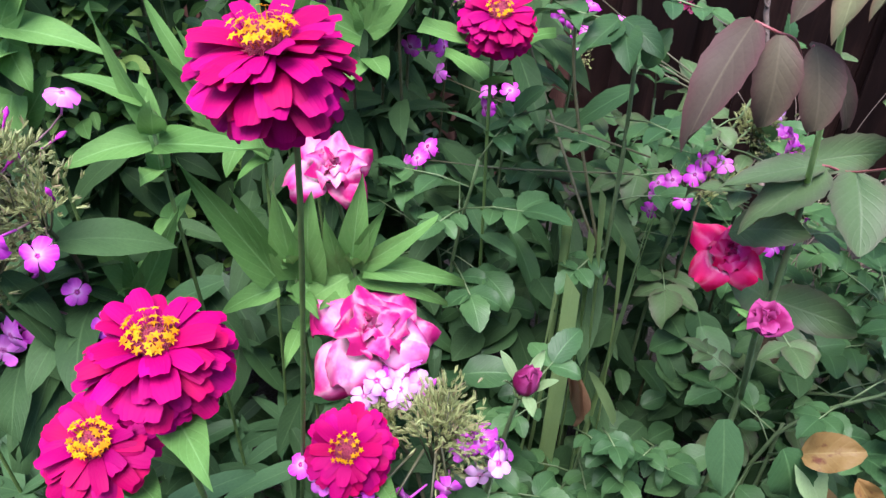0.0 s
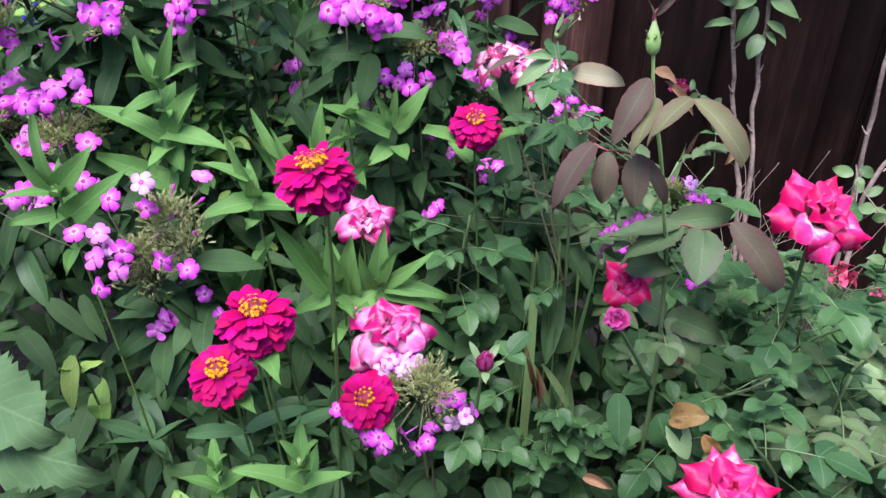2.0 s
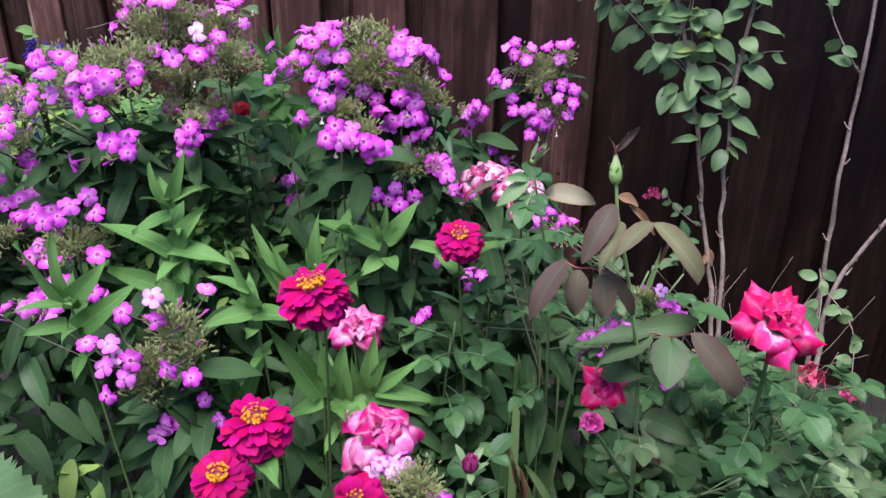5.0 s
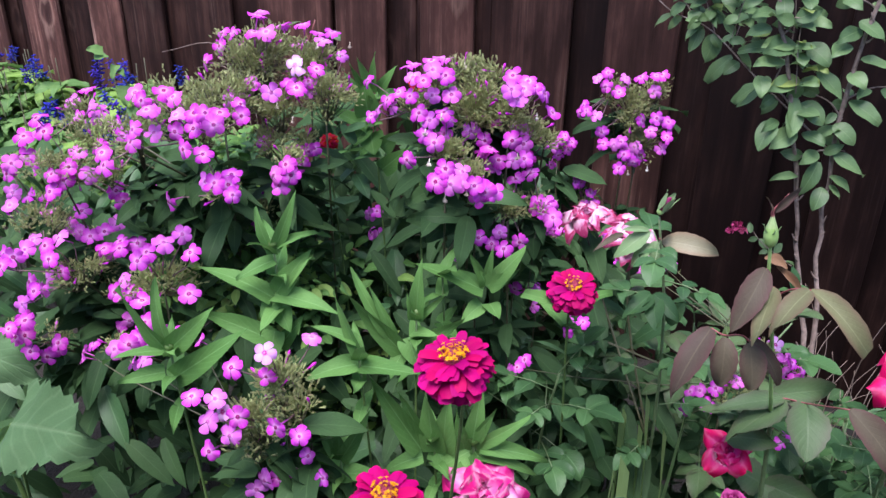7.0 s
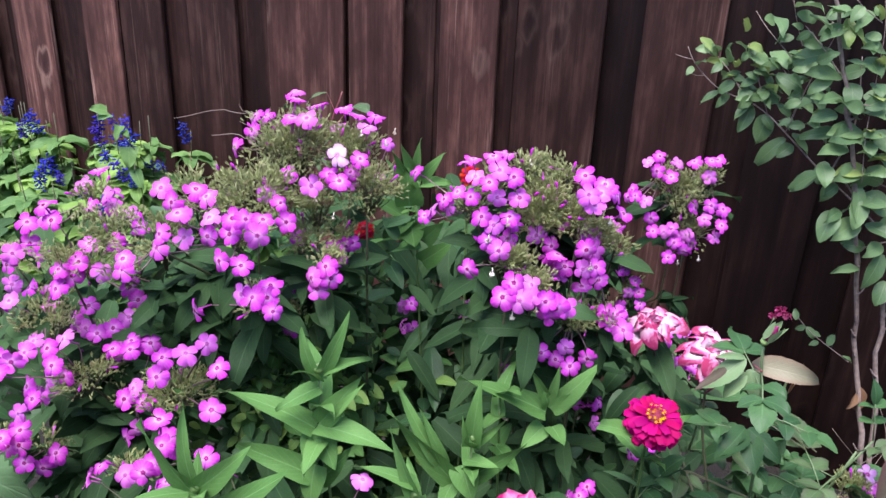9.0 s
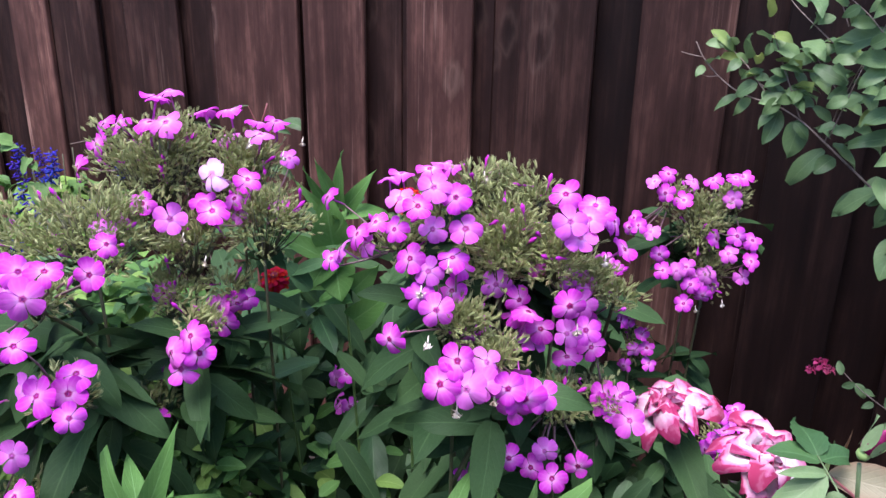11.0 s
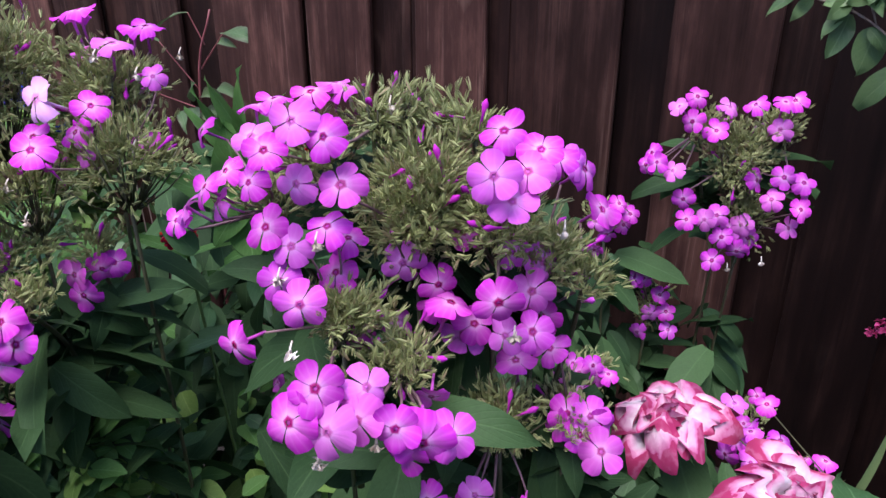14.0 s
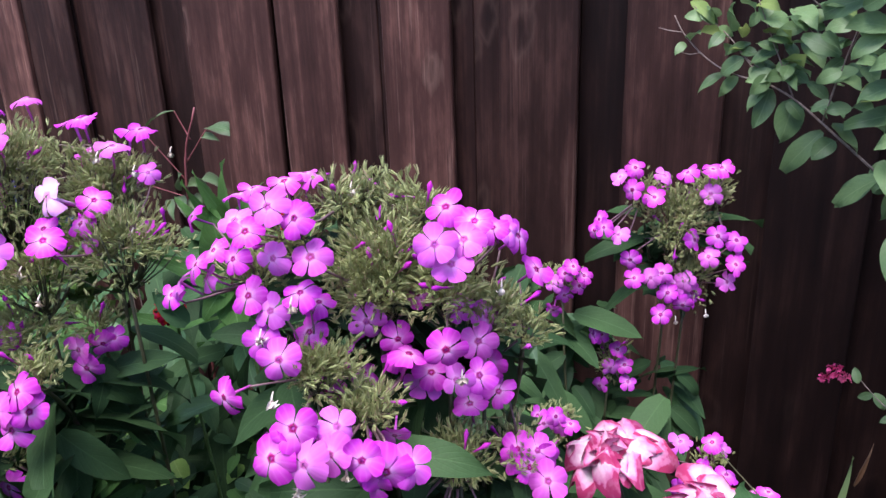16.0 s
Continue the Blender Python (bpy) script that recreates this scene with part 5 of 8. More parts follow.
spray(phlox_low, ((-0.864, 0.796, 0.725), (-0.780, 0.938, 0.715), (-0.826, 0.934, 0.713), (-0.703, 0.910, 0.710), (-0.803, 0.927, 0.709), (-0.727, 0.889, 0.708),
           (-0.759, 0.893, 0.703), (-0.602, 0.721, 0.704), (-0.544, 0.763, 0.698), (-0.814, 0.840, 0.679), (-0.700, 0.836, 0.672), (-0.531, 0.704, 0.660),
           (-0.603, 0.665, 0.658), (-0.602, 0.684, 0.657), (-0.879, 0.839, 0.654), (-0.681, 0.824, 0.654), (-0.855, 0.854, 0.653), (-0.849, 0.827, 0.648),
           (-0.726, 0.850, 0.640), (-0.616, 0.764, 0.640), (-0.866, 0.792, 0.636), (-0.639, 0.681, 0.636), (-0.882, 0.809, 0.592), (-0.717, 0.864, 0.574)), 0.0187)
spray(phlox_low, ((-0.920, 0.812, 0.570), (-0.902, 0.825, 0.549), (-0.923, 0.827, 0.543), (-0.753, 0.883, 0.537), (-0.851, 0.840, 0.529), (-0.897, 0.822, 0.517)), 0.02)
phlox_front = phlox((-0.36, 0.53, GROUND), "short lilac phlox with a faded olive head among zinnias")
head(phlox_front, (-0.308, 0.515, 0.722), 0.036, 0.034, 62)
head(phlox_front, (-0.335, 0.500, 0.670), 0.040, 0.034, 54)
head(phlox_front, (-0.288, 0.510, 0.690), 0.026, 0.026, 26)
head(phlox_front, (-0.355, 0.505, 0.628), 0.028, 0.024, 24)
head(phlox_front, (-0.335, 0.530, 0.590), 0.016, 0.014, 8)
for at, size in (((-0.354, 0.470, 0.770), 0.0150), ((-0.380, 0.470, 0.721), 0.0150), ((-0.351, 0.465, 0.700), 0.0150), ((-0.413, 0.475, 0.718), 0.0150), ((-0.394, 0.470, 0.684), 0.0160),
                 ((-0.365, 0.465, 0.669), 0.0155), ((-0.398, 0.470, 0.636), 0.0150), ((-0.303, 0.465, 0.689), 0.0150), ((-0.275, 0.470, 0.674), 0.0145), ((-0.288, 0.590, 0.746), 0.0150),
                 ((-0.313, 0.475, 0.757), 0.0120)):
    floret(phlox_front, at, size)
floret(phlox_front, (-0.312, 0.475, 0.792), 0.0150, (0.0, -0.4, 0.2), True)
floret(phlox_front, (-0.372, 0.470, 0.702), 0.0130, (0.0, -0.4, 0.2), True)
for at in ((-0.344, 0.510, 0.558), (-0.322, 0.510, 0.566), (-0.359, 0.515, 0.536)):
    floret(phlox_front, at, 0.0165)
for at in ((-0.261, 0.510, 0.573), (-0.283, 0.520, 0.600)):
    floret(phlox_front, at, 0.0120)
bloom(phlox_front, (-0.579, 0.640, 0.657), 3)
bloom(phlox_front, (-0.709, 0.700, 0.614), 2)
bloom(phlox_front, (-0.486, 0.660, 0.680), 1)
bloom(phlox_front, (-0.334, 0.600, 0.742), 0)
phlox_low_front = phlox((0.01, 0.50, GROUND), "low pale lilac phlox with a dry bristly head beside a zinnia")
SPARSE.add(phlox_low_front)
head(phlox_low_front, (0.021, 0.480, 0.493), 0.036, 0.049, 85)
head(phlox_low_front, (-0.027, 0.520, 0.464), 0.025, 0.025, 30)
bloom(phlox_low_front, (-0.036, 0.530, 0.497), 3, 0.50)
bloom(phlox_low_front, (0.003, 0.530, 0.496), 3, 0.30)
bloom(phlox_low_front, (-0.020, 0.550, 0.499), 2, 0.50)
bloom(phlox_low_front, (-0.053, 0.420, 0.454), 3)
bloom(phlox_low_front, (-0.077, 0.430, 0.479), 2)
bloom(phlox_low_front, (-0.027, 0.420, 0.449), 1)
bloom(phlox_low_front, (0.058, 0.470, 0.490), 2)
bloom(phlox_low_front, (0.074, 0.470, 0.462), 3, 0.30)
bloom(phlox_low_front, (0.015, 0.420, 0.441), 2)
bloom(phlox_low_front, (0.033, 0.450, 0.447), 1)
phlox_shade = phlox((0.33, 0.86, GROUND), "purple phlox half hidden among rose leaves")
SPARSE.add(phlox_shade)
head(phlox_shade, (0.388, 0.840, 0.616), 0.024, 0.029, 40)
head(phlox_shade, (0.326, 0.800, 0.569), 0.039, 0.024, 20)
bloom(phlox_shade, (0.435, 0.850, 0.602), 4)
bloom(phlox_shade, (0.462, 0.850, 0.581), 3)
bloom(phlox_shade, (0.408, 0.850, 0.638), 1, 0.50)
bloom(phlox_shade, (0.319, 0.800, 0.594), 2)
bloom(phlox_shade, (0.276, 0.800, 0.544), 3)
bloom(phlox_shade, (0.444, 0.800, 0.492), 2)
bloom(phlox_shade, (0.470, 0.800, 0.526), 1)
bloom(phlox_shade, (0.288, 0.800, 0.567), 1)
bloom(phlox_shade, (0.070, 0.870, 0.637), 3)
bloom(phlox_shade, (0.012, 0.900, 0.645), 1)
bloom(phlox_shade, (-0.012, 0.800, 0.584), 2)
bloom(phlox_shade, (0.368, 0.700, 0.503), 0)
bloom(phlox_shade, (0.190, 0.950, 0.134), 0)
bloom(phlox_shade, (0.202, 1.120, 0.665), 4)
bloom(phlox_shade, (0.213, 1.140, 0.695), 1)
bloom(phlox_shade, (0.149, 1.100, 0.710), 2)
bloom(phlox_shade, (0.254, 1.120, 0.645), 2)
bloom(phlox_shade, (0.188, 1.120, 0.653), 2)

for place in ((0.090, 0.950, 0.800), (0.110, 0.930, 0.780), (0.158, 0.868, 0.800), (0.130, 0.880, 0.790), (0.190, 0.850, 0.800)):
    open_flower(place, 0.050)
for plant, base, way, length, up in WAITING:
    if not crowded(base, way, length):
        leaf(plant, "PHLOX", base, way, length, up)

# ---- zinnias ----


def zinnia(flower, normal, base, label, pairs=6, size=0.085, rows=5, seed=1, petals=None, radius=0.0375, stars=40):
    plant = thing("zinnia_plant", (base[0], base[1], GROUND), label, "zinnia", "zinnias in the bed")
    f = Vector(flower)
    nv = Vector(normal).normalized()
    foot = f - nv * 0.014
    b = Vector((base[0], base[1], GROUND))
    leafy_stem(plant, [b, b.lerp(foot, 0.55) + Vector((0.01, 0.015, 0)), foot - Vector((nv.x * 0.05, nv.y * 0.05, 0.07)), foot], pairs, size, first=0.45, r=0.0018, last=0.76)
    zinnia_flower(plant, f, nv, radius, rows, petals, stars, seed)
    return plant


zinnia((-0.070, 0.355, 0.884), (-0.12, -0.14, 1), (-0.18, 0.62), "tall magenta double zinnia in full bloom on a bare upper stem", 1, 0.08, 6, 3)
zinnia((-0.135, 0.317, 0.735), (0.0, -0.10, 1), (-0.20, 0.52), "magenta double zinnia with a wide ring of yellow florets", 2, 0.07, 5, 4)
zinnia((-0.194, 0.335, 0.634), (-0.05, -0.42, 1), (-0.26, 0.52), "magenta zinnia with fewer petals tucked under its neighbour", 4, 0.08, 3, 5, radius=0.036)
zinnia((-0.054, 0.445, 0.503), (-0.18, -0.75, 1), (-0.02, 0.64), "low magenta zinnia with a small yellow eye", 4, 0.07, 5, 6, radius=0.036, stars=18)
zinnia((0.065, 0.729, 0.777), (0.03, -0.45, 1), (0.07, 0.92), "magenta pompon zinnia with a small yellow eye", 5, 0.085, 6, 7, radius=0.036, stars=18)
zinnia((-0.392, 1.10, 0.862), (0.1, -0.5, 1), (-0.36, 1.13), "dark red zinnia hidden behind phlox", 3, 0.07, 4, 8, RPETAL, 0.017, 6)
zinnia((-0.206, 1.010, 1.000), (0.1, -0.6, 1), (-0.22, 1.04), "small red zinnia behind the phlox head", 3, 0.06, 3, 9, RPETAL, 0.016, 0)


def budding_zinnia(top, base, label, pairs=5, size=0.085, bud=True, seed=0, first=0.5, steep=1.0, crown=()):
    plant = thing("zinnia_plant", (base[0], base[1], GROUND), label, "zinnia", "zinnias in the bed")
    b, t = Vector((base[0], base[1], GROUND)), Vector(top)
    leafy_stem(plant, [b, b.lerp(t, 0.5) + Vector((0.012, 0.0, 0)), t - Vector((0, 0, 0.004))], pairs, size, first=first, r=0.0019, last=0.55 if crown else 0.80)
    star_top(plant, t, size * 0.9, bud, seed, (0, 0, 1), steep, not crown)
    for foot, tip, wide in crown:
        way = Vector(tip) - Vector(foot)
        steep_leaf = way.z > 0.6 * way.length
        up = (rng.uniform(-0.4, 0.4), -1.0, 0.2) if steep_leaf else (rng.uniform(-0.35, 0.35), -0.42, 0.85)
        leaf(plant, "ZINNIA", foot, way, way.length * 1.04, up, wide * 1.25)
    for drop, lift in ((0.016, 1.3), (0.05, 0.5), (0.10, 0.1)) if crown else ():
        for side in (1, -1):
            d = Vector((rng.uniform(-0.7, 0.7), side, lift))
            leaf(plant, "ZINNIA", t - Vector((0, 0, drop)), d, size * rng.uniform(0.6, 0.85))
    return plant


GREEN = "leafy green zinnia with a closed bud"
budding_zinnia((-0.485, 0.57, 0.725), (-0.47, 0.63), GREEN, 4, 0.085, True, 1, crown=
    (((-0.492, 0.570, 0.721), (-0.544, 0.560, 0.809), 0.027), ((-0.487, 0.570, 0.730), (-0.498, 0.560, 0.823), 0.017), ((-0.484, 0.570, 0.722), (-0.417, 0.560, 0.789), 0.028),
     ((-0.494, 0.570, 0.717), (-0.569, 0.540, 0.722), 0.018), ((-0.483, 0.570, 0.675), (-0.380, 0.560, 0.756), 0.030), ((-0.497, 0.570, 0.682), (-0.550, 0.540, 0.683), 0.024)))
budding_zinnia((-0.353, 0.647, 0.855), (-0.34, 0.72), GREEN, 4, 0.09, True, 2, crown=
    (((-0.357, 0.647, 0.846), (-0.375, 0.637, 0.904), 0.014), ((-0.349, 0.647, 0.851), (-0.314, 0.637, 0.930), 0.018), ((-0.346, 0.647, 0.850), (-0.296, 0.637, 0.887), 0.011),
     ((-0.360, 0.647, 0.770), (-0.470, 0.637, 0.833), 0.029), ((-0.353, 0.647, 0.830), (-0.398, 0.617, 0.816), 0.022), ((-0.353, 0.647, 0.779), (-0.307, 0.637, 0.846), 0.027),
     ((-0.344, 0.647, 0.784), (-0.300, 0.637, 0.841), 0.012), ((-0.356, 0.647, 0.775), (-0.258, 0.617, 0.779), 0.027), ((-0.361, 0.647, 0.764), (-0.367, 0.617, 0.738), 0.025),
     ((-0.353, 0.647, 0.765), (-0.330, 0.617, 0.736), 0.028), ((-0.365, 0.647, 0.697), (-0.453, 0.637, 0.743), 0.029), ((-0.357, 0.647, 0.689), (-0.316, 0.637, 0.744), 0.021),
     ((-0.361, 0.647, 0.715), (-0.366, 0.617, 0.663), 0.036)))
budding_zinnia((-0.227, 0.602, 0.721), (-0.22, 0.70), GREEN, 4, 0.085, True, 3, crown=
    (((-0.227, 0.602, 0.714), (-0.256, 0.592, 0.810), 0.017), ((-0.231, 0.602, 0.699), (-0.295, 0.572, 0.697), 0.026), ((-0.224, 0.602, 0.697), (-0.132, 0.572, 0.714), 0.026),
     ((-0.229, 0.602, 0.737), (-0.294, 0.592, 0.769), 0.017)))
budding_zinnia((-0.169, 0.748, 0.704), (-0.20, 0.71), GREEN, 4, 0.08, True, 1.2, crown=
    (((-0.169, 0.748, 0.692), (-0.164, 0.738, 0.793), 0.021), ((-0.167, 0.748, 0.692), (-0.127, 0.738, 0.740), 0.012), ((-0.190, 0.748, 0.628), (-0.283, 0.738, 0.738), 0.032),
     ((-0.187, 0.748, 0.628), (-0.099, 0.738, 0.697), 0.030), ((-0.175, 0.748, 0.668), (-0.130, 0.718, 0.684), 0.021), ((-0.171, 0.748, 0.692), (-0.185, 0.738, 0.739), 0.010),
     ((-0.209, 0.748, 0.655), (-0.271, 0.738, 0.766), 0.019), ((-0.205, 0.748, 0.660), (-0.238, 0.738, 0.742), 0.013), ((-0.181, 0.748, 0.658), (-0.162, 0.718, 0.621), 0.032),
     ((-0.192, 0.748, 0.627), (-0.209, 0.718, 0.601), 0.022)))
budding_zinnia((-0.136, 0.800, 0.757), (-0.126, 0.87), "leafy green zinnia top without a flower", 4, 0.095, False, 4, 0.62, crown=
    (((-0.070, 0.800, 0.723), (-0.187, 0.790, 0.778), 0.030), ((-0.065, 0.800, 0.730), (-0.010, 0.790, 0.800), 0.026), ((-0.070, 0.800, 0.746), (-0.093, 0.790, 0.791), 0.014),
     ((-0.066, 0.800, 0.746), (-0.057, 0.790, 0.800), 0.012), ((-0.063, 0.800, 0.730), (-0.018, 0.790, 0.766), 0.022), ((-0.071, 0.800, 0.699), (-0.101, 0.770, 0.681), 0.026),
     ((-0.059, 0.800, 0.700), (-0.042, 0.770, 0.692), 0.026), ((-0.066, 0.800, 0.733), (-0.075, 0.790, 0.761), 0.019)))
budding_zinnia((-0.066, 0.630, 0.568), (-0.061, 0.69), "leafy green zinnia shoot behind a ruffled rose", 3, 0.085, False, 0.35, 0.5, crown=
    (((-0.068, 0.630, 0.552), (-0.058, 0.615, 0.650), 0.029), ((-0.062, 0.630, 0.552), (0.010, 0.615, 0.617), 0.018), ((-0.055, 0.630, 0.551), (0.041, 0.615, 0.560), 0.023),
     ((-0.059, 0.630, 0.537), (0.029, 0.615, 0.534), 0.018), ((-0.072, 0.630, 0.541), (-0.120, 0.615, 0.515), 0.030), ((-0.063, 0.630, 0.542), (-0.036, 0.615, 0.506), 0.030),
     ((-0.079, 0.630, 0.545), (-0.089, 0.615, 0.617), 0.020), ((-0.062, 0.630, 0.563), (-0.040, 0.615, 0.623), 0.016)))
budding_zinnia((-0.125, 0.630, 0.566), (-0.120, 0.69), "leafy green zinnia shoot without a bud", 3, 0.085, False, 0.35, 0.5, crown=
    (((-0.123, 0.630, 0.535), (-0.136, 0.615, 0.647), 0.034), ((-0.144, 0.630, 0.538), (-0.213, 0.615, 0.666), 0.031), ((-0.148, 0.630, 0.574), (-0.172, 0.615, 0.643), 0.015),
     ((-0.110, 0.630, 0.536), (-0.107, 0.615, 0.632), 0.032), ((-0.141, 0.630, 0.524), (-0.202, 0.615, 0.506), 0.023), ((-0.118, 0.630, 0.535), (-0.095, 0.615, 0.497), 0.027)))
budding_zinnia((-0.250, 0.560, 0.583), (-0.245, 0.62), GREEN, 3, 0.075, True, 0.35, 0.5, crown=
    (((-0.249, 0.560, 0.563), (-0.339, 0.545, 0.593), 0.026), ((-0.251, 0.560, 0.578), (-0.273, 0.545, 0.644), 0.022), ((-0.250, 0.560, 0.563), (-0.203, 0.545, 0.652), 0.023),
     ((-0.247, 0.560, 0.539), (-0.190, 0.545, 0.559), 0.026), ((-0.251, 0.560, 0.568), (-0.245, 0.545, 0.620), 0.019)))
budding_zinnia((-0.110, 0.322, 0.512), (-0.10, 0.36), GREEN, 4, 0.08, True, 0.1)
shoot = budding_zinnia((-0.303, 1.090, 0.951), (-0.27, 1.12), "tall leafy zinnia shoot rising above the phlox", 5, 0.052, False, 0.6, 0.5, 2.6, crown=
    (((-0.302, 1.090, 0.960), (-0.294, 1.065, 1.031), 0.018), ((-0.305, 1.090, 0.968), (-0.323, 1.065, 1.022), 0.017), ((-0.310, 1.090, 0.953), (-0.338, 1.065, 1.010), 0.016),
     ((-0.314, 1.090, 0.949), (-0.346, 1.065, 0.993), 0.012), ((-0.294, 1.090, 0.960), (-0.256, 1.065, 1.010), 0.018), ((-0.291, 1.090, 0.952), (-0.243, 1.065, 0.970), 0.021),
     ((-0.311, 1.090, 0.912), (-0.314, 1.065, 0.979), 0.042), ((-0.315, 1.090, 0.888), (-0.379, 1.065, 0.937), 0.029), ((-0.311, 1.090, 0.888), (-0.285, 1.065, 0.915), 0.012),
     ((-0.308, 1.090, 0.882), (-0.299, 1.065, 0.850), 0.042), ((-0.315, 1.090, 0.895), (-0.336, 1.065, 0.865), 0.030), ((-0.288, 1.090, 0.852), (-0.255, 1.065, 0.892), 0.029),
     ((-0.290, 1.090, 0.840), (-0.346, 1.065, 0.838), 0.016), ((-0.288, 1.090, 0.811), (-0.236, 1.065, 0.860), 0.034)))
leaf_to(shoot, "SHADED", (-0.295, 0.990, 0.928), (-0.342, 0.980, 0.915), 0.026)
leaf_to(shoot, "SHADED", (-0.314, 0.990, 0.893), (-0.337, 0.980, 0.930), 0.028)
budding_zinnia((-0.270, 0.42, 0.375), (-0.26, 0.47), GREEN, 3, 0.07, False, 0.3)
budding_zinnia((-0.17, 0.31, 0.40), (-0.16, 0.36), GREEN, 3, 0.075, False, 1.9)

# ---- roses ----


def rose_bush(base, label):
    return thing("rose_bush", (base[0], base[1], GROUND), label, "rose", "roses in the bed")


rose_tall = rose_bush((0.37, 0.66), "tall rose cane with a pointed green bud and bronze young leaves")
stalk("flower_stalk", rose_tall, [(0.318, 0.575, 0.70), (0.290, 0.545, 0.82), (0.268, 0.532, 0.90), (0.259, 0.527, 0.952)], 0.0026, 0.0019, M_STEM_LIGHT, 7)
cane(rose_tall, [(0.37, 0.66, GROUND), (0.355, 0.62, 0.35), (0.335, 0.595, 0.60), (0.318, 0.575, 0.705)], 0.0040, 0.0027, 4, 0.04, "ROSE_DARK", 0.35, None, 2)
rose_bud(rose_tall, (0.257, 0.526, 0.966), (-0.1, 0, 1), 0.026, "hot", 3, True, "pale green bud with a reddish tip")
stalk("bud_tip", rose_tall, [(0.256, 0.526, 0.982), (0.254, 0.526, 0.992), (0.258, 0.525, 1.000), (0.266, 0.524, 1.014)], 0.0024, 0.0006, M_CANE_RED, 6)
leaf_to(rose_tall, "PURPLE", (0.255, 0.525, 0.988), (0.247, 0.523, 1.008), 0.004)
leaf_to(rose_tall, "PURPLE", (0.256, 0.524, 0.992), (0.276, 0.522, 1.022), 0.009)
leaf_to(rose_tall, PURPLE, (0.259, 0.525, 0.924), (0.223, 0.470, 0.877), 0.034)
leaf_to(rose_tall, PURPLE, (0.206, 0.500, 0.857), (0.158, 0.440, 0.810), 0.032)
leaf_to(rose_tall, PURPLE, (0.220, 0.490, 0.852), (0.218, 0.460, 0.802), 0.028)
leaf_to(rose_tall, PURPLE, (0.250, 0.500, 0.842), (0.257, 0.470, 0.799), 0.030)
leaf_to(rose_tall, PURPLE, (0.255, 0.520, 0.837), (0.306, 0.500, 0.789), 0.020)
leaf_to(rose_tall, PURPLE, (0.362, 0.470, 0.783), (0.417, 0.420, 0.738), 0.033)
leaf_to(rose_tall, OLIVE, (0.270, 0.520, 0.904), (0.243, 0.460, 0.875), 0.024)
leaf_to(rose_tall, OLIVE, (0.301, 0.500, 0.913), (0.255, 0.450, 0.898), 0.025)
leaf_to(rose_tall, OLIVE, (0.306, 0.510, 0.909), (0.358, 0.450, 0.880), 0.022)
leaf_to(rose_tall, "DRY", (0.285, 0.570, 0.905), (0.318, 0.545, 0.880), 0.012)
leaf_to(rose_tall, "DRY", (0.268, 0.565, 0.918), (0.296, 0.560, 0.912), 0.020)
leaf_to(rose_tall, TAN, (0.193, 0.800, 0.828), (0.261, 0.760, 0.839), 0.031)
leaf_to(rose_tall, PURPLE, (0.117, 0.660, 0.897), (0.083, 0.620, 0.896), 0.011)
leaf_to(rose_tall, ROSE_DARK, (0.341, 0.600, 0.702), (0.251, 0.560, 0.712), 0.030)
leaf_to(rose_tall, ROSE_DARK, (0.371, 0.600, 0.696), (0.359, 0.530, 0.667), 0.054)
leaf_to(rose_tall, ROSE_DARK, (0.342, 0.600, 0.700), (0.269, 0.540, 0.685), 0.039)
leaf_to(rose_tall, ROSE_DARK, (0.324, 0.610, 0.697), (0.413, 0.630, 0.706), 0.032)
leaf_to(rose_tall, ROSE_DARK, (0.359, 0.650, 0.517), (0.422, 0.590, 0.533), 0.043)
leaf_to(rose_tall, ROSE_DARK, (0.355, 0.640, 0.524), (0.305, 0.630, 0.561), 0.052)
leaf_to(rose_tall, ROSE_DARK, (0.358, 0.640, 0.519), (0.406, 0.590, 0.480), 0.039)
leaf_to(rose_tall, ROSE_DARK, (0.283, 0.610, 0.625), (0.323, 0.570, 0.659), 0.036)
stalk("leaf_stalk", rose_tall, [(0.280, 0.545, 0.872), (0.266, 0.530, 0.907), (0.259, 0.525, 0.924)], 0.0015, 0.001, M_CANE_RED, 5)
stalk("leaf_stalk", rose_tall, [(0.278, 0.545, 0.878), (0.273, 0.530, 0.894), (0.270, 0.520, 0.904)], 0.0015, 0.001, M_CANE_RED, 5)
stalk("leaf_stalk", rose_tall, [(0.279, 0.545, 0.877), (0.290, 0.520, 0.903), (0.304, 0.505, 0.911)], 0.0015, 0.001, M_CANE_RED, 5)
stalk("leaf_stalk", rose_tall, [(0.291, 0.575, 0.780), (0.252, 0.530, 0.832), (0.220, 0.495, 0.852), (0.206, 0.500, 0.857)], 0.0015, 0.001, M_CANE_RED, 5)
stalk("leaf_stalk", rose_tall, [(0.291, 0.575, 0.784), (0.270, 0.540, 0.820), (0.253, 0.510, 0.839)], 0.0015, 0.001, M_CANE_RED, 5)
stalk("leaf_stalk", rose_tall, [(0.306, 0.600, 0.672), (0.323, 0.600, 0.696), (0.341, 0.600, 0.702), (0.371, 0.600, 0.697), (0.362, 0.470, 0.783)], 0.0015, 0.001, M_CANE_RED, 5)
stalk("leaf_stalk", rose_tall, [(0.328, 0.630, 0.508), (0.345, 0.640, 0.518), (0.358, 0.645, 0.521)], 0.0015, 0.001, M_CANE_RED, 5)
stalk("leaf_stalk", rose_tall, [(0.172, 0.702, 0.874), (0.193, 0.800, 0.828)], 0.0015, 0.001, M_CANE_RED, 5)
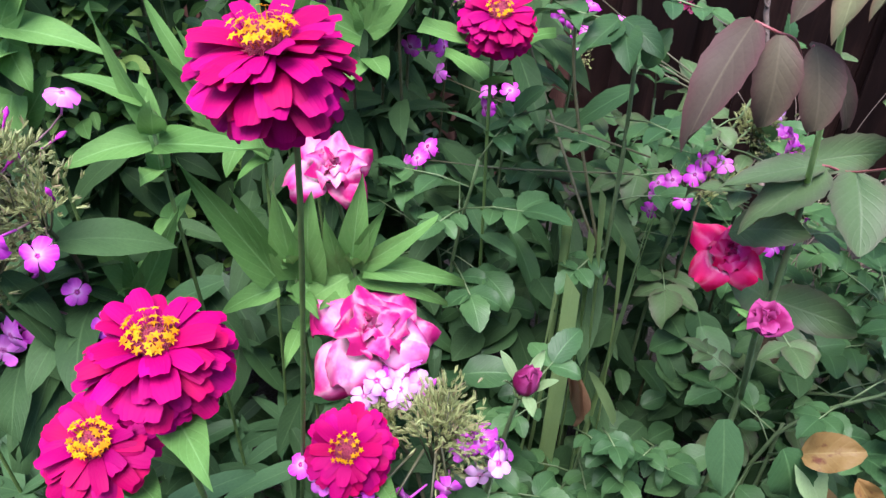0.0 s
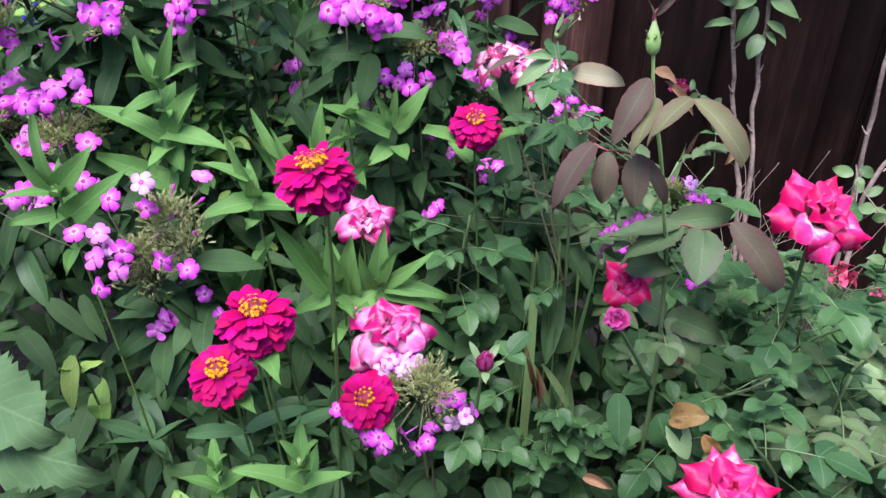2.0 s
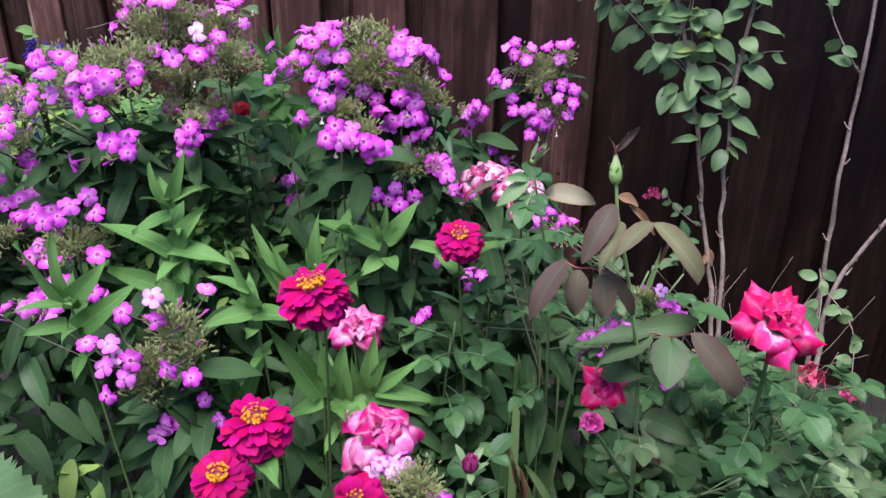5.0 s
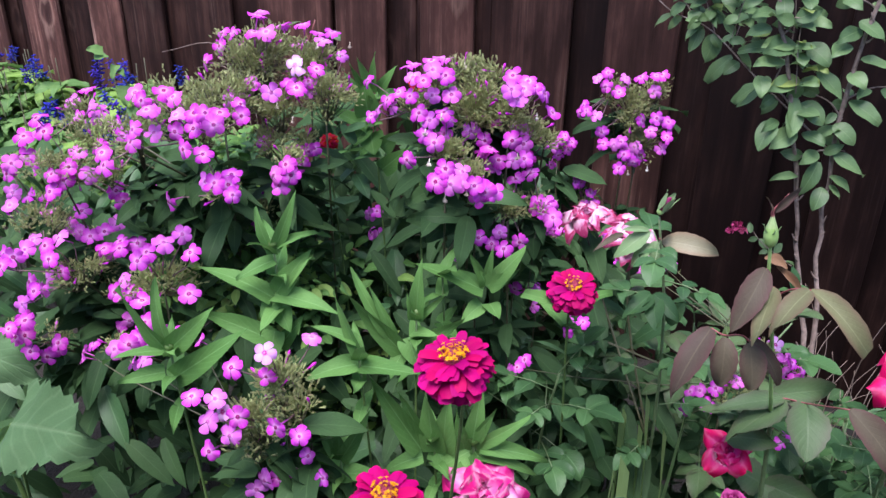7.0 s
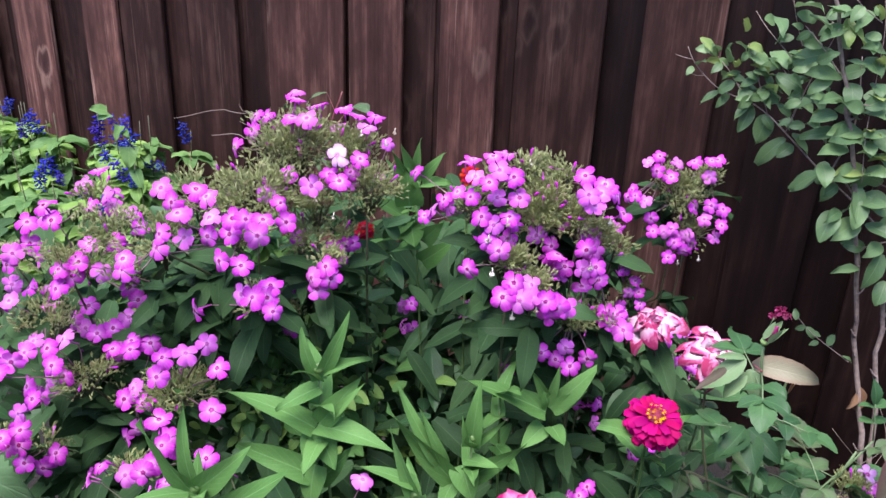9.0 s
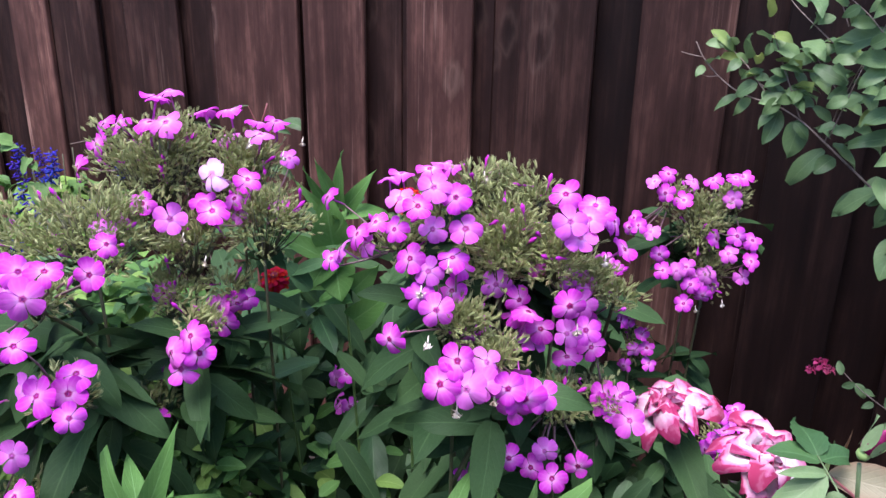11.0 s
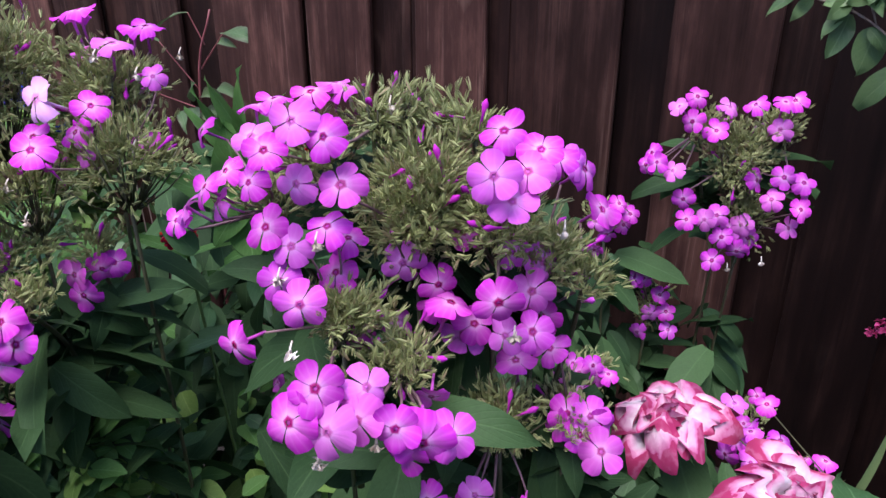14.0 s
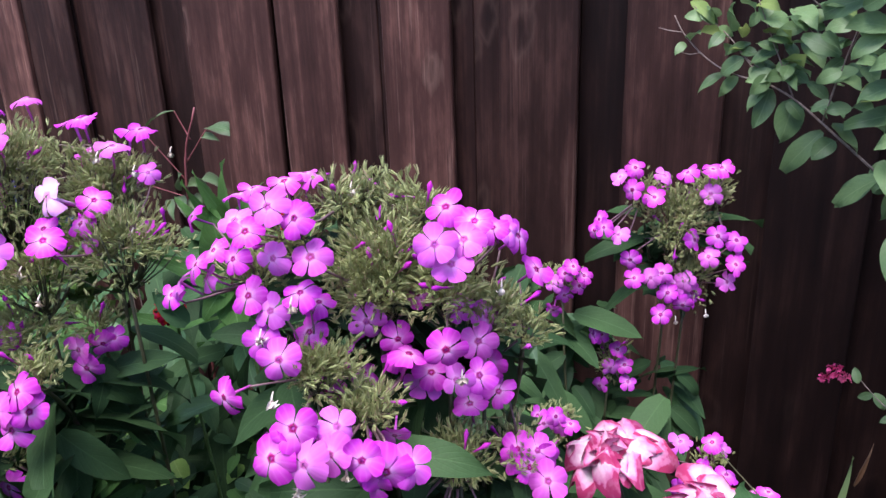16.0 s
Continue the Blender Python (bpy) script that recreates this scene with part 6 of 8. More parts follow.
rose_flower(rose_tall, (0.293, 0.620, 0.589), (-0.25, -0.55, 0.75), 0.044, "hot", 0.75, 4, 3, "half-shaded pink bloom")
rose_flower(rose_tall, (0.248, 0.450, 0.655), (0.0, -0.75, 0.75), 0.034, "bud", 0.62, 5, 2, "half-open dusky pink bud in a tight whorl")
stalk("flower_stalk", rose_tall, [(0.345, 0.60, 0.42), (0.28, 0.50, 0.58), (0.248, 0.446, 0.655)], 0.003, 0.002, M_CANE, 6)

rose_pale = rose_bush((0.21, 0.80), "rose with faded pink and white striped blooms and a red bud")
cane(rose_pale, [(0.21, 0.80, GROUND), (0.22, 0.78, 0.4), (0.200, 0.73, 0.72), (0.167, 0.702, 0.905)], 0.0034, 0.0016, 9, 0.040, "ROSE_LEAF", 0.38, None, 4)
rose_bud(rose_pale, (0.170, 0.699, 0.921), (0.5, -0.1, 1), 0.0185, "hot", 6, False, "small red bud in long green sepals", True)
rose_flower(rose_pale, (0.092, 0.962, 0.780), (-0.34, -0.16, 0.95), 0.050, "pale", 0.62, 8, 4, "wilting pink and white striped bloom")
rose_flower(rose_pale, (0.158, 0.868, 0.795), (0.35, -0.35, 0.85), 0.047, "pale", 0.80, 9, 4, "pink and white striped bloom")
stalk("flower_stalk", rose_pale, [(0.22, 0.79, 0.45), (0.17, 0.86, 0.65), (0.158, 0.870, 0.78)], 0.0022, 0.0018, M_STEM_DARK, 6)
stalk("flower_stalk", rose_pale, [(0.22, 0.80, 0.45), (0.13, 0.95, 0.65), (0.096, 0.967, 0.757)], 0.0022, 0.0018, M_STEM_DARK, 6)
leaf_to(rose_pale, ROSE_LEAF, (0.174, 0.720, 0.780), (0.140, 0.676, 0.770), 0.027)
leaf_to(rose_pale, ROSE_LEAF, (0.178, 0.720, 0.780), (0.206, 0.676, 0.770), 0.026)
leaf_to(rose_pale, ROSE_LEAF, (0.178, 0.720, 0.775), (0.176, 0.664, 0.763), 0.032)
leaf_to(rose_pale, ROSE_LEAF, (0.201, 0.700, 0.743), (0.214, 0.700, 0.780), 0.025)
leaf_to(rose_pale, ROSE_LIGHT, (0.163, 0.740, 0.869), (0.117, 0.720, 0.834), 0.025)
leaf_to(rose_pale, ROSE_LIGHT, (0.166, 0.740, 0.849), (0.142, 0.720, 0.823), 0.020)
leaf_to(rose_pale, ROSE_LIGHT, (0.170, 0.740, 0.853), (0.182, 0.720, 0.824), 0.022)
leaf_to(rose_pale, ROSE_LIGHT, (0.163, 0.740, 0.869), (0.127, 0.730, 0.875), 0.010)

rose_pink = rose_bush((0.0, 0.66), "rose with a ruffled pink and white bloom close to zinnias")
rose_flower(rose_pink, (-0.047, 0.585, 0.502), (0.05, -0.36, 0.9), 0.064, "two", 0.98, 12, 4, "ruffled pink bloom, white at the heart")
rose_flower(rose_pink, (-0.094, 0.690, 0.622), (0.25, -0.45, 0.8), 0.050, "two", 0.85, 14, 3, "striped red and white bloom behind leaves")
stalk("flower_stalk", rose_pink, [(0.0, 0.66, GROUND), (-0.02, 0.64, 0.3), (-0.048, 0.590, 0.49)], 0.004, 0.0025, M_CANE, 6)
stalk("flower_stalk", rose_pink, [(0.0, 0.67, GROUND), (-0.05, 0.74, 0.35), (-0.093, 0.697, 0.605)], 0.004, 0.0025, M_CANE, 6)
rose_bud(rose_pink, (0.097, 0.512, 0.518), (0.1, -0.25, 0.9), 0.031, "hot", 7, False, "half-open pink bud")
cane(rose_pink, [(0.03, 0.64, GROUND), (0.08, 0.56, 0.3), (0.094, 0.515, 0.505)], 0.004, 0.002, 4, 0.04, "ROSE_LEAF", 0.45, None, 6)

rose_red = rose_bush((0.56, 0.80), "rose with a wide hot pink bloom against the fence")
rose_flower(rose_red, (0.528, 0.645, 0.700), (0.22, -0.48, 0.85), 0.059, "hot", 0.98, 15, 4, "wide hot pink bloom with pointed petals")
cane(rose_red, [(0.56, 0.80, GROUND), (0.57, 0.76, 0.3), (0.545, 0.69, 0.55), (0.529, 0.652, 0.685)], 0.005, 0.0028, 7, 0.05, "ROSE_LEAF", 0.45, None, 8)

rose_near = rose_bush((0.40, 0.34), "low rose with a hot pink white-hearted bloom")
rose_flower(rose_near, (0.355, 0.262, 0.590), (0.0, -0.35, 0.9), 0.044, "hot", 1.05, 17, 4, "hot pink bloom with a white heart")
cane(rose_near, [(0.40, 0.34, GROUND), (0.39, 0.31, 0.3), (0.356, 0.266, 0.585)], 0.0045, 0.0028, 4, 0.038, "ROSE_LEAF", 0.4, None, 9)

# canes that carry leaves alone
for k in range(30):
    rnd = random.Random(100 + k)
    x, y = 0.02 + 0.145 * (k % 6) + rnd.uniform(-0.05, 0.05), 0.50 + 0.13 * (k // 6) + rnd.uniform(-0.05, 0.05)
    if (y < 0.62 and x < 0.09) or (abs(x - 0.21) < 0.10 and y < 0.90):
        continue
    h = 0.36 + 0.20 * rnd.random() - 0.18 * max(0, x - 0.45) + 0.12 * (y > 0.75) * (x < 0.5)
    bush = rose_bush((x, y), "green rose shoot without flowers, dense with leaflets")
    cane(bush, [(x, y, GROUND), (x + rnd.uniform(-0.04, 0.04), y + rnd.uniform(-0.04, 0.04), h * 0.6), (x + rnd.uniform(-0.08, 0.08), y - rnd.uniform(0.0, 0.08), h)],
         0.0032, 0.0018, 7, 0.048, "ROSE_DARK" if k % 5 == 0 else "ROSE_LIGHT" if k % 6 == 5 and k // 6 < 3 else "ROSE_LEAF", 0.48, None, 20 + k, True)

dying = thing("dying_rose_shoot", (0.43, 0.66, GROUND), "rose shoot with yellow and brown dying leaves", "rose")
cane(dying, [(0.43, 0.66, GROUND), (0.42, 0.63, 0.2), (0.415, 0.62, 0.36)], 0.003, 0.002, 3, 0.035, "ROSE_LEAF", 0.4, None, 60)
leaf_to(dying, "DYING", (0.346, 0.475, 0.480), (0.378, 0.452, 0.512), 0.038)
leaf_to(dying, "DYING", (0.384, 0.450, 0.478), (0.404, 0.435, 0.455), 0.024)
leaf_to(dying, "DRY", (0.241, 0.450, 0.381), (0.274, 0.430, 0.390), 0.020)
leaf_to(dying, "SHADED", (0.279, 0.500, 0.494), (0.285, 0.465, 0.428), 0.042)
leaf_to(dying, "ROSE_LEAF", (0.330, 0.480, 0.480), (0.352, 0.460, 0.428), 0.044)
leaf_to(dying, "ROSE_LIGHT", (0.345, 0.480, 0.470), (0.378, 0.455, 0.428), 0.036)
stalk("leaf_stalk", dying, [(0.400, 0.600, 0.330), (0.370, 0.520, 0.430), (0.345, 0.478, 0.476)], 0.0016, 0.001, M_CANE, 5)
leaf_to(dying, "DYING", (0.435, 0.56, 0.335), (0.450, 0.52, 0.300), 0.035)
leaf_to(dying, "DRY", (0.36, 0.66, 0.47), (0.40, 0.64, 0.43), 0.03)

# ---- strap leaves, broad leaves ----
iris_cover = rose_bush((0.20, 0.68), "low green rose shoot standing before strap leaves")
cane(iris_cover, [(0.20, 0.68, GROUND), (0.20, 0.66, 0.1), (0.20, 0.64, 0.30)], 0.003, 0.002, 5, 0.036, "ROSE_LEAF", 0.5, None, 77)
iris = thing("iris_clump", (0.17, 0.78, GROUND), "clump of upright green strap leaves among roses", "iris")
for k, (x, y, z) in enumerate(((0.223, 0.650, 0.575), (0.195, 0.655, 0.545), (0.176, 0.650, 0.500), (0.158, 0.660, 0.470), (0.238, 0.670, 0.542), (0.256, 0.665, 0.505), (0.208, 0.690, 0.520), (0.246, 0.690, 0.560), (0.183, 0.690, 0.540))):
    rnd = random.Random(k)
    tip = Vector((x, y, z))
    b = Vector((x - 0.045 + rnd.uniform(-0.03, 0.02), y + 0.04, GROUND))
    leaf(iris, "IRIS", b, tip - b, (tip - b).length, (rnd.uniform(-0.35, 0.35), -1, 0.2), rnd.uniform(0.008, 0.013))
leaf_to(iris, "DRY", (0.158, 0.635, 0.452), (0.180, 0.620, 0.360), 0.013)
leaf_to(iris, "DRY", (0.172, 0.630, 0.42), (0.188, 0.610, 0.345), 0.010)
leaf_to(iris, "IRIS", (0.200, 0.640, 0.330), (0.164, 0.610, 0.455), 0.012)
leaf_to(iris, "IRIS", (0.232, 0.640, 0.330), (0.188, 0.605, 0.440), 0.013)
for k in range(14):
    rnd = random.Random(930 + k)
    p = Vector((rnd.uniform(0.13, 0.28), rnd.uniform(0.60, 0.66), rnd.uniform(0.24, 0.36)))
    compound_leaf(iris_cover, p, (rnd.uniform(-0.8, 0.8), -0.6, rnd.uniform(0.0, 0.5)), 0.034, "ROSE_LEAF", 5, rnd)

strap = thing("strap_leaved_plant", (0.472, 1.62, GROUND), "single green strap leaf with a dry brown tip", "plant")
stalk("stem", strap, [(0.472, 1.62, GROUND), (0.492, 1.61, 0.0), (0.532, 1.600, 0.173)], 0.004, 0.0035, M_STEM, 5)
leaf_to(strap, "IRIS", (0.528, 1.600, 0.165), (0.574, 1.594, 0.350), 0.020)
leaf_to(strap, "DRY", (0.569, 1.590, 0.318), (0.586, 1.585, 0.398), 0.012)

coarse = thing("coarse_leaved_plant", (-0.93, 0.78, GROUND), "young plant with broad coarse toothed pale green leaves", "plant")
leafy_stem(coarse, [(-0.93, 0.78, GROUND), (-0.93, 0.76, 0.2), (-0.95, 0.72, 0.46)], 2, 0.06, "LIME", 0.004, first=0.8)
for foot, tip, wide in (((-0.960, 0.730, 0.590), (-0.803, 0.695, 0.570), 0.095), ((-0.800, 0.620, 0.520), (-0.644, 0.567, 0.560), 0.150),
                        ((-0.655, 0.480, 0.425), (-0.505, 0.429, 0.418), 0.140), ((-0.620, 0.460, 0.336), (-0.447, 0.400, 0.377), 0.110)):
    leaf_to(coarse, "BIG", foot, tip, wide)
    root = (-0.93, 0.765, 0.12)
    stalk("leaf_stalk", coarse, [root, Vector(root).lerp(Vector(foot), 0.55) + Vector((0, 0, 0.03)), foot], 0.0032, 0.0022, M_STEM, 6)
yellowing = thing("yellowing_shoot", (-0.57, 0.65, GROUND), "weak shoot with a yellowing hanging leaf", "plant")
leafy_stem(yellowing, [(-0.57, 0.65, GROUND), (-0.57, 0.64, 0.2), (-0.575, 0.62, 0.38)], 3, 0.05, "LIME", 0.002)
leaf_to(yellowing, "YELLOW", (-0.576, 0.62, 0.380), (-0.586, 0.572, 0.290), 0.050)

seedling = thing("lime_seedling", (-0.33, 0.44, GROUND), "small bright lime green seedling low in the bed", "plant")
leafy_stem(seedling, [(-0.33, 0.44, GROUND), (-0.33, 0.43, 0.1), (-0.33, 0.42, 0.31)], 4, 0.045, "LIME", 0.002, first=0.7)

# ---- crape myrtle ----
crape = thing("crape_myrtle", (0.68, 1.22, GROUND), "slim crape myrtle with bare grey stems and round green leaves", "shrub")


def twig(points, leaves, size, seed, r=0.0022, mat=None, name="twig"):
    rnd = random.Random(seed)
    _, line = stalk(name, crape, points, r, r * 0.5, mat or M_BARK, 5)
    for k in range(leaves):
        f = 0.12 + 0.86 * (k + 0.5) / leaves
        p = line[int(f * (len(line) - 1))]
        a = k * 2.6 + seed
        leaf(crape, "CRAPE", p + Vector((rnd.uniform(-1, 1), rnd.uniform(-1, 1), rnd.uniform(-1, 1))) * 0.008,
             (math.cos(a), math.sin(a) * 0.5 - 0.1, rnd.uniform(-0.7, 0.6)), size * rnd.uniform(0.7, 1.2), (rnd.uniform(-0.4, 0.4), -1, rnd.uniform(0.3, 1.0)))


STEMS = [[(0.69, 1.22, GROUND), (0.655, 1.35, 0.30), (0.61, 1.40, 0.53), (0.565, 1.405, 0.75), (0.486, 1.385, 1.012), (0.428, 1.390, 1.197), (0.368, 1.390, 1.374)],
         [(0.70, 1.21, GROUND), (0.675, 1.36, 0.33), (0.645, 1.40, 0.60), (0.632, 1.40, 0.92), (0.66, 1.38, 1.22), (0.68, 1.37, 1.42)],
         [(0.86, 1.18, GROUND), (0.893, 1.33, 0.33), (0.88, 1.35, 0.62), (0.87, 1.35, 0.93), (0.84, 1.33, 1.3)],
         [(0.88, 1.20, 0.05), (0.925, 1.35, 0.375), (0.99, 1.36, 0.53), (1.12, 1.40, 0.8), (1.2, 1.42, 1.1)]]
for k, s in enumerate(STEMS):
    stalk("trunk", crape, s, 0.0060, 0.0030, M_BARK, 8, 0.004, random.Random(k), knobs=0.35)
for k in range(9):
    rnd = random.Random(300 + k)
    s = STEMS[0] if k % 2 else STEMS[1]
    f = rnd.uniform(0.50, 1.0)
    i = f * (len(s) - 1)
    p = Vector(s[int(i)]).lerp(Vector(s[min(int(i) + 1, len(s) - 1)]), i - int(i))
    a = rnd.uniform(0, 6.28)
    d = Vector((math.cos(a), math.sin(a) * 0.7 + 0.1, rnd.uniform(0.1, 0.8))) * rnd.uniform(0.03, 0.10)
    twig([p, p + d * 0.5 + Vector((0, 0, 0.01)), p + d], 3, 0.046, k)
leaf_to(crape, CRAPE, (0.301, 1.672, 1.031), (0.259, 1.660, 1.009), 0.021)
leaf_to(crape, CRAPE, (0.320, 1.657, 1.028), (0.291, 1.636, 1.005), 0.018)
leaf_to(crape, CRAPE, (0.252, 1.707, 1.080), (0.252, 1.660, 1.104), 0.021)
leaf_to(crape, CRAPE, (0.305, 1.664, 1.098), (0.298, 1.620, 1.139), 0.033)
leaf_to(crape, CRAPE, (0.332, 1.643, 1.080), (0.294, 1.629, 1.070), 0.015)
leaf_to(crape, CRAPE, (0.365, 1.614, 1.074), (0.325, 1.603, 1.057), 0.026)
leaf_to(crape, CRAPE, (0.344, 1.630, 1.119), (0.360, 1.565, 1.121), 0.032)
leaf_to(crape, CRAPE, (0.378, 1.602, 1.081), (0.383, 1.546, 1.092), 0.015)
leaf_to(crape, CRAPE, (0.373, 1.610, 1.051), (0.390, 1.541, 1.071), 0.017)
leaf_to(crape, CRAPE, (0.376, 1.608, 1.034), (0.380, 1.555, 1.033), 0.017)
leaf_to(crape, CRAPE, (0.387, 1.598, 1.046), (0.394, 1.539, 1.049), 0.013)
leaf_to(crape, CRAPE, (0.397, 1.583, 1.089), (0.403, 1.527, 1.066), 0.029)
leaf_to(crape, CRAPE, (0.417, 1.564, 1.078), (0.422, 1.502, 1.107), 0.036)
leaf_to(crape, CRAPE, (0.432, 1.555, 1.032), (0.442, 1.488, 1.047), 0.020)
leaf_to(crape, CRAPE, (0.409, 1.570, 1.095), (0.379, 1.546, 1.126), 0.020)
leaf_to(crape, CRAPE, (0.448, 1.525, 1.121), (0.406, 1.518, 1.113), 0.027)
leaf_to(crape, CRAPE, (0.446, 1.528, 1.115), (0.453, 1.460, 1.125), 0.015)
leaf_to(crape, CRAPE, (0.446, 1.534, 1.073), (0.459, 1.460, 1.086), 0.027)
leaf_to(crape, CRAPE, (0.392, 1.598, 0.999), (0.374, 1.570, 0.943), 0.048)
leaf_to(crape, CRAPE, (0.363, 1.622, 1.013), (0.342, 1.597, 0.960), 0.031)
leaf_to(crape, CRAPE, (0.355, 1.630, 1.012), (0.328, 1.606, 0.989), 0.022)
leaf_to(crape, CRAPE, (0.429, 1.567, 0.957), (0.379, 1.570, 0.899), 0.032)
leaf_to(crape, CRAPE, (0.443, 1.555, 0.946), (0.410, 1.538, 0.927), 0.028)
leaf_to(crape, CRAPE, (0.412, 1.579, 0.991), (0.413, 1.526, 1.002), 0.009)
leaf_to(crape, CRAPE, (0.433, 1.560, 0.986), (0.437, 1.500, 1.005), 0.016)
leaf_to(crape, CRAPE, (0.440, 1.555, 0.972), (0.453, 1.491, 0.950), 0.025)
leaf_to(crape, CRAPE, (0.451, 1.543, 0.972), (0.473, 1.460, 0.990), 0.020)
leaf_to(crape, CRAPE, (0.490, 1.513, 0.901), (0.438, 1.520, 0.855), 0.036)
leaf_to(crape, CRAPE, (0.497, 1.500, 0.929), (0.477, 1.473, 0.895), 0.032)
leaf_to(crape, CRAPE, (0.280, 1.683, 1.117), (0.275, 1.640, 1.143), 0.027)
leaf_to(crape, CRAPE, (0.315, 1.652, 1.139), (0.324, 1.597, 1.138), 0.021)
leaf_to(crape, CRAPE, (0.454, 1.537, 0.996), (0.456, 1.476, 1.018), 0.020)
leaf_to(crape, CRAPE, (0.462, 1.519, 1.058), (0.455, 1.473, 1.045), 0.023)
leaf_to(crape, CRAPE, (0.377, 1.598, 1.132), (0.391, 1.533, 1.124), 0.029)
leaf_to(crape, CRAPE, (0.425, 1.549, 1.130), (0.393, 1.527, 1.147), 0.024)
leaf_to(crape, CRAPE_YOUNG, (0.320, 1.652, 1.088), (0.314, 1.609, 1.113), 0.017)
leaf_to(crape, CRAPE_YOUNG, (0.307, 1.663, 1.090), (0.263, 1.652, 1.104), 0.013)
leaf_to(crape, CRAPE_YOUNG, (0.348, 1.628, 1.096), (0.367, 1.561, 1.099), 0.030)
leaf_to(crape, CRAPE_YOUNG, (0.407, 1.567, 1.135), (0.424, 1.492, 1.146), 0.020)
leaf_to(crape, CRAPE_YOUNG, (0.481, 1.500, 1.033), (0.448, 1.485, 1.019), 0.035)
leaf_to(crape, CRAPE_YOUNG, (0.249, 1.705, 1.141), (0.273, 1.643, 1.122), 0.018)
leaf_to(crape, CRAPE_YOUNG, (0.373, 1.610, 1.051), (0.386, 1.546, 1.067), 0.013)
leaf_to(crape, CRAPE_YOUNG, (0.329, 1.646, 1.071), (0.300, 1.623, 1.076), 0.013)
leaf_to(crape, CRAPE_YOUNG, (0.333, 1.637, 1.136), (0.346, 1.576, 1.146), 0.021)
twig([(0.482, 1.491, 0.915), (0.421, 1.547, 0.973), (0.386, 1.578, 1.004), (0.350, 1.608, 1.024), (0.318, 1.635, 1.031), (0.291, 1.657, 1.042), (0.262, 1.678, 1.065), (0.238, 1.695, 1.093), (0.224, 1.704, 1.120)], 3, 0.036, 420, 0.0019)
BRANCH_END = (0.482, 1.491, 0.915)
leaf_to(crape, CRAPE, (0.622, 1.395, 1.068), (0.664, 1.360, 1.041), 0.044)
leaf_to(crape, CRAPE, (0.641, 1.395, 0.995), (0.699, 1.360, 0.984), 0.036)
leaf_to(crape, CRAPE, (0.623, 1.395, 0.963), (0.651, 1.360, 0.953), 0.039)
leaf_to(crape, CRAPE, (0.637, 1.395, 0.906), (0.697, 1.360, 0.879), 0.037)
leaf_to(crape, CRAPE, (0.618, 1.395, 0.856), (0.659, 1.360, 0.833), 0.040)
leaf_to(crape, CRAPE, (0.631, 1.395, 0.794), (0.689, 1.360, 0.761), 0.038)
leaf_to(crape, CRAPE, (0.635, 1.395, 0.742), (0.672, 1.360, 0.728), 0.028)
leaf_to(crape, CRAPE, (0.626, 1.395, 0.715), (0.608, 1.360, 0.678), 0.039)
leaf_to(crape, CRAPE, (0.605, 1.395, 0.773), (0.575, 1.360, 0.709), 0.034)
leaf_to(crape, CRAPE, (0.601, 1.395, 0.792), (0.558, 1.360, 0.786), 0.030)
leaf_to(crape, CRAPE, (0.639, 1.395, 0.722), (0.652, 1.360, 0.707), 0.019)
leaf_to(crape, CRAPE, (0.526, 1.395, 0.913), (0.532, 1.360, 0.841), 0.033)
leaf_to(crape, CRAPE, (0.545, 1.395, 0.840), (0.491, 1.360, 0.815), 0.043)
leaf_to(crape, CRAPE, (0.540, 1.395, 0.896), (0.590, 1.360, 0.876), 0.051)
leaf_to(crape, CRAPE, (0.512, 1.395, 1.017), (0.441, 1.360, 1.028), 0.041)
leaf_to(crape, CRAPE, (0.506, 1.395, 1.053), (0.445, 1.360, 1.087), 0.038)
leaf_to(crape, CRAPE, (0.569, 1.395, 0.738), (0.509, 1.360, 0.747), 0.019)
leaf_to(crape, CRAPE, (0.515, 1.395, 1.064), (0.556, 1.360, 1.069), 0.028)
leaf_to(crape, CRAPE, (0.529, 1.395, 1.019), (0.573, 1.360, 0.993), 0.044)
leaf_to(crape, CRAPE, (0.562, 1.395, 0.965), (0.614, 1.360, 0.925), 0.034)
leaf_to(crape, CRAPE, (0.558, 1.395, 0.834), (0.596, 1.360, 0.830), 0.032)
leaf_to(crape, CRAPE, (0.613, 1.395, 1.022), (0.572, 1.360, 1.010), 0.036)
leaf_to(crape, CRAPE, (0.629, 1.395, 1.051), (0.579, 1.360, 1.038), 0.033)
leaf_to(crape, CRAPE_YOUNG, (0.530, 1.395, 0.949), (0.470, 1.360, 0.943), 0.039)
leaf_to(crape, CRAPE_YOUNG, (0.536, 1.395, 0.950), (0.558, 1.360, 0.951), 0.026)
leaf_to(crape, CRAPE_YOUNG, (0.548, 1.395, 0.976), (0.570, 1.360, 0.976), 0.017)
leaf_to(crape, CRAPE_YOUNG, (0.522, 1.395, 0.996), (0.525, 1.360, 1.025), 0.026)
leaf_to(crape, CRAPE, (0.454, 1.390, 1.051), (0.405, 1.372, 1.042), 0.037)
leaf_to(crape, CRAPE, (0.505, 1.390, 1.013), (0.444, 1.350, 1.019), 0.043)
leaf_to(crape, CRAPE, (0.425, 1.390, 1.161), (0.365, 1.425, 1.142), 0.038)
leaf_to(crape, CRAPE, (0.448, 1.390, 1.116), (0.385, 1.373, 1.133), 0.026)
leaf_to(crape, CRAPE, (0.467, 1.390, 1.109), (0.467, 1.350, 1.073), 0.036)
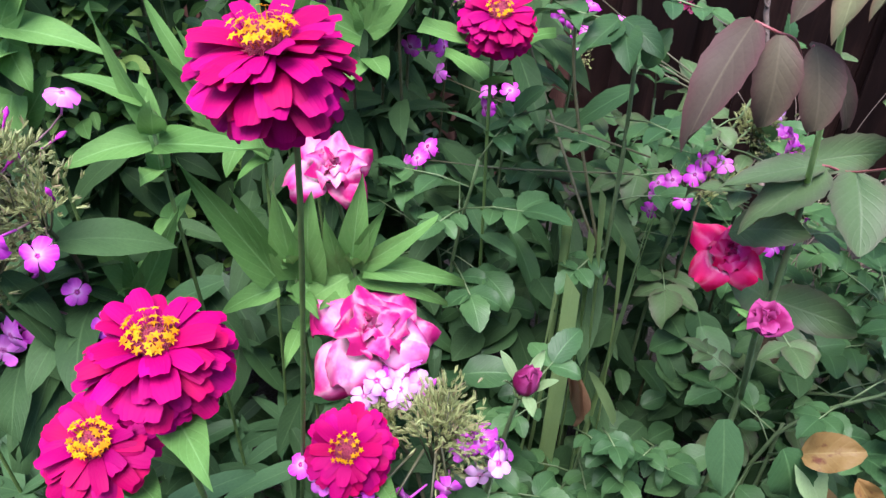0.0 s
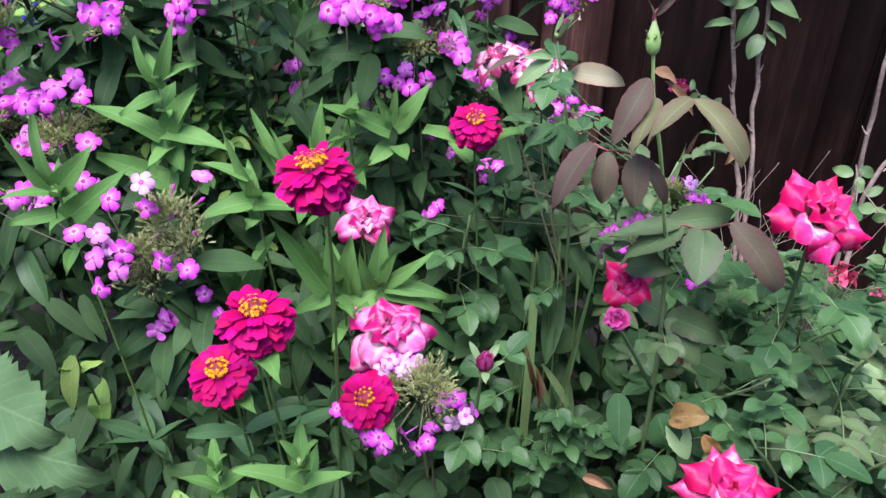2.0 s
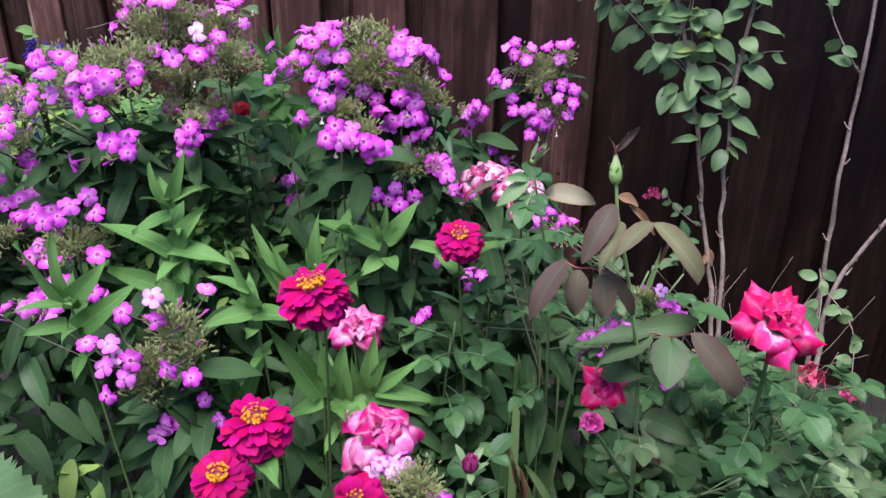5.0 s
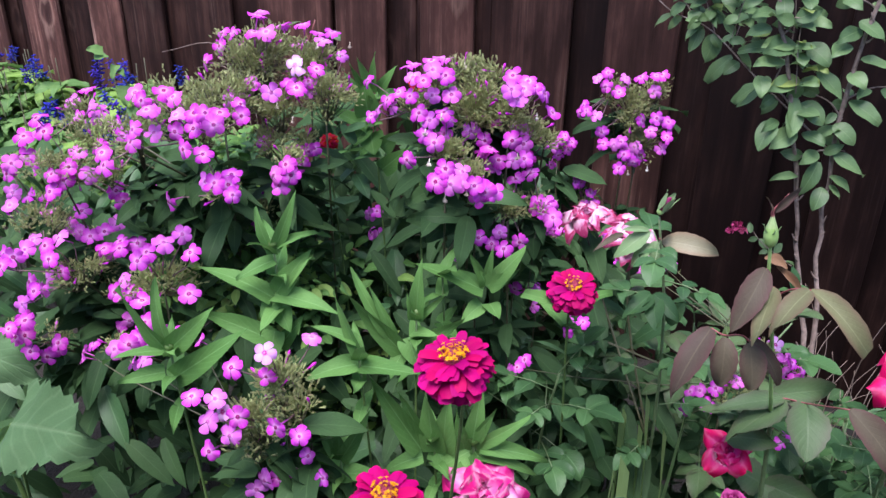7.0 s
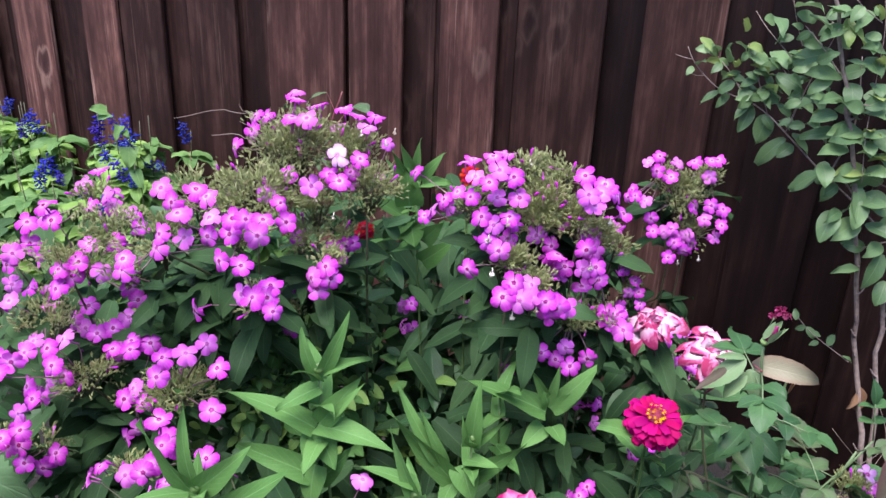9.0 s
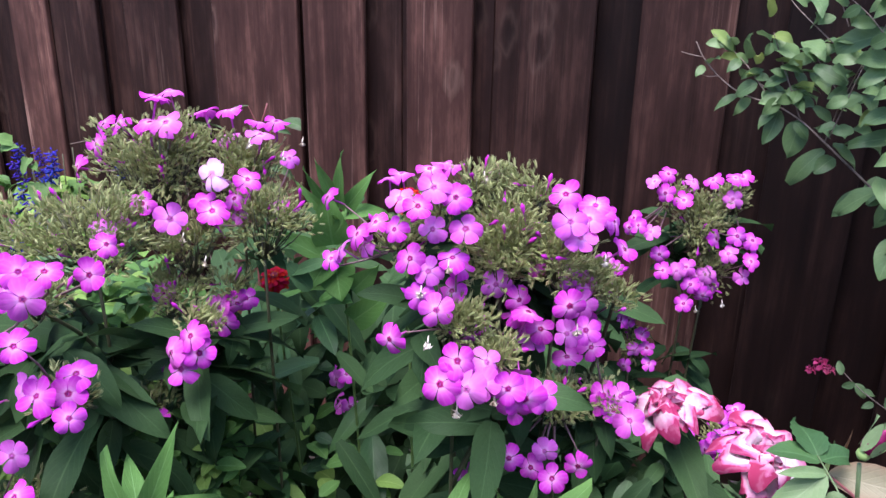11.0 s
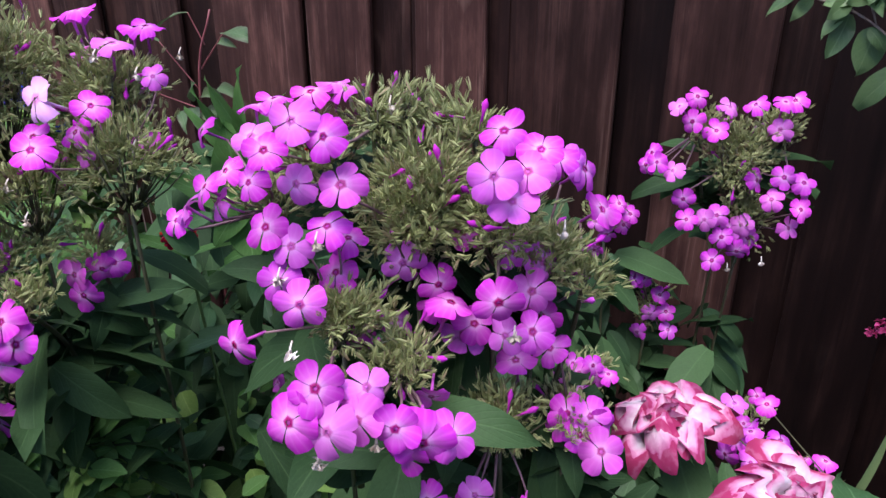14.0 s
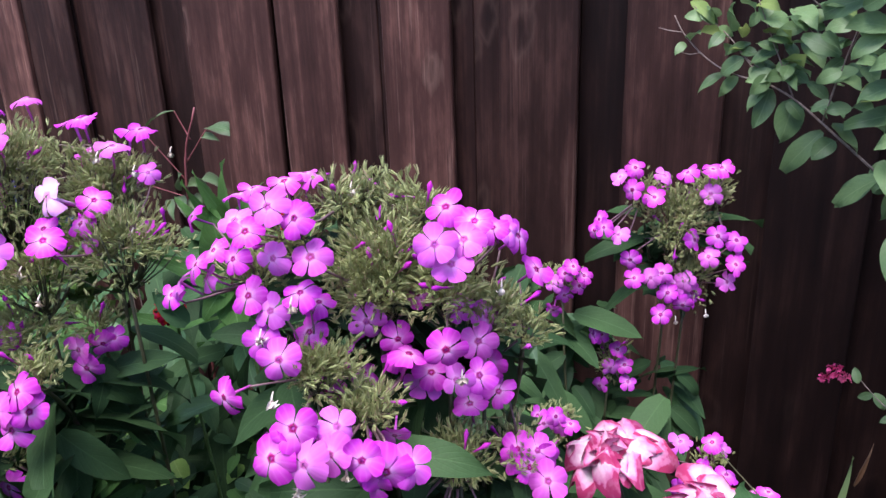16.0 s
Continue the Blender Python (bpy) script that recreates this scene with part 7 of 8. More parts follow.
leaf_to(crape, CRAPE, (0.432, 1.390, 1.117), (0.391, 1.381, 1.090), 0.028)
leaf_to(crape, CRAPE, (0.436, 1.390, 1.075), (0.397, 1.365, 1.088), 0.021)
leaf_to(crape, CRAPE, (0.478, 1.390, 1.017), (0.402, 1.401, 1.004), 0.026)
leaf_to(crape, CRAPE, (0.490, 1.390, 0.984), (0.428, 1.350, 0.991), 0.030)
leaf_to(crape, CRAPE, (0.371, 1.461, 1.179), (0.347, 1.459, 1.172), 0.022)
leaf_to(crape, CRAPE, (0.384, 1.413, 1.195), (0.371, 1.389, 1.177), 0.022)
leaf_to(crape, CRAPE, (0.364, 1.449, 1.234), (0.370, 1.350, 1.250), 0.035)
leaf_to(crape, CRAPE, (0.378, 1.413, 1.225), (0.397, 1.350, 1.210), 0.028)
leaf_to(crape, CRAPE, (0.473, 1.390, 1.192), (0.480, 1.350, 1.175), 0.029)
leaf_to(crape, CRAPE, (0.486, 1.390, 1.157), (0.500, 1.350, 1.132), 0.040)
leaf_to(crape, CRAPE, (0.518, 1.390, 1.003), (0.522, 1.350, 0.990), 0.030)
leaf_to(crape, CRAPE, (0.522, 1.390, 0.941), (0.467, 1.350, 0.943), 0.037)
leaf_to(crape, CRAPE, (0.531, 1.390, 0.944), (0.551, 1.350, 0.955), 0.031)
leaf_to(crape, CRAPE, (0.532, 1.390, 0.895), (0.526, 1.350, 0.842), 0.036)
leaf_to(crape, CRAPE, (0.540, 1.390, 0.884), (0.568, 1.350, 0.886), 0.043)
leaf_to(crape, CRAPE, (0.494, 1.390, 0.859), (0.461, 1.350, 0.813), 0.039)
leaf_to(crape, CRAPE, (0.503, 1.390, 0.860), (0.466, 1.350, 0.853), 0.026)
leaf_to(crape, CRAPE, (0.502, 1.390, 1.057), (0.525, 1.350, 1.061), 0.028)
leaf_to(crape, CRAPE, (0.398, 1.441, 1.082), (0.357, 1.466, 1.108), 0.028)
leaf_to(crape, CRAPE, (0.412, 1.412, 1.066), (0.378, 1.438, 1.053), 0.025)
leaf_to(crape, CRAPE, (0.396, 1.441, 1.090), (0.372, 1.421, 1.114), 0.029)
leaf_to(crape, CRAPE, (0.449, 1.390, 0.953), (0.453, 1.350, 0.925), 0.034)
leaf_to(crape, CRAPE, (0.448, 1.390, 0.933), (0.412, 1.438, 0.886), 0.033)
leaf_to(crape, CRAPE, (0.437, 1.390, 1.240), (0.395, 1.350, 1.239), 0.024)
leaf_to(crape, CRAPE, (0.346, 1.510, 1.209), (0.349, 1.442, 1.195), 0.023)
leaf_to(crape, CRAPE, (0.439, 1.390, 1.210), (0.384, 1.350, 1.195), 0.026)
leaf_to(crape, CRAPE, (0.402, 1.390, 1.173), (0.371, 1.389, 1.177), 0.024)
leaf_to(crape, CRAPE, (0.508, 1.390, 1.111), (0.515, 1.350, 1.103), 0.037)
leaf_to(crape, CRAPE, (0.458, 1.390, 1.081), (0.408, 1.350, 1.084), 0.025)
leaf_to(crape, CRAPE, (0.416, 1.429, 1.015), (0.388, 1.434, 1.015), 0.022)
leaf_to(crape, CRAPE, (0.403, 1.461, 1.018), (0.376, 1.466, 1.010), 0.016)
leaf_to(crape, CRAPE, (0.453, 1.390, 1.150), (0.468, 1.350, 1.149), 0.024)
leaf_to(crape, CRAPE, (0.555, 1.390, 0.966), (0.504, 1.350, 0.996), 0.028)
leaf_to(crape, CRAPE, (0.397, 1.390, 1.243), (0.414, 1.350, 1.238), 0.027)
leaf_to(crape, CRAPE, (0.392, 1.421, 1.147), (0.365, 1.421, 1.151), 0.022)
leaf_to(crape, CRAPE, (0.473, 1.390, 1.237), (0.443, 1.350, 1.215), 0.026)
leaf_to(crape, CRAPE, (0.516, 1.390, 1.164), (0.465, 1.350, 1.187), 0.026)
leaf_to(crape, CRAPE_YOUNG, (0.436, 1.390, 1.223), (0.436, 1.350, 1.184), 0.023)
leaf_to(crape, CRAPE_YOUNG, (0.442, 1.390, 1.218), (0.459, 1.350, 1.185), 0.025)
leaf_to(crape, CRAPE_YOUNG, (0.491, 1.390, 1.222), (0.474, 1.350, 1.256), 0.017)
leaf_to(crape, CRAPE_YOUNG, (0.508, 1.390, 1.087), (0.517, 1.350, 1.094), 0.039)
leaf_to(crape, CRAPE_YOUNG, (0.533, 1.390, 0.963), (0.545, 1.350, 0.982), 0.018)
leaf_to(crape, CRAPE_YOUNG, (0.513, 1.390, 1.014), (0.510, 1.350, 1.040), 0.019)
leaf_to(crape, CRAPE_YOUNG, (0.310, 1.580, 1.172), (0.300, 1.540, 1.204), 0.018)
leaf_to(crape, CRAPE_YOUNG, (0.513, 1.390, 1.132), (0.495, 1.350, 1.173), 0.024)
twig([(0.394, 1.462, 0.997), (0.395, 1.417, 1.072), (0.396, 1.384, 1.124), (0.418, 1.370, 1.207)], 2, 0.036, 430, 0.0011)
twig([(0.376, 1.417, 1.168), (0.363, 1.432, 1.207), (0.351, 1.441, 1.247)], 2, 0.036, 431, 0.0011)
twig([(0.370, 1.449, 1.142), (0.335, 1.514, 1.186), (0.316, 1.546, 1.215)], 2, 0.036, 432, 0.0011)
twig([(0.521, 1.370, 0.924), (0.508, 1.370, 1.013), (0.504, 1.370, 1.072), (0.497, 1.370, 1.196), (0.484, 1.370, 1.259)], 2, 0.036, 433, 0.0011)
twig([(0.442, 1.370, 1.121), (0.389, 1.370, 1.180), (0.371, 1.409, 1.205)], 2, 0.036, 434, 0.0011)
twig([(0.488, 1.370, 1.220), (0.460, 1.370, 1.238), (0.436, 1.370, 1.257)], 2, 0.036, 435, 0.0011)
twig([(0.350, 1.608, 1.024), (0.322, 1.629, 1.060), (0.304, 1.643, 1.085), (0.277, 1.663, 1.112), (0.249, 1.684, 1.135)], 8, 0.036, 421, 0.0013)
twig([(0.386, 1.578, 1.004), (0.366, 1.591, 1.055), (0.345, 1.605, 1.108), (0.331, 1.614, 1.145)], 8, 0.036, 422, 0.0013)
twig([(0.421, 1.547, 0.976), (0.429, 1.529, 1.046), (0.442, 1.505, 1.113), (0.447, 1.493, 1.147)], 8, 0.036, 423, 0.0013)
twig([(0.238, 1.695, 1.094), (0.219, 1.708, 1.096), (0.202, 1.720, 1.100)], 0, 0.036, 424, 0.0009)
twig([(0.263, 1.677, 1.063), (0.248, 1.688, 1.060), (0.234, 1.699, 1.064)], 0, 0.036, 425, 0.0009)
twig([(0.322, 1.629, 1.060), (0.356, 1.602, 1.037), (0.368, 1.590, 1.051), (0.394, 1.563, 1.066)], 8, 0.036, 426, 0.0009)
twig([(0.429, 1.529, 1.046), (0.400, 1.553, 1.095), (0.372, 1.578, 1.130)], 8, 0.036, 427, 0.0009)
twig([(0.62, 1.40, 0.80), (0.55, 1.44, 0.86), BRANCH_END], 3, 0.05, 401, 0.003)
twig([(0.50, 1.48, 0.90), (0.52, 1.46, 1.02), (0.50, 1.45, 1.15)], 6, 0.05, 404)
twig([(0.87, 1.35, 0.9), (0.80, 1.36, 1.0), (0.74, 1.36, 1.12)], 6, 0.045, 405)
for s in STEMS:
    # short stubs of cut twigs up the stems
    for k in range(9):
        rnd = random.Random(k + int(s[0][0] * 1000))
        i = 1.0 + 3.2 * (k + rnd.random()) / 9
        p = Vector(s[int(i)]).lerp(Vector(s[int(i) + 1]), i - int(i))
        a = rnd.uniform(0, 6.28)
        stalk("stub", crape, [p, p + Vector((math.cos(a) * 0.008, math.sin(a) * 0.006, 0.006)), p + Vector((math.cos(a) * 0.016, math.sin(a) * 0.01, 0.018))], 0.0028, 0.0012, M_BARK, 5)
# unseen crown above the stems, added to shade the right of the fence
for k in range(70):
    rnd = random.Random(1300 + k)
    p = Vector((rnd.uniform(0.45, 1.55), rnd.uniform(1.15, 1.75), rnd.uniform(1.62, 2.15)))
    d = Vector((rnd.uniform(-0.15, 0.15), rnd.uniform(-0.15, 0.15), rnd.uniform(0.02, 0.14)))
    twig([p - d, p, p + d], 8, 0.062, 1300 + k, 0.002)
for s in STEMS:
    e = Vector(s[-1])
    stalk("trunk", crape, [e, e + Vector((0.06, 0.0, 0.3)), e + Vector((0.16, 0.05, 0.62))], 0.0036, 0.002, M_BARK, 6)
    for k in range(5):
        a = k * 1.3
        stalk("branch", crape, [e + Vector((0.05, 0, 0.22)), e + Vector((0.2 * math.cos(a) + 0.1, 0.12 * math.sin(a), 0.4)), e + Vector((0.42 * math.cos(a) + 0.2, 0.25 * math.sin(a), 0.6))], 0.0026, 0.0012, M_BARK, 5)
twig([(0.60, 1.40, 0.52), (0.58, 1.56, 0.50), (0.575, 1.67, 0.495)], 7, 0.03, 407, 0.0015)
twig([(0.88, 1.34, 0.45), (0.86, 1.25, 0.42), (0.82, 1.14, 0.34)], 9, 0.04, 408, 0.0016)
twig([(0.90, 1.34, 0.40), (0.93, 1.22, 0.36), (0.91, 1.12, 0.27)], 8, 0.04, 409, 0.0016)
twig([(0.70, 1.25, 0.15), (0.72, 1.15, 0.3), (0.70, 1.05, 0.36)], 10, 0.042, 410, 0.0018)

leaf_to(crape, "DRY", (0.628, 1.39, 0.47), (0.632, 1.38, 0.415), 0.028)
leaf_to(crape, "DRY", (0.624, 1.385, 0.455), (0.612, 1.37, 0.420), 0.022)


def crape_flower_mesh():
    pile = Pile()
    rnd = random.Random(77)
    for k in range(24):
        d = Vector((rnd.gauss(0, 1), rnd.gauss(0, 1), rnd.gauss(0.2, 0.8))).normalized() * rnd.uniform(0.5, 1.0)
        v, uv, f = blade("round", 1.0, 0.5, 1.2, 0.15, 4, 4, k)
        pile.add(v, f, uv, frame_of(d * 0.7, d + Vector((rnd.gauss(0, 0.5), rnd.gauss(0, 0.5), rnd.gauss(0, 0.5))), (rnd.uniform(-1, 1), -1, 0.5), (0.56, 0.56, 0.56)))
    return pile.mesh("flower_head", (M_CRAPE,))


CRAPE_FLOWER = crape_flower_mesh()
for p, s in (((0.544, 1.685, 0.493), 0.019), ((0.560, 1.68, 0.483), 0.014), ((0.527, 1.685, 0.478), 0.012), ((0.799, 1.077, 0.325), 0.034), ((0.903, 1.10, 0.270), 0.030),
             ((0.912, 1.09, 0.240), 0.016), ((0.815, 1.06, 0.22), 0.016)):
    put("flower_head", CRAPE_FLOWER, crape, facing(p, (0.1, -0.4, 1), s * 90, s), "crinkled deep pink flower cluster")

# ---- salvia by the fence ----
salvia = thing("salvia_plant", (-1.75, 2.35, GROUND), "blue salvia with lime green leaves in front of the fence", "salvia")


def spike_mesh():
    pile = Pile()
    rnd = random.Random(9)
    tv, tf, tu = tube_data([(0, 0, 0), (0, 0, 0.17)], [0.0018, 0.001], 4)
    pile.add(tv, tf, tu, None, 1)
    for k in range(30):
        z = 0.02 + 0.145 * k / 30 + rnd.uniform(-0.01, 0.01)
        a = k * 2.4
        d = Vector((math.cos(a), math.sin(a), 0.3 - rnd.random() * 0.5))
        tv, tf, tu = tube_data([(0, 0, 0), d * 0.012, d * 0.024 + Vector((0, 0, -0.003)), d * rnd.uniform(0.026, 0.046)], [0.0018, 0.004, 0.006, 0.002], 5)
        pile.add([Vector(q) + Vector((0, 0, z)) for q in tv], tf, tu)
    return pile.mesh("flower_spike", (M_SALVIA, M_STEM_DARK))


SPIKE = spike_mesh()
for k in range(80):
    rnd = random.Random(500 + k)
    b = Vector((-1.36 - 0.80 * rnd.random(), 2.12 + 0.45 * rnd.random(), GROUND))
    b.y += 0.10 * math.sin(b.x * 9.0) - 0.16 * abs(b.x + 1.85) ** 2
    b.y = min(b.y, 2.31 + 0.29 * -b.x - 0.10)
    h = (0.40 + 0.24 * rnd.random()) if k % 2 else (0.44 + 0.28 * rnd.random())
    t = Vector((b.x + rnd.uniform(-0.08, 0.08), b.y + rnd.uniform(-0.1, 0.02), h + 0.06))
    leafy_stem(salvia, [b, b.lerp(t, 0.5), t], 11, 0.100, ("LIME", "SALVIA", "LIME", "SALVIA", "SALVIA")[k % 5], 0.0016, M_STEM_DARK, -0.15, 0.55, rnd, 0.99)
    if k % 2:
        put("flower_spike", SPIKE, salvia, facing(t - Vector((0, 0.03, 0.05)), (rnd.uniform(-0.7, 0.7), -0.3, 1), k, rnd.uniform(0.40, 0.66)), "deep blue flower spike")

# ---- small wild things by the fence ----
vine = thing("vine", (-1.235, 1.95, GROUND), "thin vine with a few heart-shaped green leaves before the fence", "vine")
stalk("stem", vine, [(-1.235, 1.95, GROUND), (-1.235, 1.950, 0.603), (-1.260, 1.950, 0.747), (-1.274, 1.950, 0.779), (-1.312, 1.950, 0.826)], 0.0016, 0.0009, M_STEM_DARK, 5)
leaf_to(vine, "SALVIA", (-1.276, 1.950, 0.787), (-1.287, 1.920, 0.748), 0.042)
leaf_to(vine, "SALVIA", (-1.260, 1.950, 0.725), (-1.249, 1.920, 0.673), 0.052)
leaf_to(vine, "SALVIA", (-1.310, 1.950, 0.821), (-1.326, 1.920, 0.811), 0.048)
leaf_to(vine, "SALVIA", (-1.312, 1.950, 0.826), (-1.341, 1.920, 0.843), 0.042)
leaf_to(vine, "SALVIA", (-1.270, 1.950, 0.771), (-1.241, 1.920, 0.771), 0.023)
leaf_to(vine, "SALVIA", (-1.249, 1.950, 0.658), (-1.219, 1.920, 0.614), 0.036)
sapling = thing("red_stemmed_seedling", (-0.56, 1.52, GROUND), "thin seedling with red branching stems and few leaves", "plant")
_, line = stalk("stem", sapling, [(-0.57, 1.52, GROUND), (-0.56, 1.51, 0.5), (-0.553, 1.50, 0.89), (-0.521, 1.50, 1.015)], 0.003, 0.0015, M_CANE_RED, 5)
for b, t in (((-0.545, 1.5, 0.93), (-0.50, 1.49, 0.985)), ((-0.553, 1.5, 0.90), (-0.60, 1.49, 0.97)), ((-0.535, 1.5, 0.965), (-0.555, 1.5, 1.01)), ((-0.555, 1.5, 0.87), (-0.62, 1.48, 0.90))):
    stalk("branch", sapling, [b, Vector(b).lerp(Vector(t), 0.5), t], 0.0014, 0.0009, M_CANE_RED, 4)
    leaf(sapling, "ROSE_DARK", t, (Vector(t) - Vector(b)) + Vector((0, -0.01, -0.05)), 0.05)
leaf_to(sapling, "ROSE_DARK", (-0.562, 1.500, 0.882), (-0.550, 1.460, 0.925), 0.020)
leaf_to(sapling, "ROSE_DARK", (-0.553, 1.500, 0.887), (-0.506, 1.460, 0.911), 0.012)
leaf_to(sapling, "ROSE_DARK", (-0.525, 1.500, 0.901), (-0.476, 1.460, 0.911), 0.014)
leaf_to(sapling, "ROSE_DARK", (-0.550, 1.500, 0.867), (-0.511, 1.460, 0.869), 0.025)
leaf_to(sapling, "ROSE_DARK", (-0.516, 1.500, 0.968), (-0.478, 1.460, 0.981), 0.013)
leaf_to(sapling, "ROSE_DARK", (-0.588, 1.500, 0.865), (-0.562, 1.460, 0.857), 0.015)
leaf_to(sapling, "ROSE_DARK", (-0.569, 1.500, 0.871), (-0.541, 1.460, 0.863), 0.017)
leaf_to(sapling, "ROSE_DARK", (-0.535, 1.500, 0.862), (-0.494, 1.460, 0.880), 0.015)
dry = thing("dry_stalks", (-0.8, 1.62, GROUND), "thin arching dry stalks before the fence", "dry stalks")
for pts in ([(-0.69, 1.6, GROUND), (-0.691, 1.6, 0.82), (-0.735, 1.6, 0.88), (-0.79, 1.6, 0.91)], [(-0.70, 1.6, GROUND), (-0.72, 1.6, 0.80), (-0.80, 1.6, 0.93), (-0.95, 1.6, 0.907)],
            [(-0.72, 1.62, GROUND), (-0.74, 1.61, 0.75), (-0.78, 1.6, 0.87), (-0.861, 1.6, 0.872)], [(-0.72, 1.6, GROUND), (-0.75, 1.6, 0.8), (-0.79, 1.6, 0.95)]):
    stalk("stalk", dry, pts, 0.0016, 0.0008, M_STRAW, 4)
tangle = thing("dry_twigs", (0.62, 1.05, GROUND), "tangle of fine dry twigs at the foot of the shrub", "dry twigs")
for k in range(34):
    rnd = random.Random(700 + k)
    b = Vector((0.62 + rnd.uniform(-0.1, 0.18), 1.05 + rnd.uniform(-0.1, 0.2), 0.1 + 0.25 * rnd.random()))
    d = Vector((rnd.uniform(-0.12, 0.16), rnd.uniform(-0.05, 0.08), rnd.uniform(0.15, 0.32)))
    stalk("stalk", tangle, [Vector((b.x, b.y, GROUND)), b, b + d * 0.5 + Vector((rnd.uniform(-0.02, 0.02), 0, 0.02)), b + d + Vector((rnd.uniform(-0.06, 0.06), 0, -0.02))], 0.0012, 0.0005, M_STRAW, 4)

# ---- undergrowth: leaves that nobody could count ----


def undergrowth(name, label, mats, count, region, shape, width, size, seed, hang=0.0):
    """Loose leaves filling a stretch of the bed below the plants, up to a height that varies over it."""
    rnd = random.Random(seed)
    kinds = [blade(shape, width * rnd.uniform(0.85, 1.15), rnd.uniform(0.1, 0.35), rnd.uniform(0.1, 0.9), 0.03, 5, 7, k) for k in range(6)]
    pile = Pile()
    for k in range(count):
        x, y, z = region(rnd)
        a = rnd.uniform(0, 6.28)
        s = size * rnd.uniform(0.6, 1.25)
        v, uv, f = kinds[k % 6]
        way = (math.cos(a), math.sin(a) - 0.3, rnd.uniform(-0.6, 0.45) - hang)
        if z > 0.35 and crowded((x, y, z), way, s):
            continue
        pile.add(v, f, uv, frame_of((x, y, z), way, (rnd.uniform(-0.3, 0.3), -0.35, 1), (s, s, s)), rnd.randrange(len(mats)))
    ob = new(name, pile.mesh(name, mats))
    return tagged(ob, label, "undergrowth", kind="stuff")


def patch(rnd, cx, cy, rx, ry):
    """A place in a patch with an uneven outline."""
    while True:
        u, v = rnd.uniform(-1.3, 1.3), rnd.uniform(-1.3, 1.3)
        if math.hypot(u, v) < 1 + 0.3 * noise.noise((math.atan2(v, u) * 1.5 + cx, 1.7, cy)):
            return cx + u * rx, cy + v * ry


def region_left(rnd):
    x, y = patch(rnd, -0.66, 1.06, 0.88, 0.48)
    top = -0.04 + 0.82 * min(1, max(0, (y - 0.5) / 0.5)) - 0.12 * max(0, -x - 0.75)
    return x, y, GROUND + 0.05 + (top - GROUND - 0.05) * rnd.random() ** 0.55


def region_right(rnd):
    x, y = patch(rnd, 0.55, 0.80, 0.72, 0.46)
    top = 0.20 - 0.16 * (abs(x - 0.21) < 0.09 and y < 0.75) + 0.24 * min(1, max(0, (y - 0.42) / 0.35)) * (1 if x < 0.5 else 0.35)
    return x, y, GROUND + 0.05 + (top - GROUND - 0.05) * rnd.random() ** 0.5


def region_front(rnd):
    x, y = patch(rnd, -0.22, 0.40, 0.72, 0.30)
    return x, y, GROUND + 0.05 + (0.24 + 0.6 * max(0, y - 0.15)) * rnd.random() ** 0.8


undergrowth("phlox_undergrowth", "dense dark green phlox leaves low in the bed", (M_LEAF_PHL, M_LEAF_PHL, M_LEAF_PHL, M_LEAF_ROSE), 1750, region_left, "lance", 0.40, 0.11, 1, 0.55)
# two of three colours are the dark phlox green, standing in for deep shade
undergrowth("rose_undergrowth", "dense rose leaflets low in the bed, most coloured dark for shade", (M_LEAF_PHL, M_LEAF_PHL, M_LEAF_ROSE), 1900, region_right, "ovate", 0.70, 0.056, 2)
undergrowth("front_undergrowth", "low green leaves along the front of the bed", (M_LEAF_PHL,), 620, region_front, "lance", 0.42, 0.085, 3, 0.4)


def region_weeds(rnd):
    x, y = patch(rnd, -0.60, 1.16, 0.34, 0.22)
    return x, y, GROUND + 0.25 + 0.66 * rnd.random() ** 0.6


undergrowth("low_weeds", "light green small-leaved weeds behind the phlox", (M_LEAF_ZIN, M_LEAF_ROSE, M_LEAF_LIME), 900, region_weeds, "ovate", 0.6, 0.040, 5)


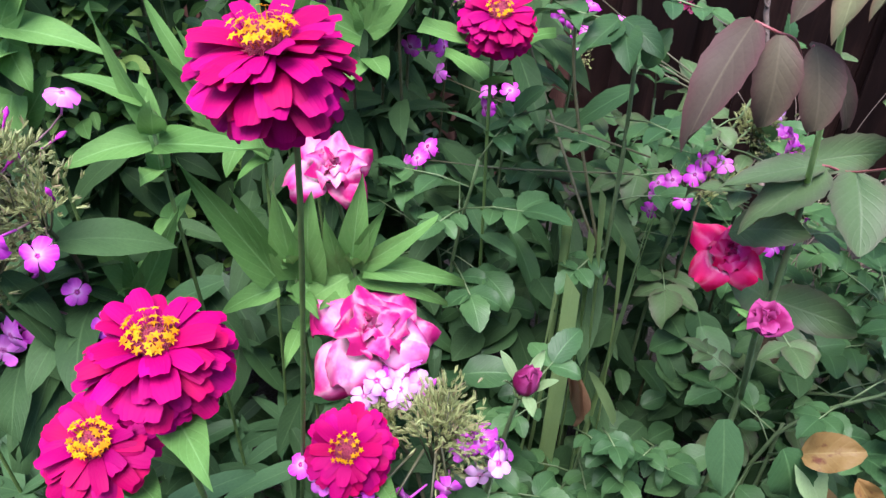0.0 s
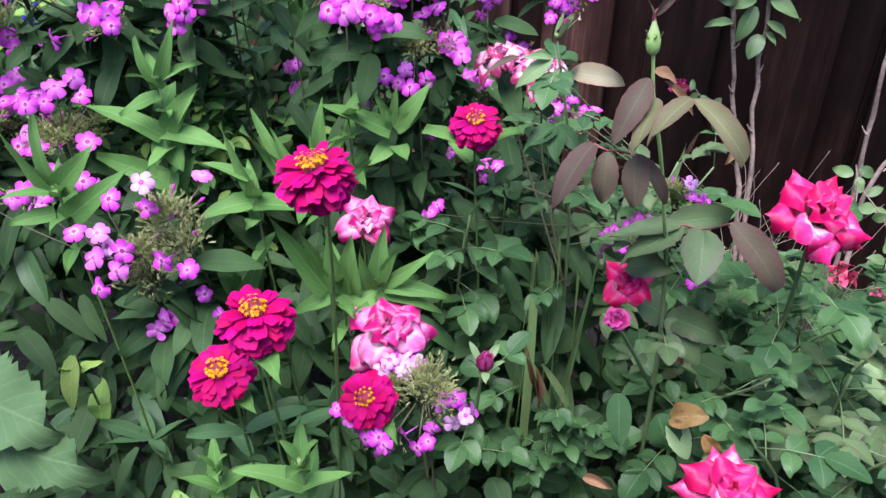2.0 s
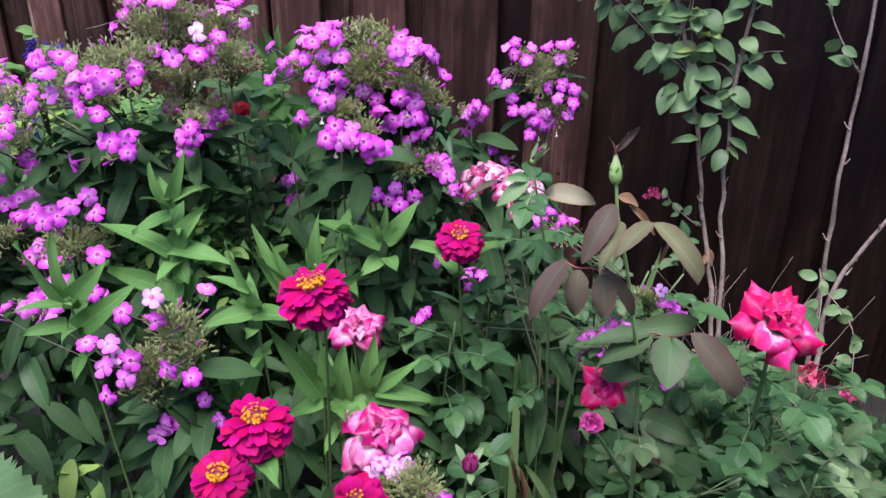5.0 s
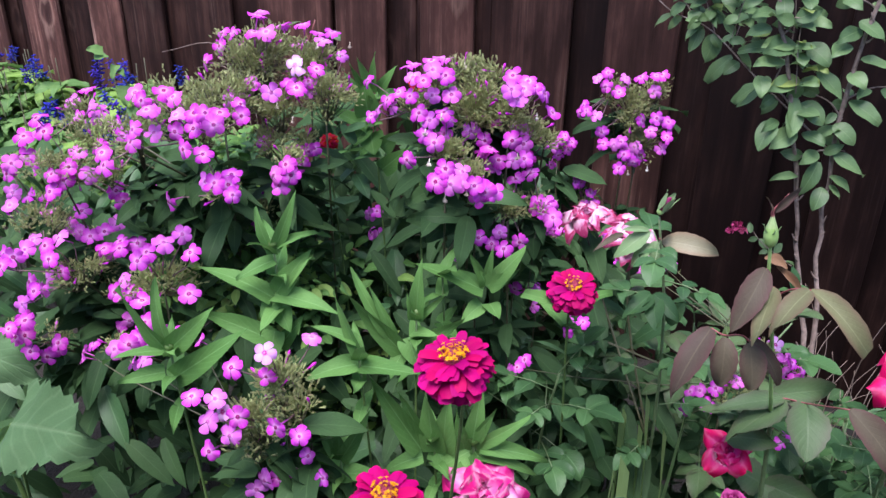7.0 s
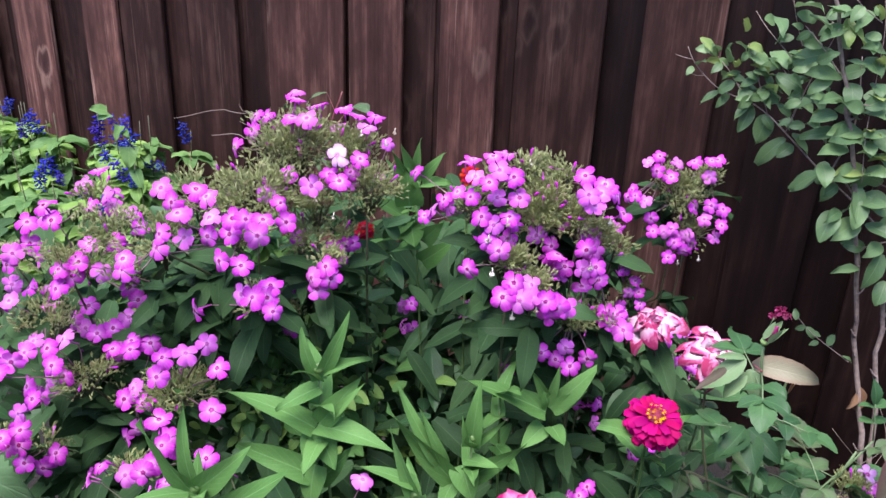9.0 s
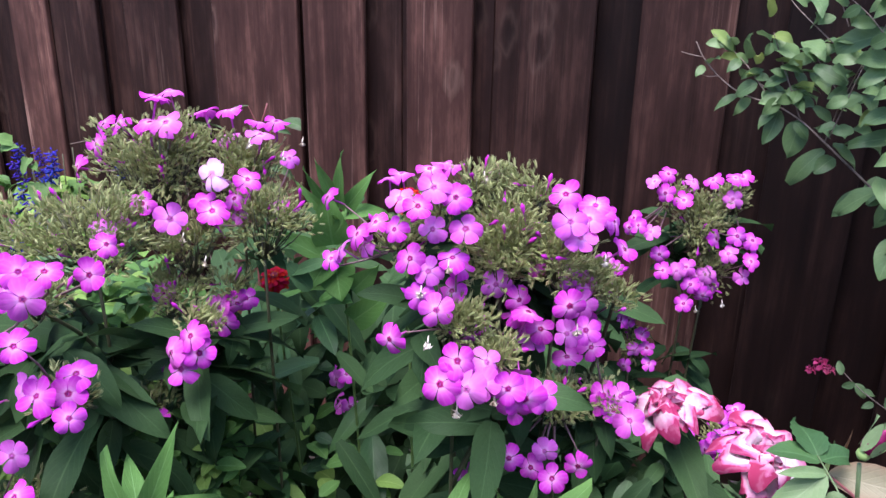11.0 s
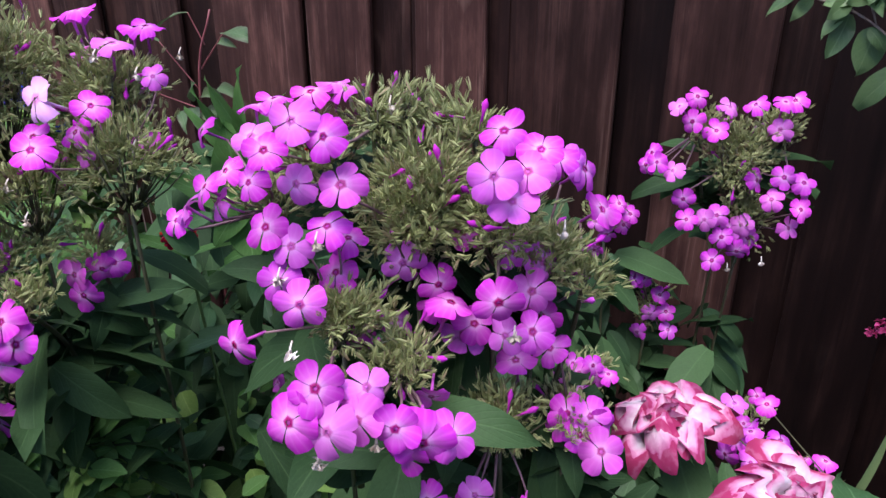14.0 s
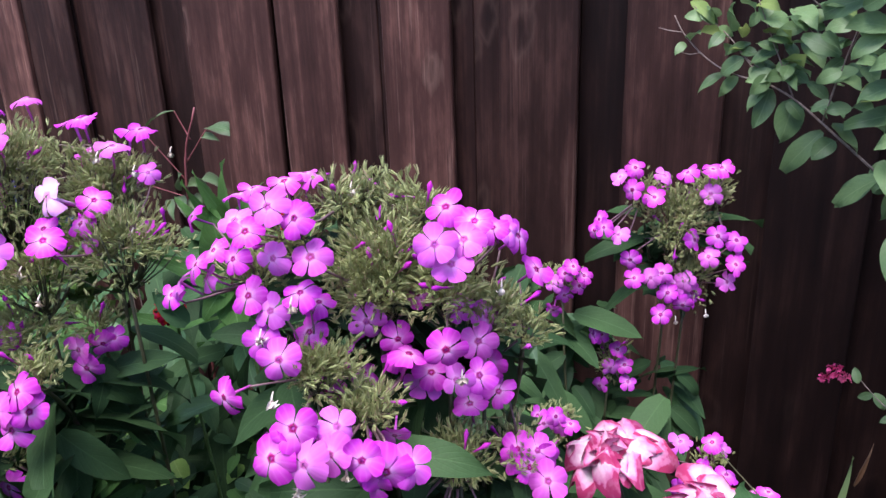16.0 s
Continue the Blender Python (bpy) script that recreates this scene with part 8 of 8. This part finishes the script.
WEEDS = ((-0.62, 0.99, 0.12, 0.08, 0.56), (-0.48, 0.97, 0.10, 0.08, 0.50), (-0.48, 0.97, 0.10, 0.08, 0.54), (-0.57, 1.07, 0.08, 0.06, 0.66))


def region_weeds_near(rnd):
    cx, cy, rx, ry, low = rnd.choice(WEEDS)
    x, y = patch(rnd, cx, cy, rx, ry)
    return x, y, low + 0.22 * rnd.random()


undergrowth("fresh_weeds", "fresh green leafy weeds between the phlox stems", (M_LEAF_ROSE, M_LEAF_ZIN, M_LEAF_ZIN, M_LEAF_LIME), 900, region_weeds_near, "ovate", 0.55, 0.034, 6, 0.2)


def region_back(rnd):
    x, y = patch(rnd, -0.26, 1.32, 0.28, 0.16)
    return x, y, GROUND + 0.1 + (1.06 if x < -0.2 else 0.86) * rnd.random() ** 0.7


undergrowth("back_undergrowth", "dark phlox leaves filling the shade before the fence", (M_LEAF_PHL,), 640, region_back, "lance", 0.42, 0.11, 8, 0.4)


def region_right_back(rnd):
    x, y = patch(rnd, 0.09, 1.44, 0.14, 0.08)
    return x, y, GROUND + 0.1 + (0.96 - 0.9 * max(0, x - 0.04)) * rnd.random() ** 0.7


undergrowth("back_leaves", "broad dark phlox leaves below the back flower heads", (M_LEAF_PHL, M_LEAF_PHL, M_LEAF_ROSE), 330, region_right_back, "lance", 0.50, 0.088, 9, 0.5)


def grass():
    rnd = random.Random(4)
    pile = Pile()
    for k in range(700):
        x = rnd.uniform(0.75, 1.8)
        y = rnd.uniform(0.85, 1.65)
        v, uv, f = blade("strap", 0.045, 0.3, rnd.uniform(0.3, 2.2), 0, 3, 6, k)
        a = rnd.uniform(0, 6.28)
        s = rnd.uniform(0.06, 0.20)
        pile.add(v, f, uv, frame_of((x, y, GROUND), (math.cos(a) * 0.5, math.sin(a) * 0.5, 1), (math.cos(a), math.sin(a), 0.6), (s, s, s)))
    tagged(new("grass", pile.mesh("grass", (M_GRASS,))), "thin dark green grass at the foot of the fence", "grass", kind="stuff")


grass()
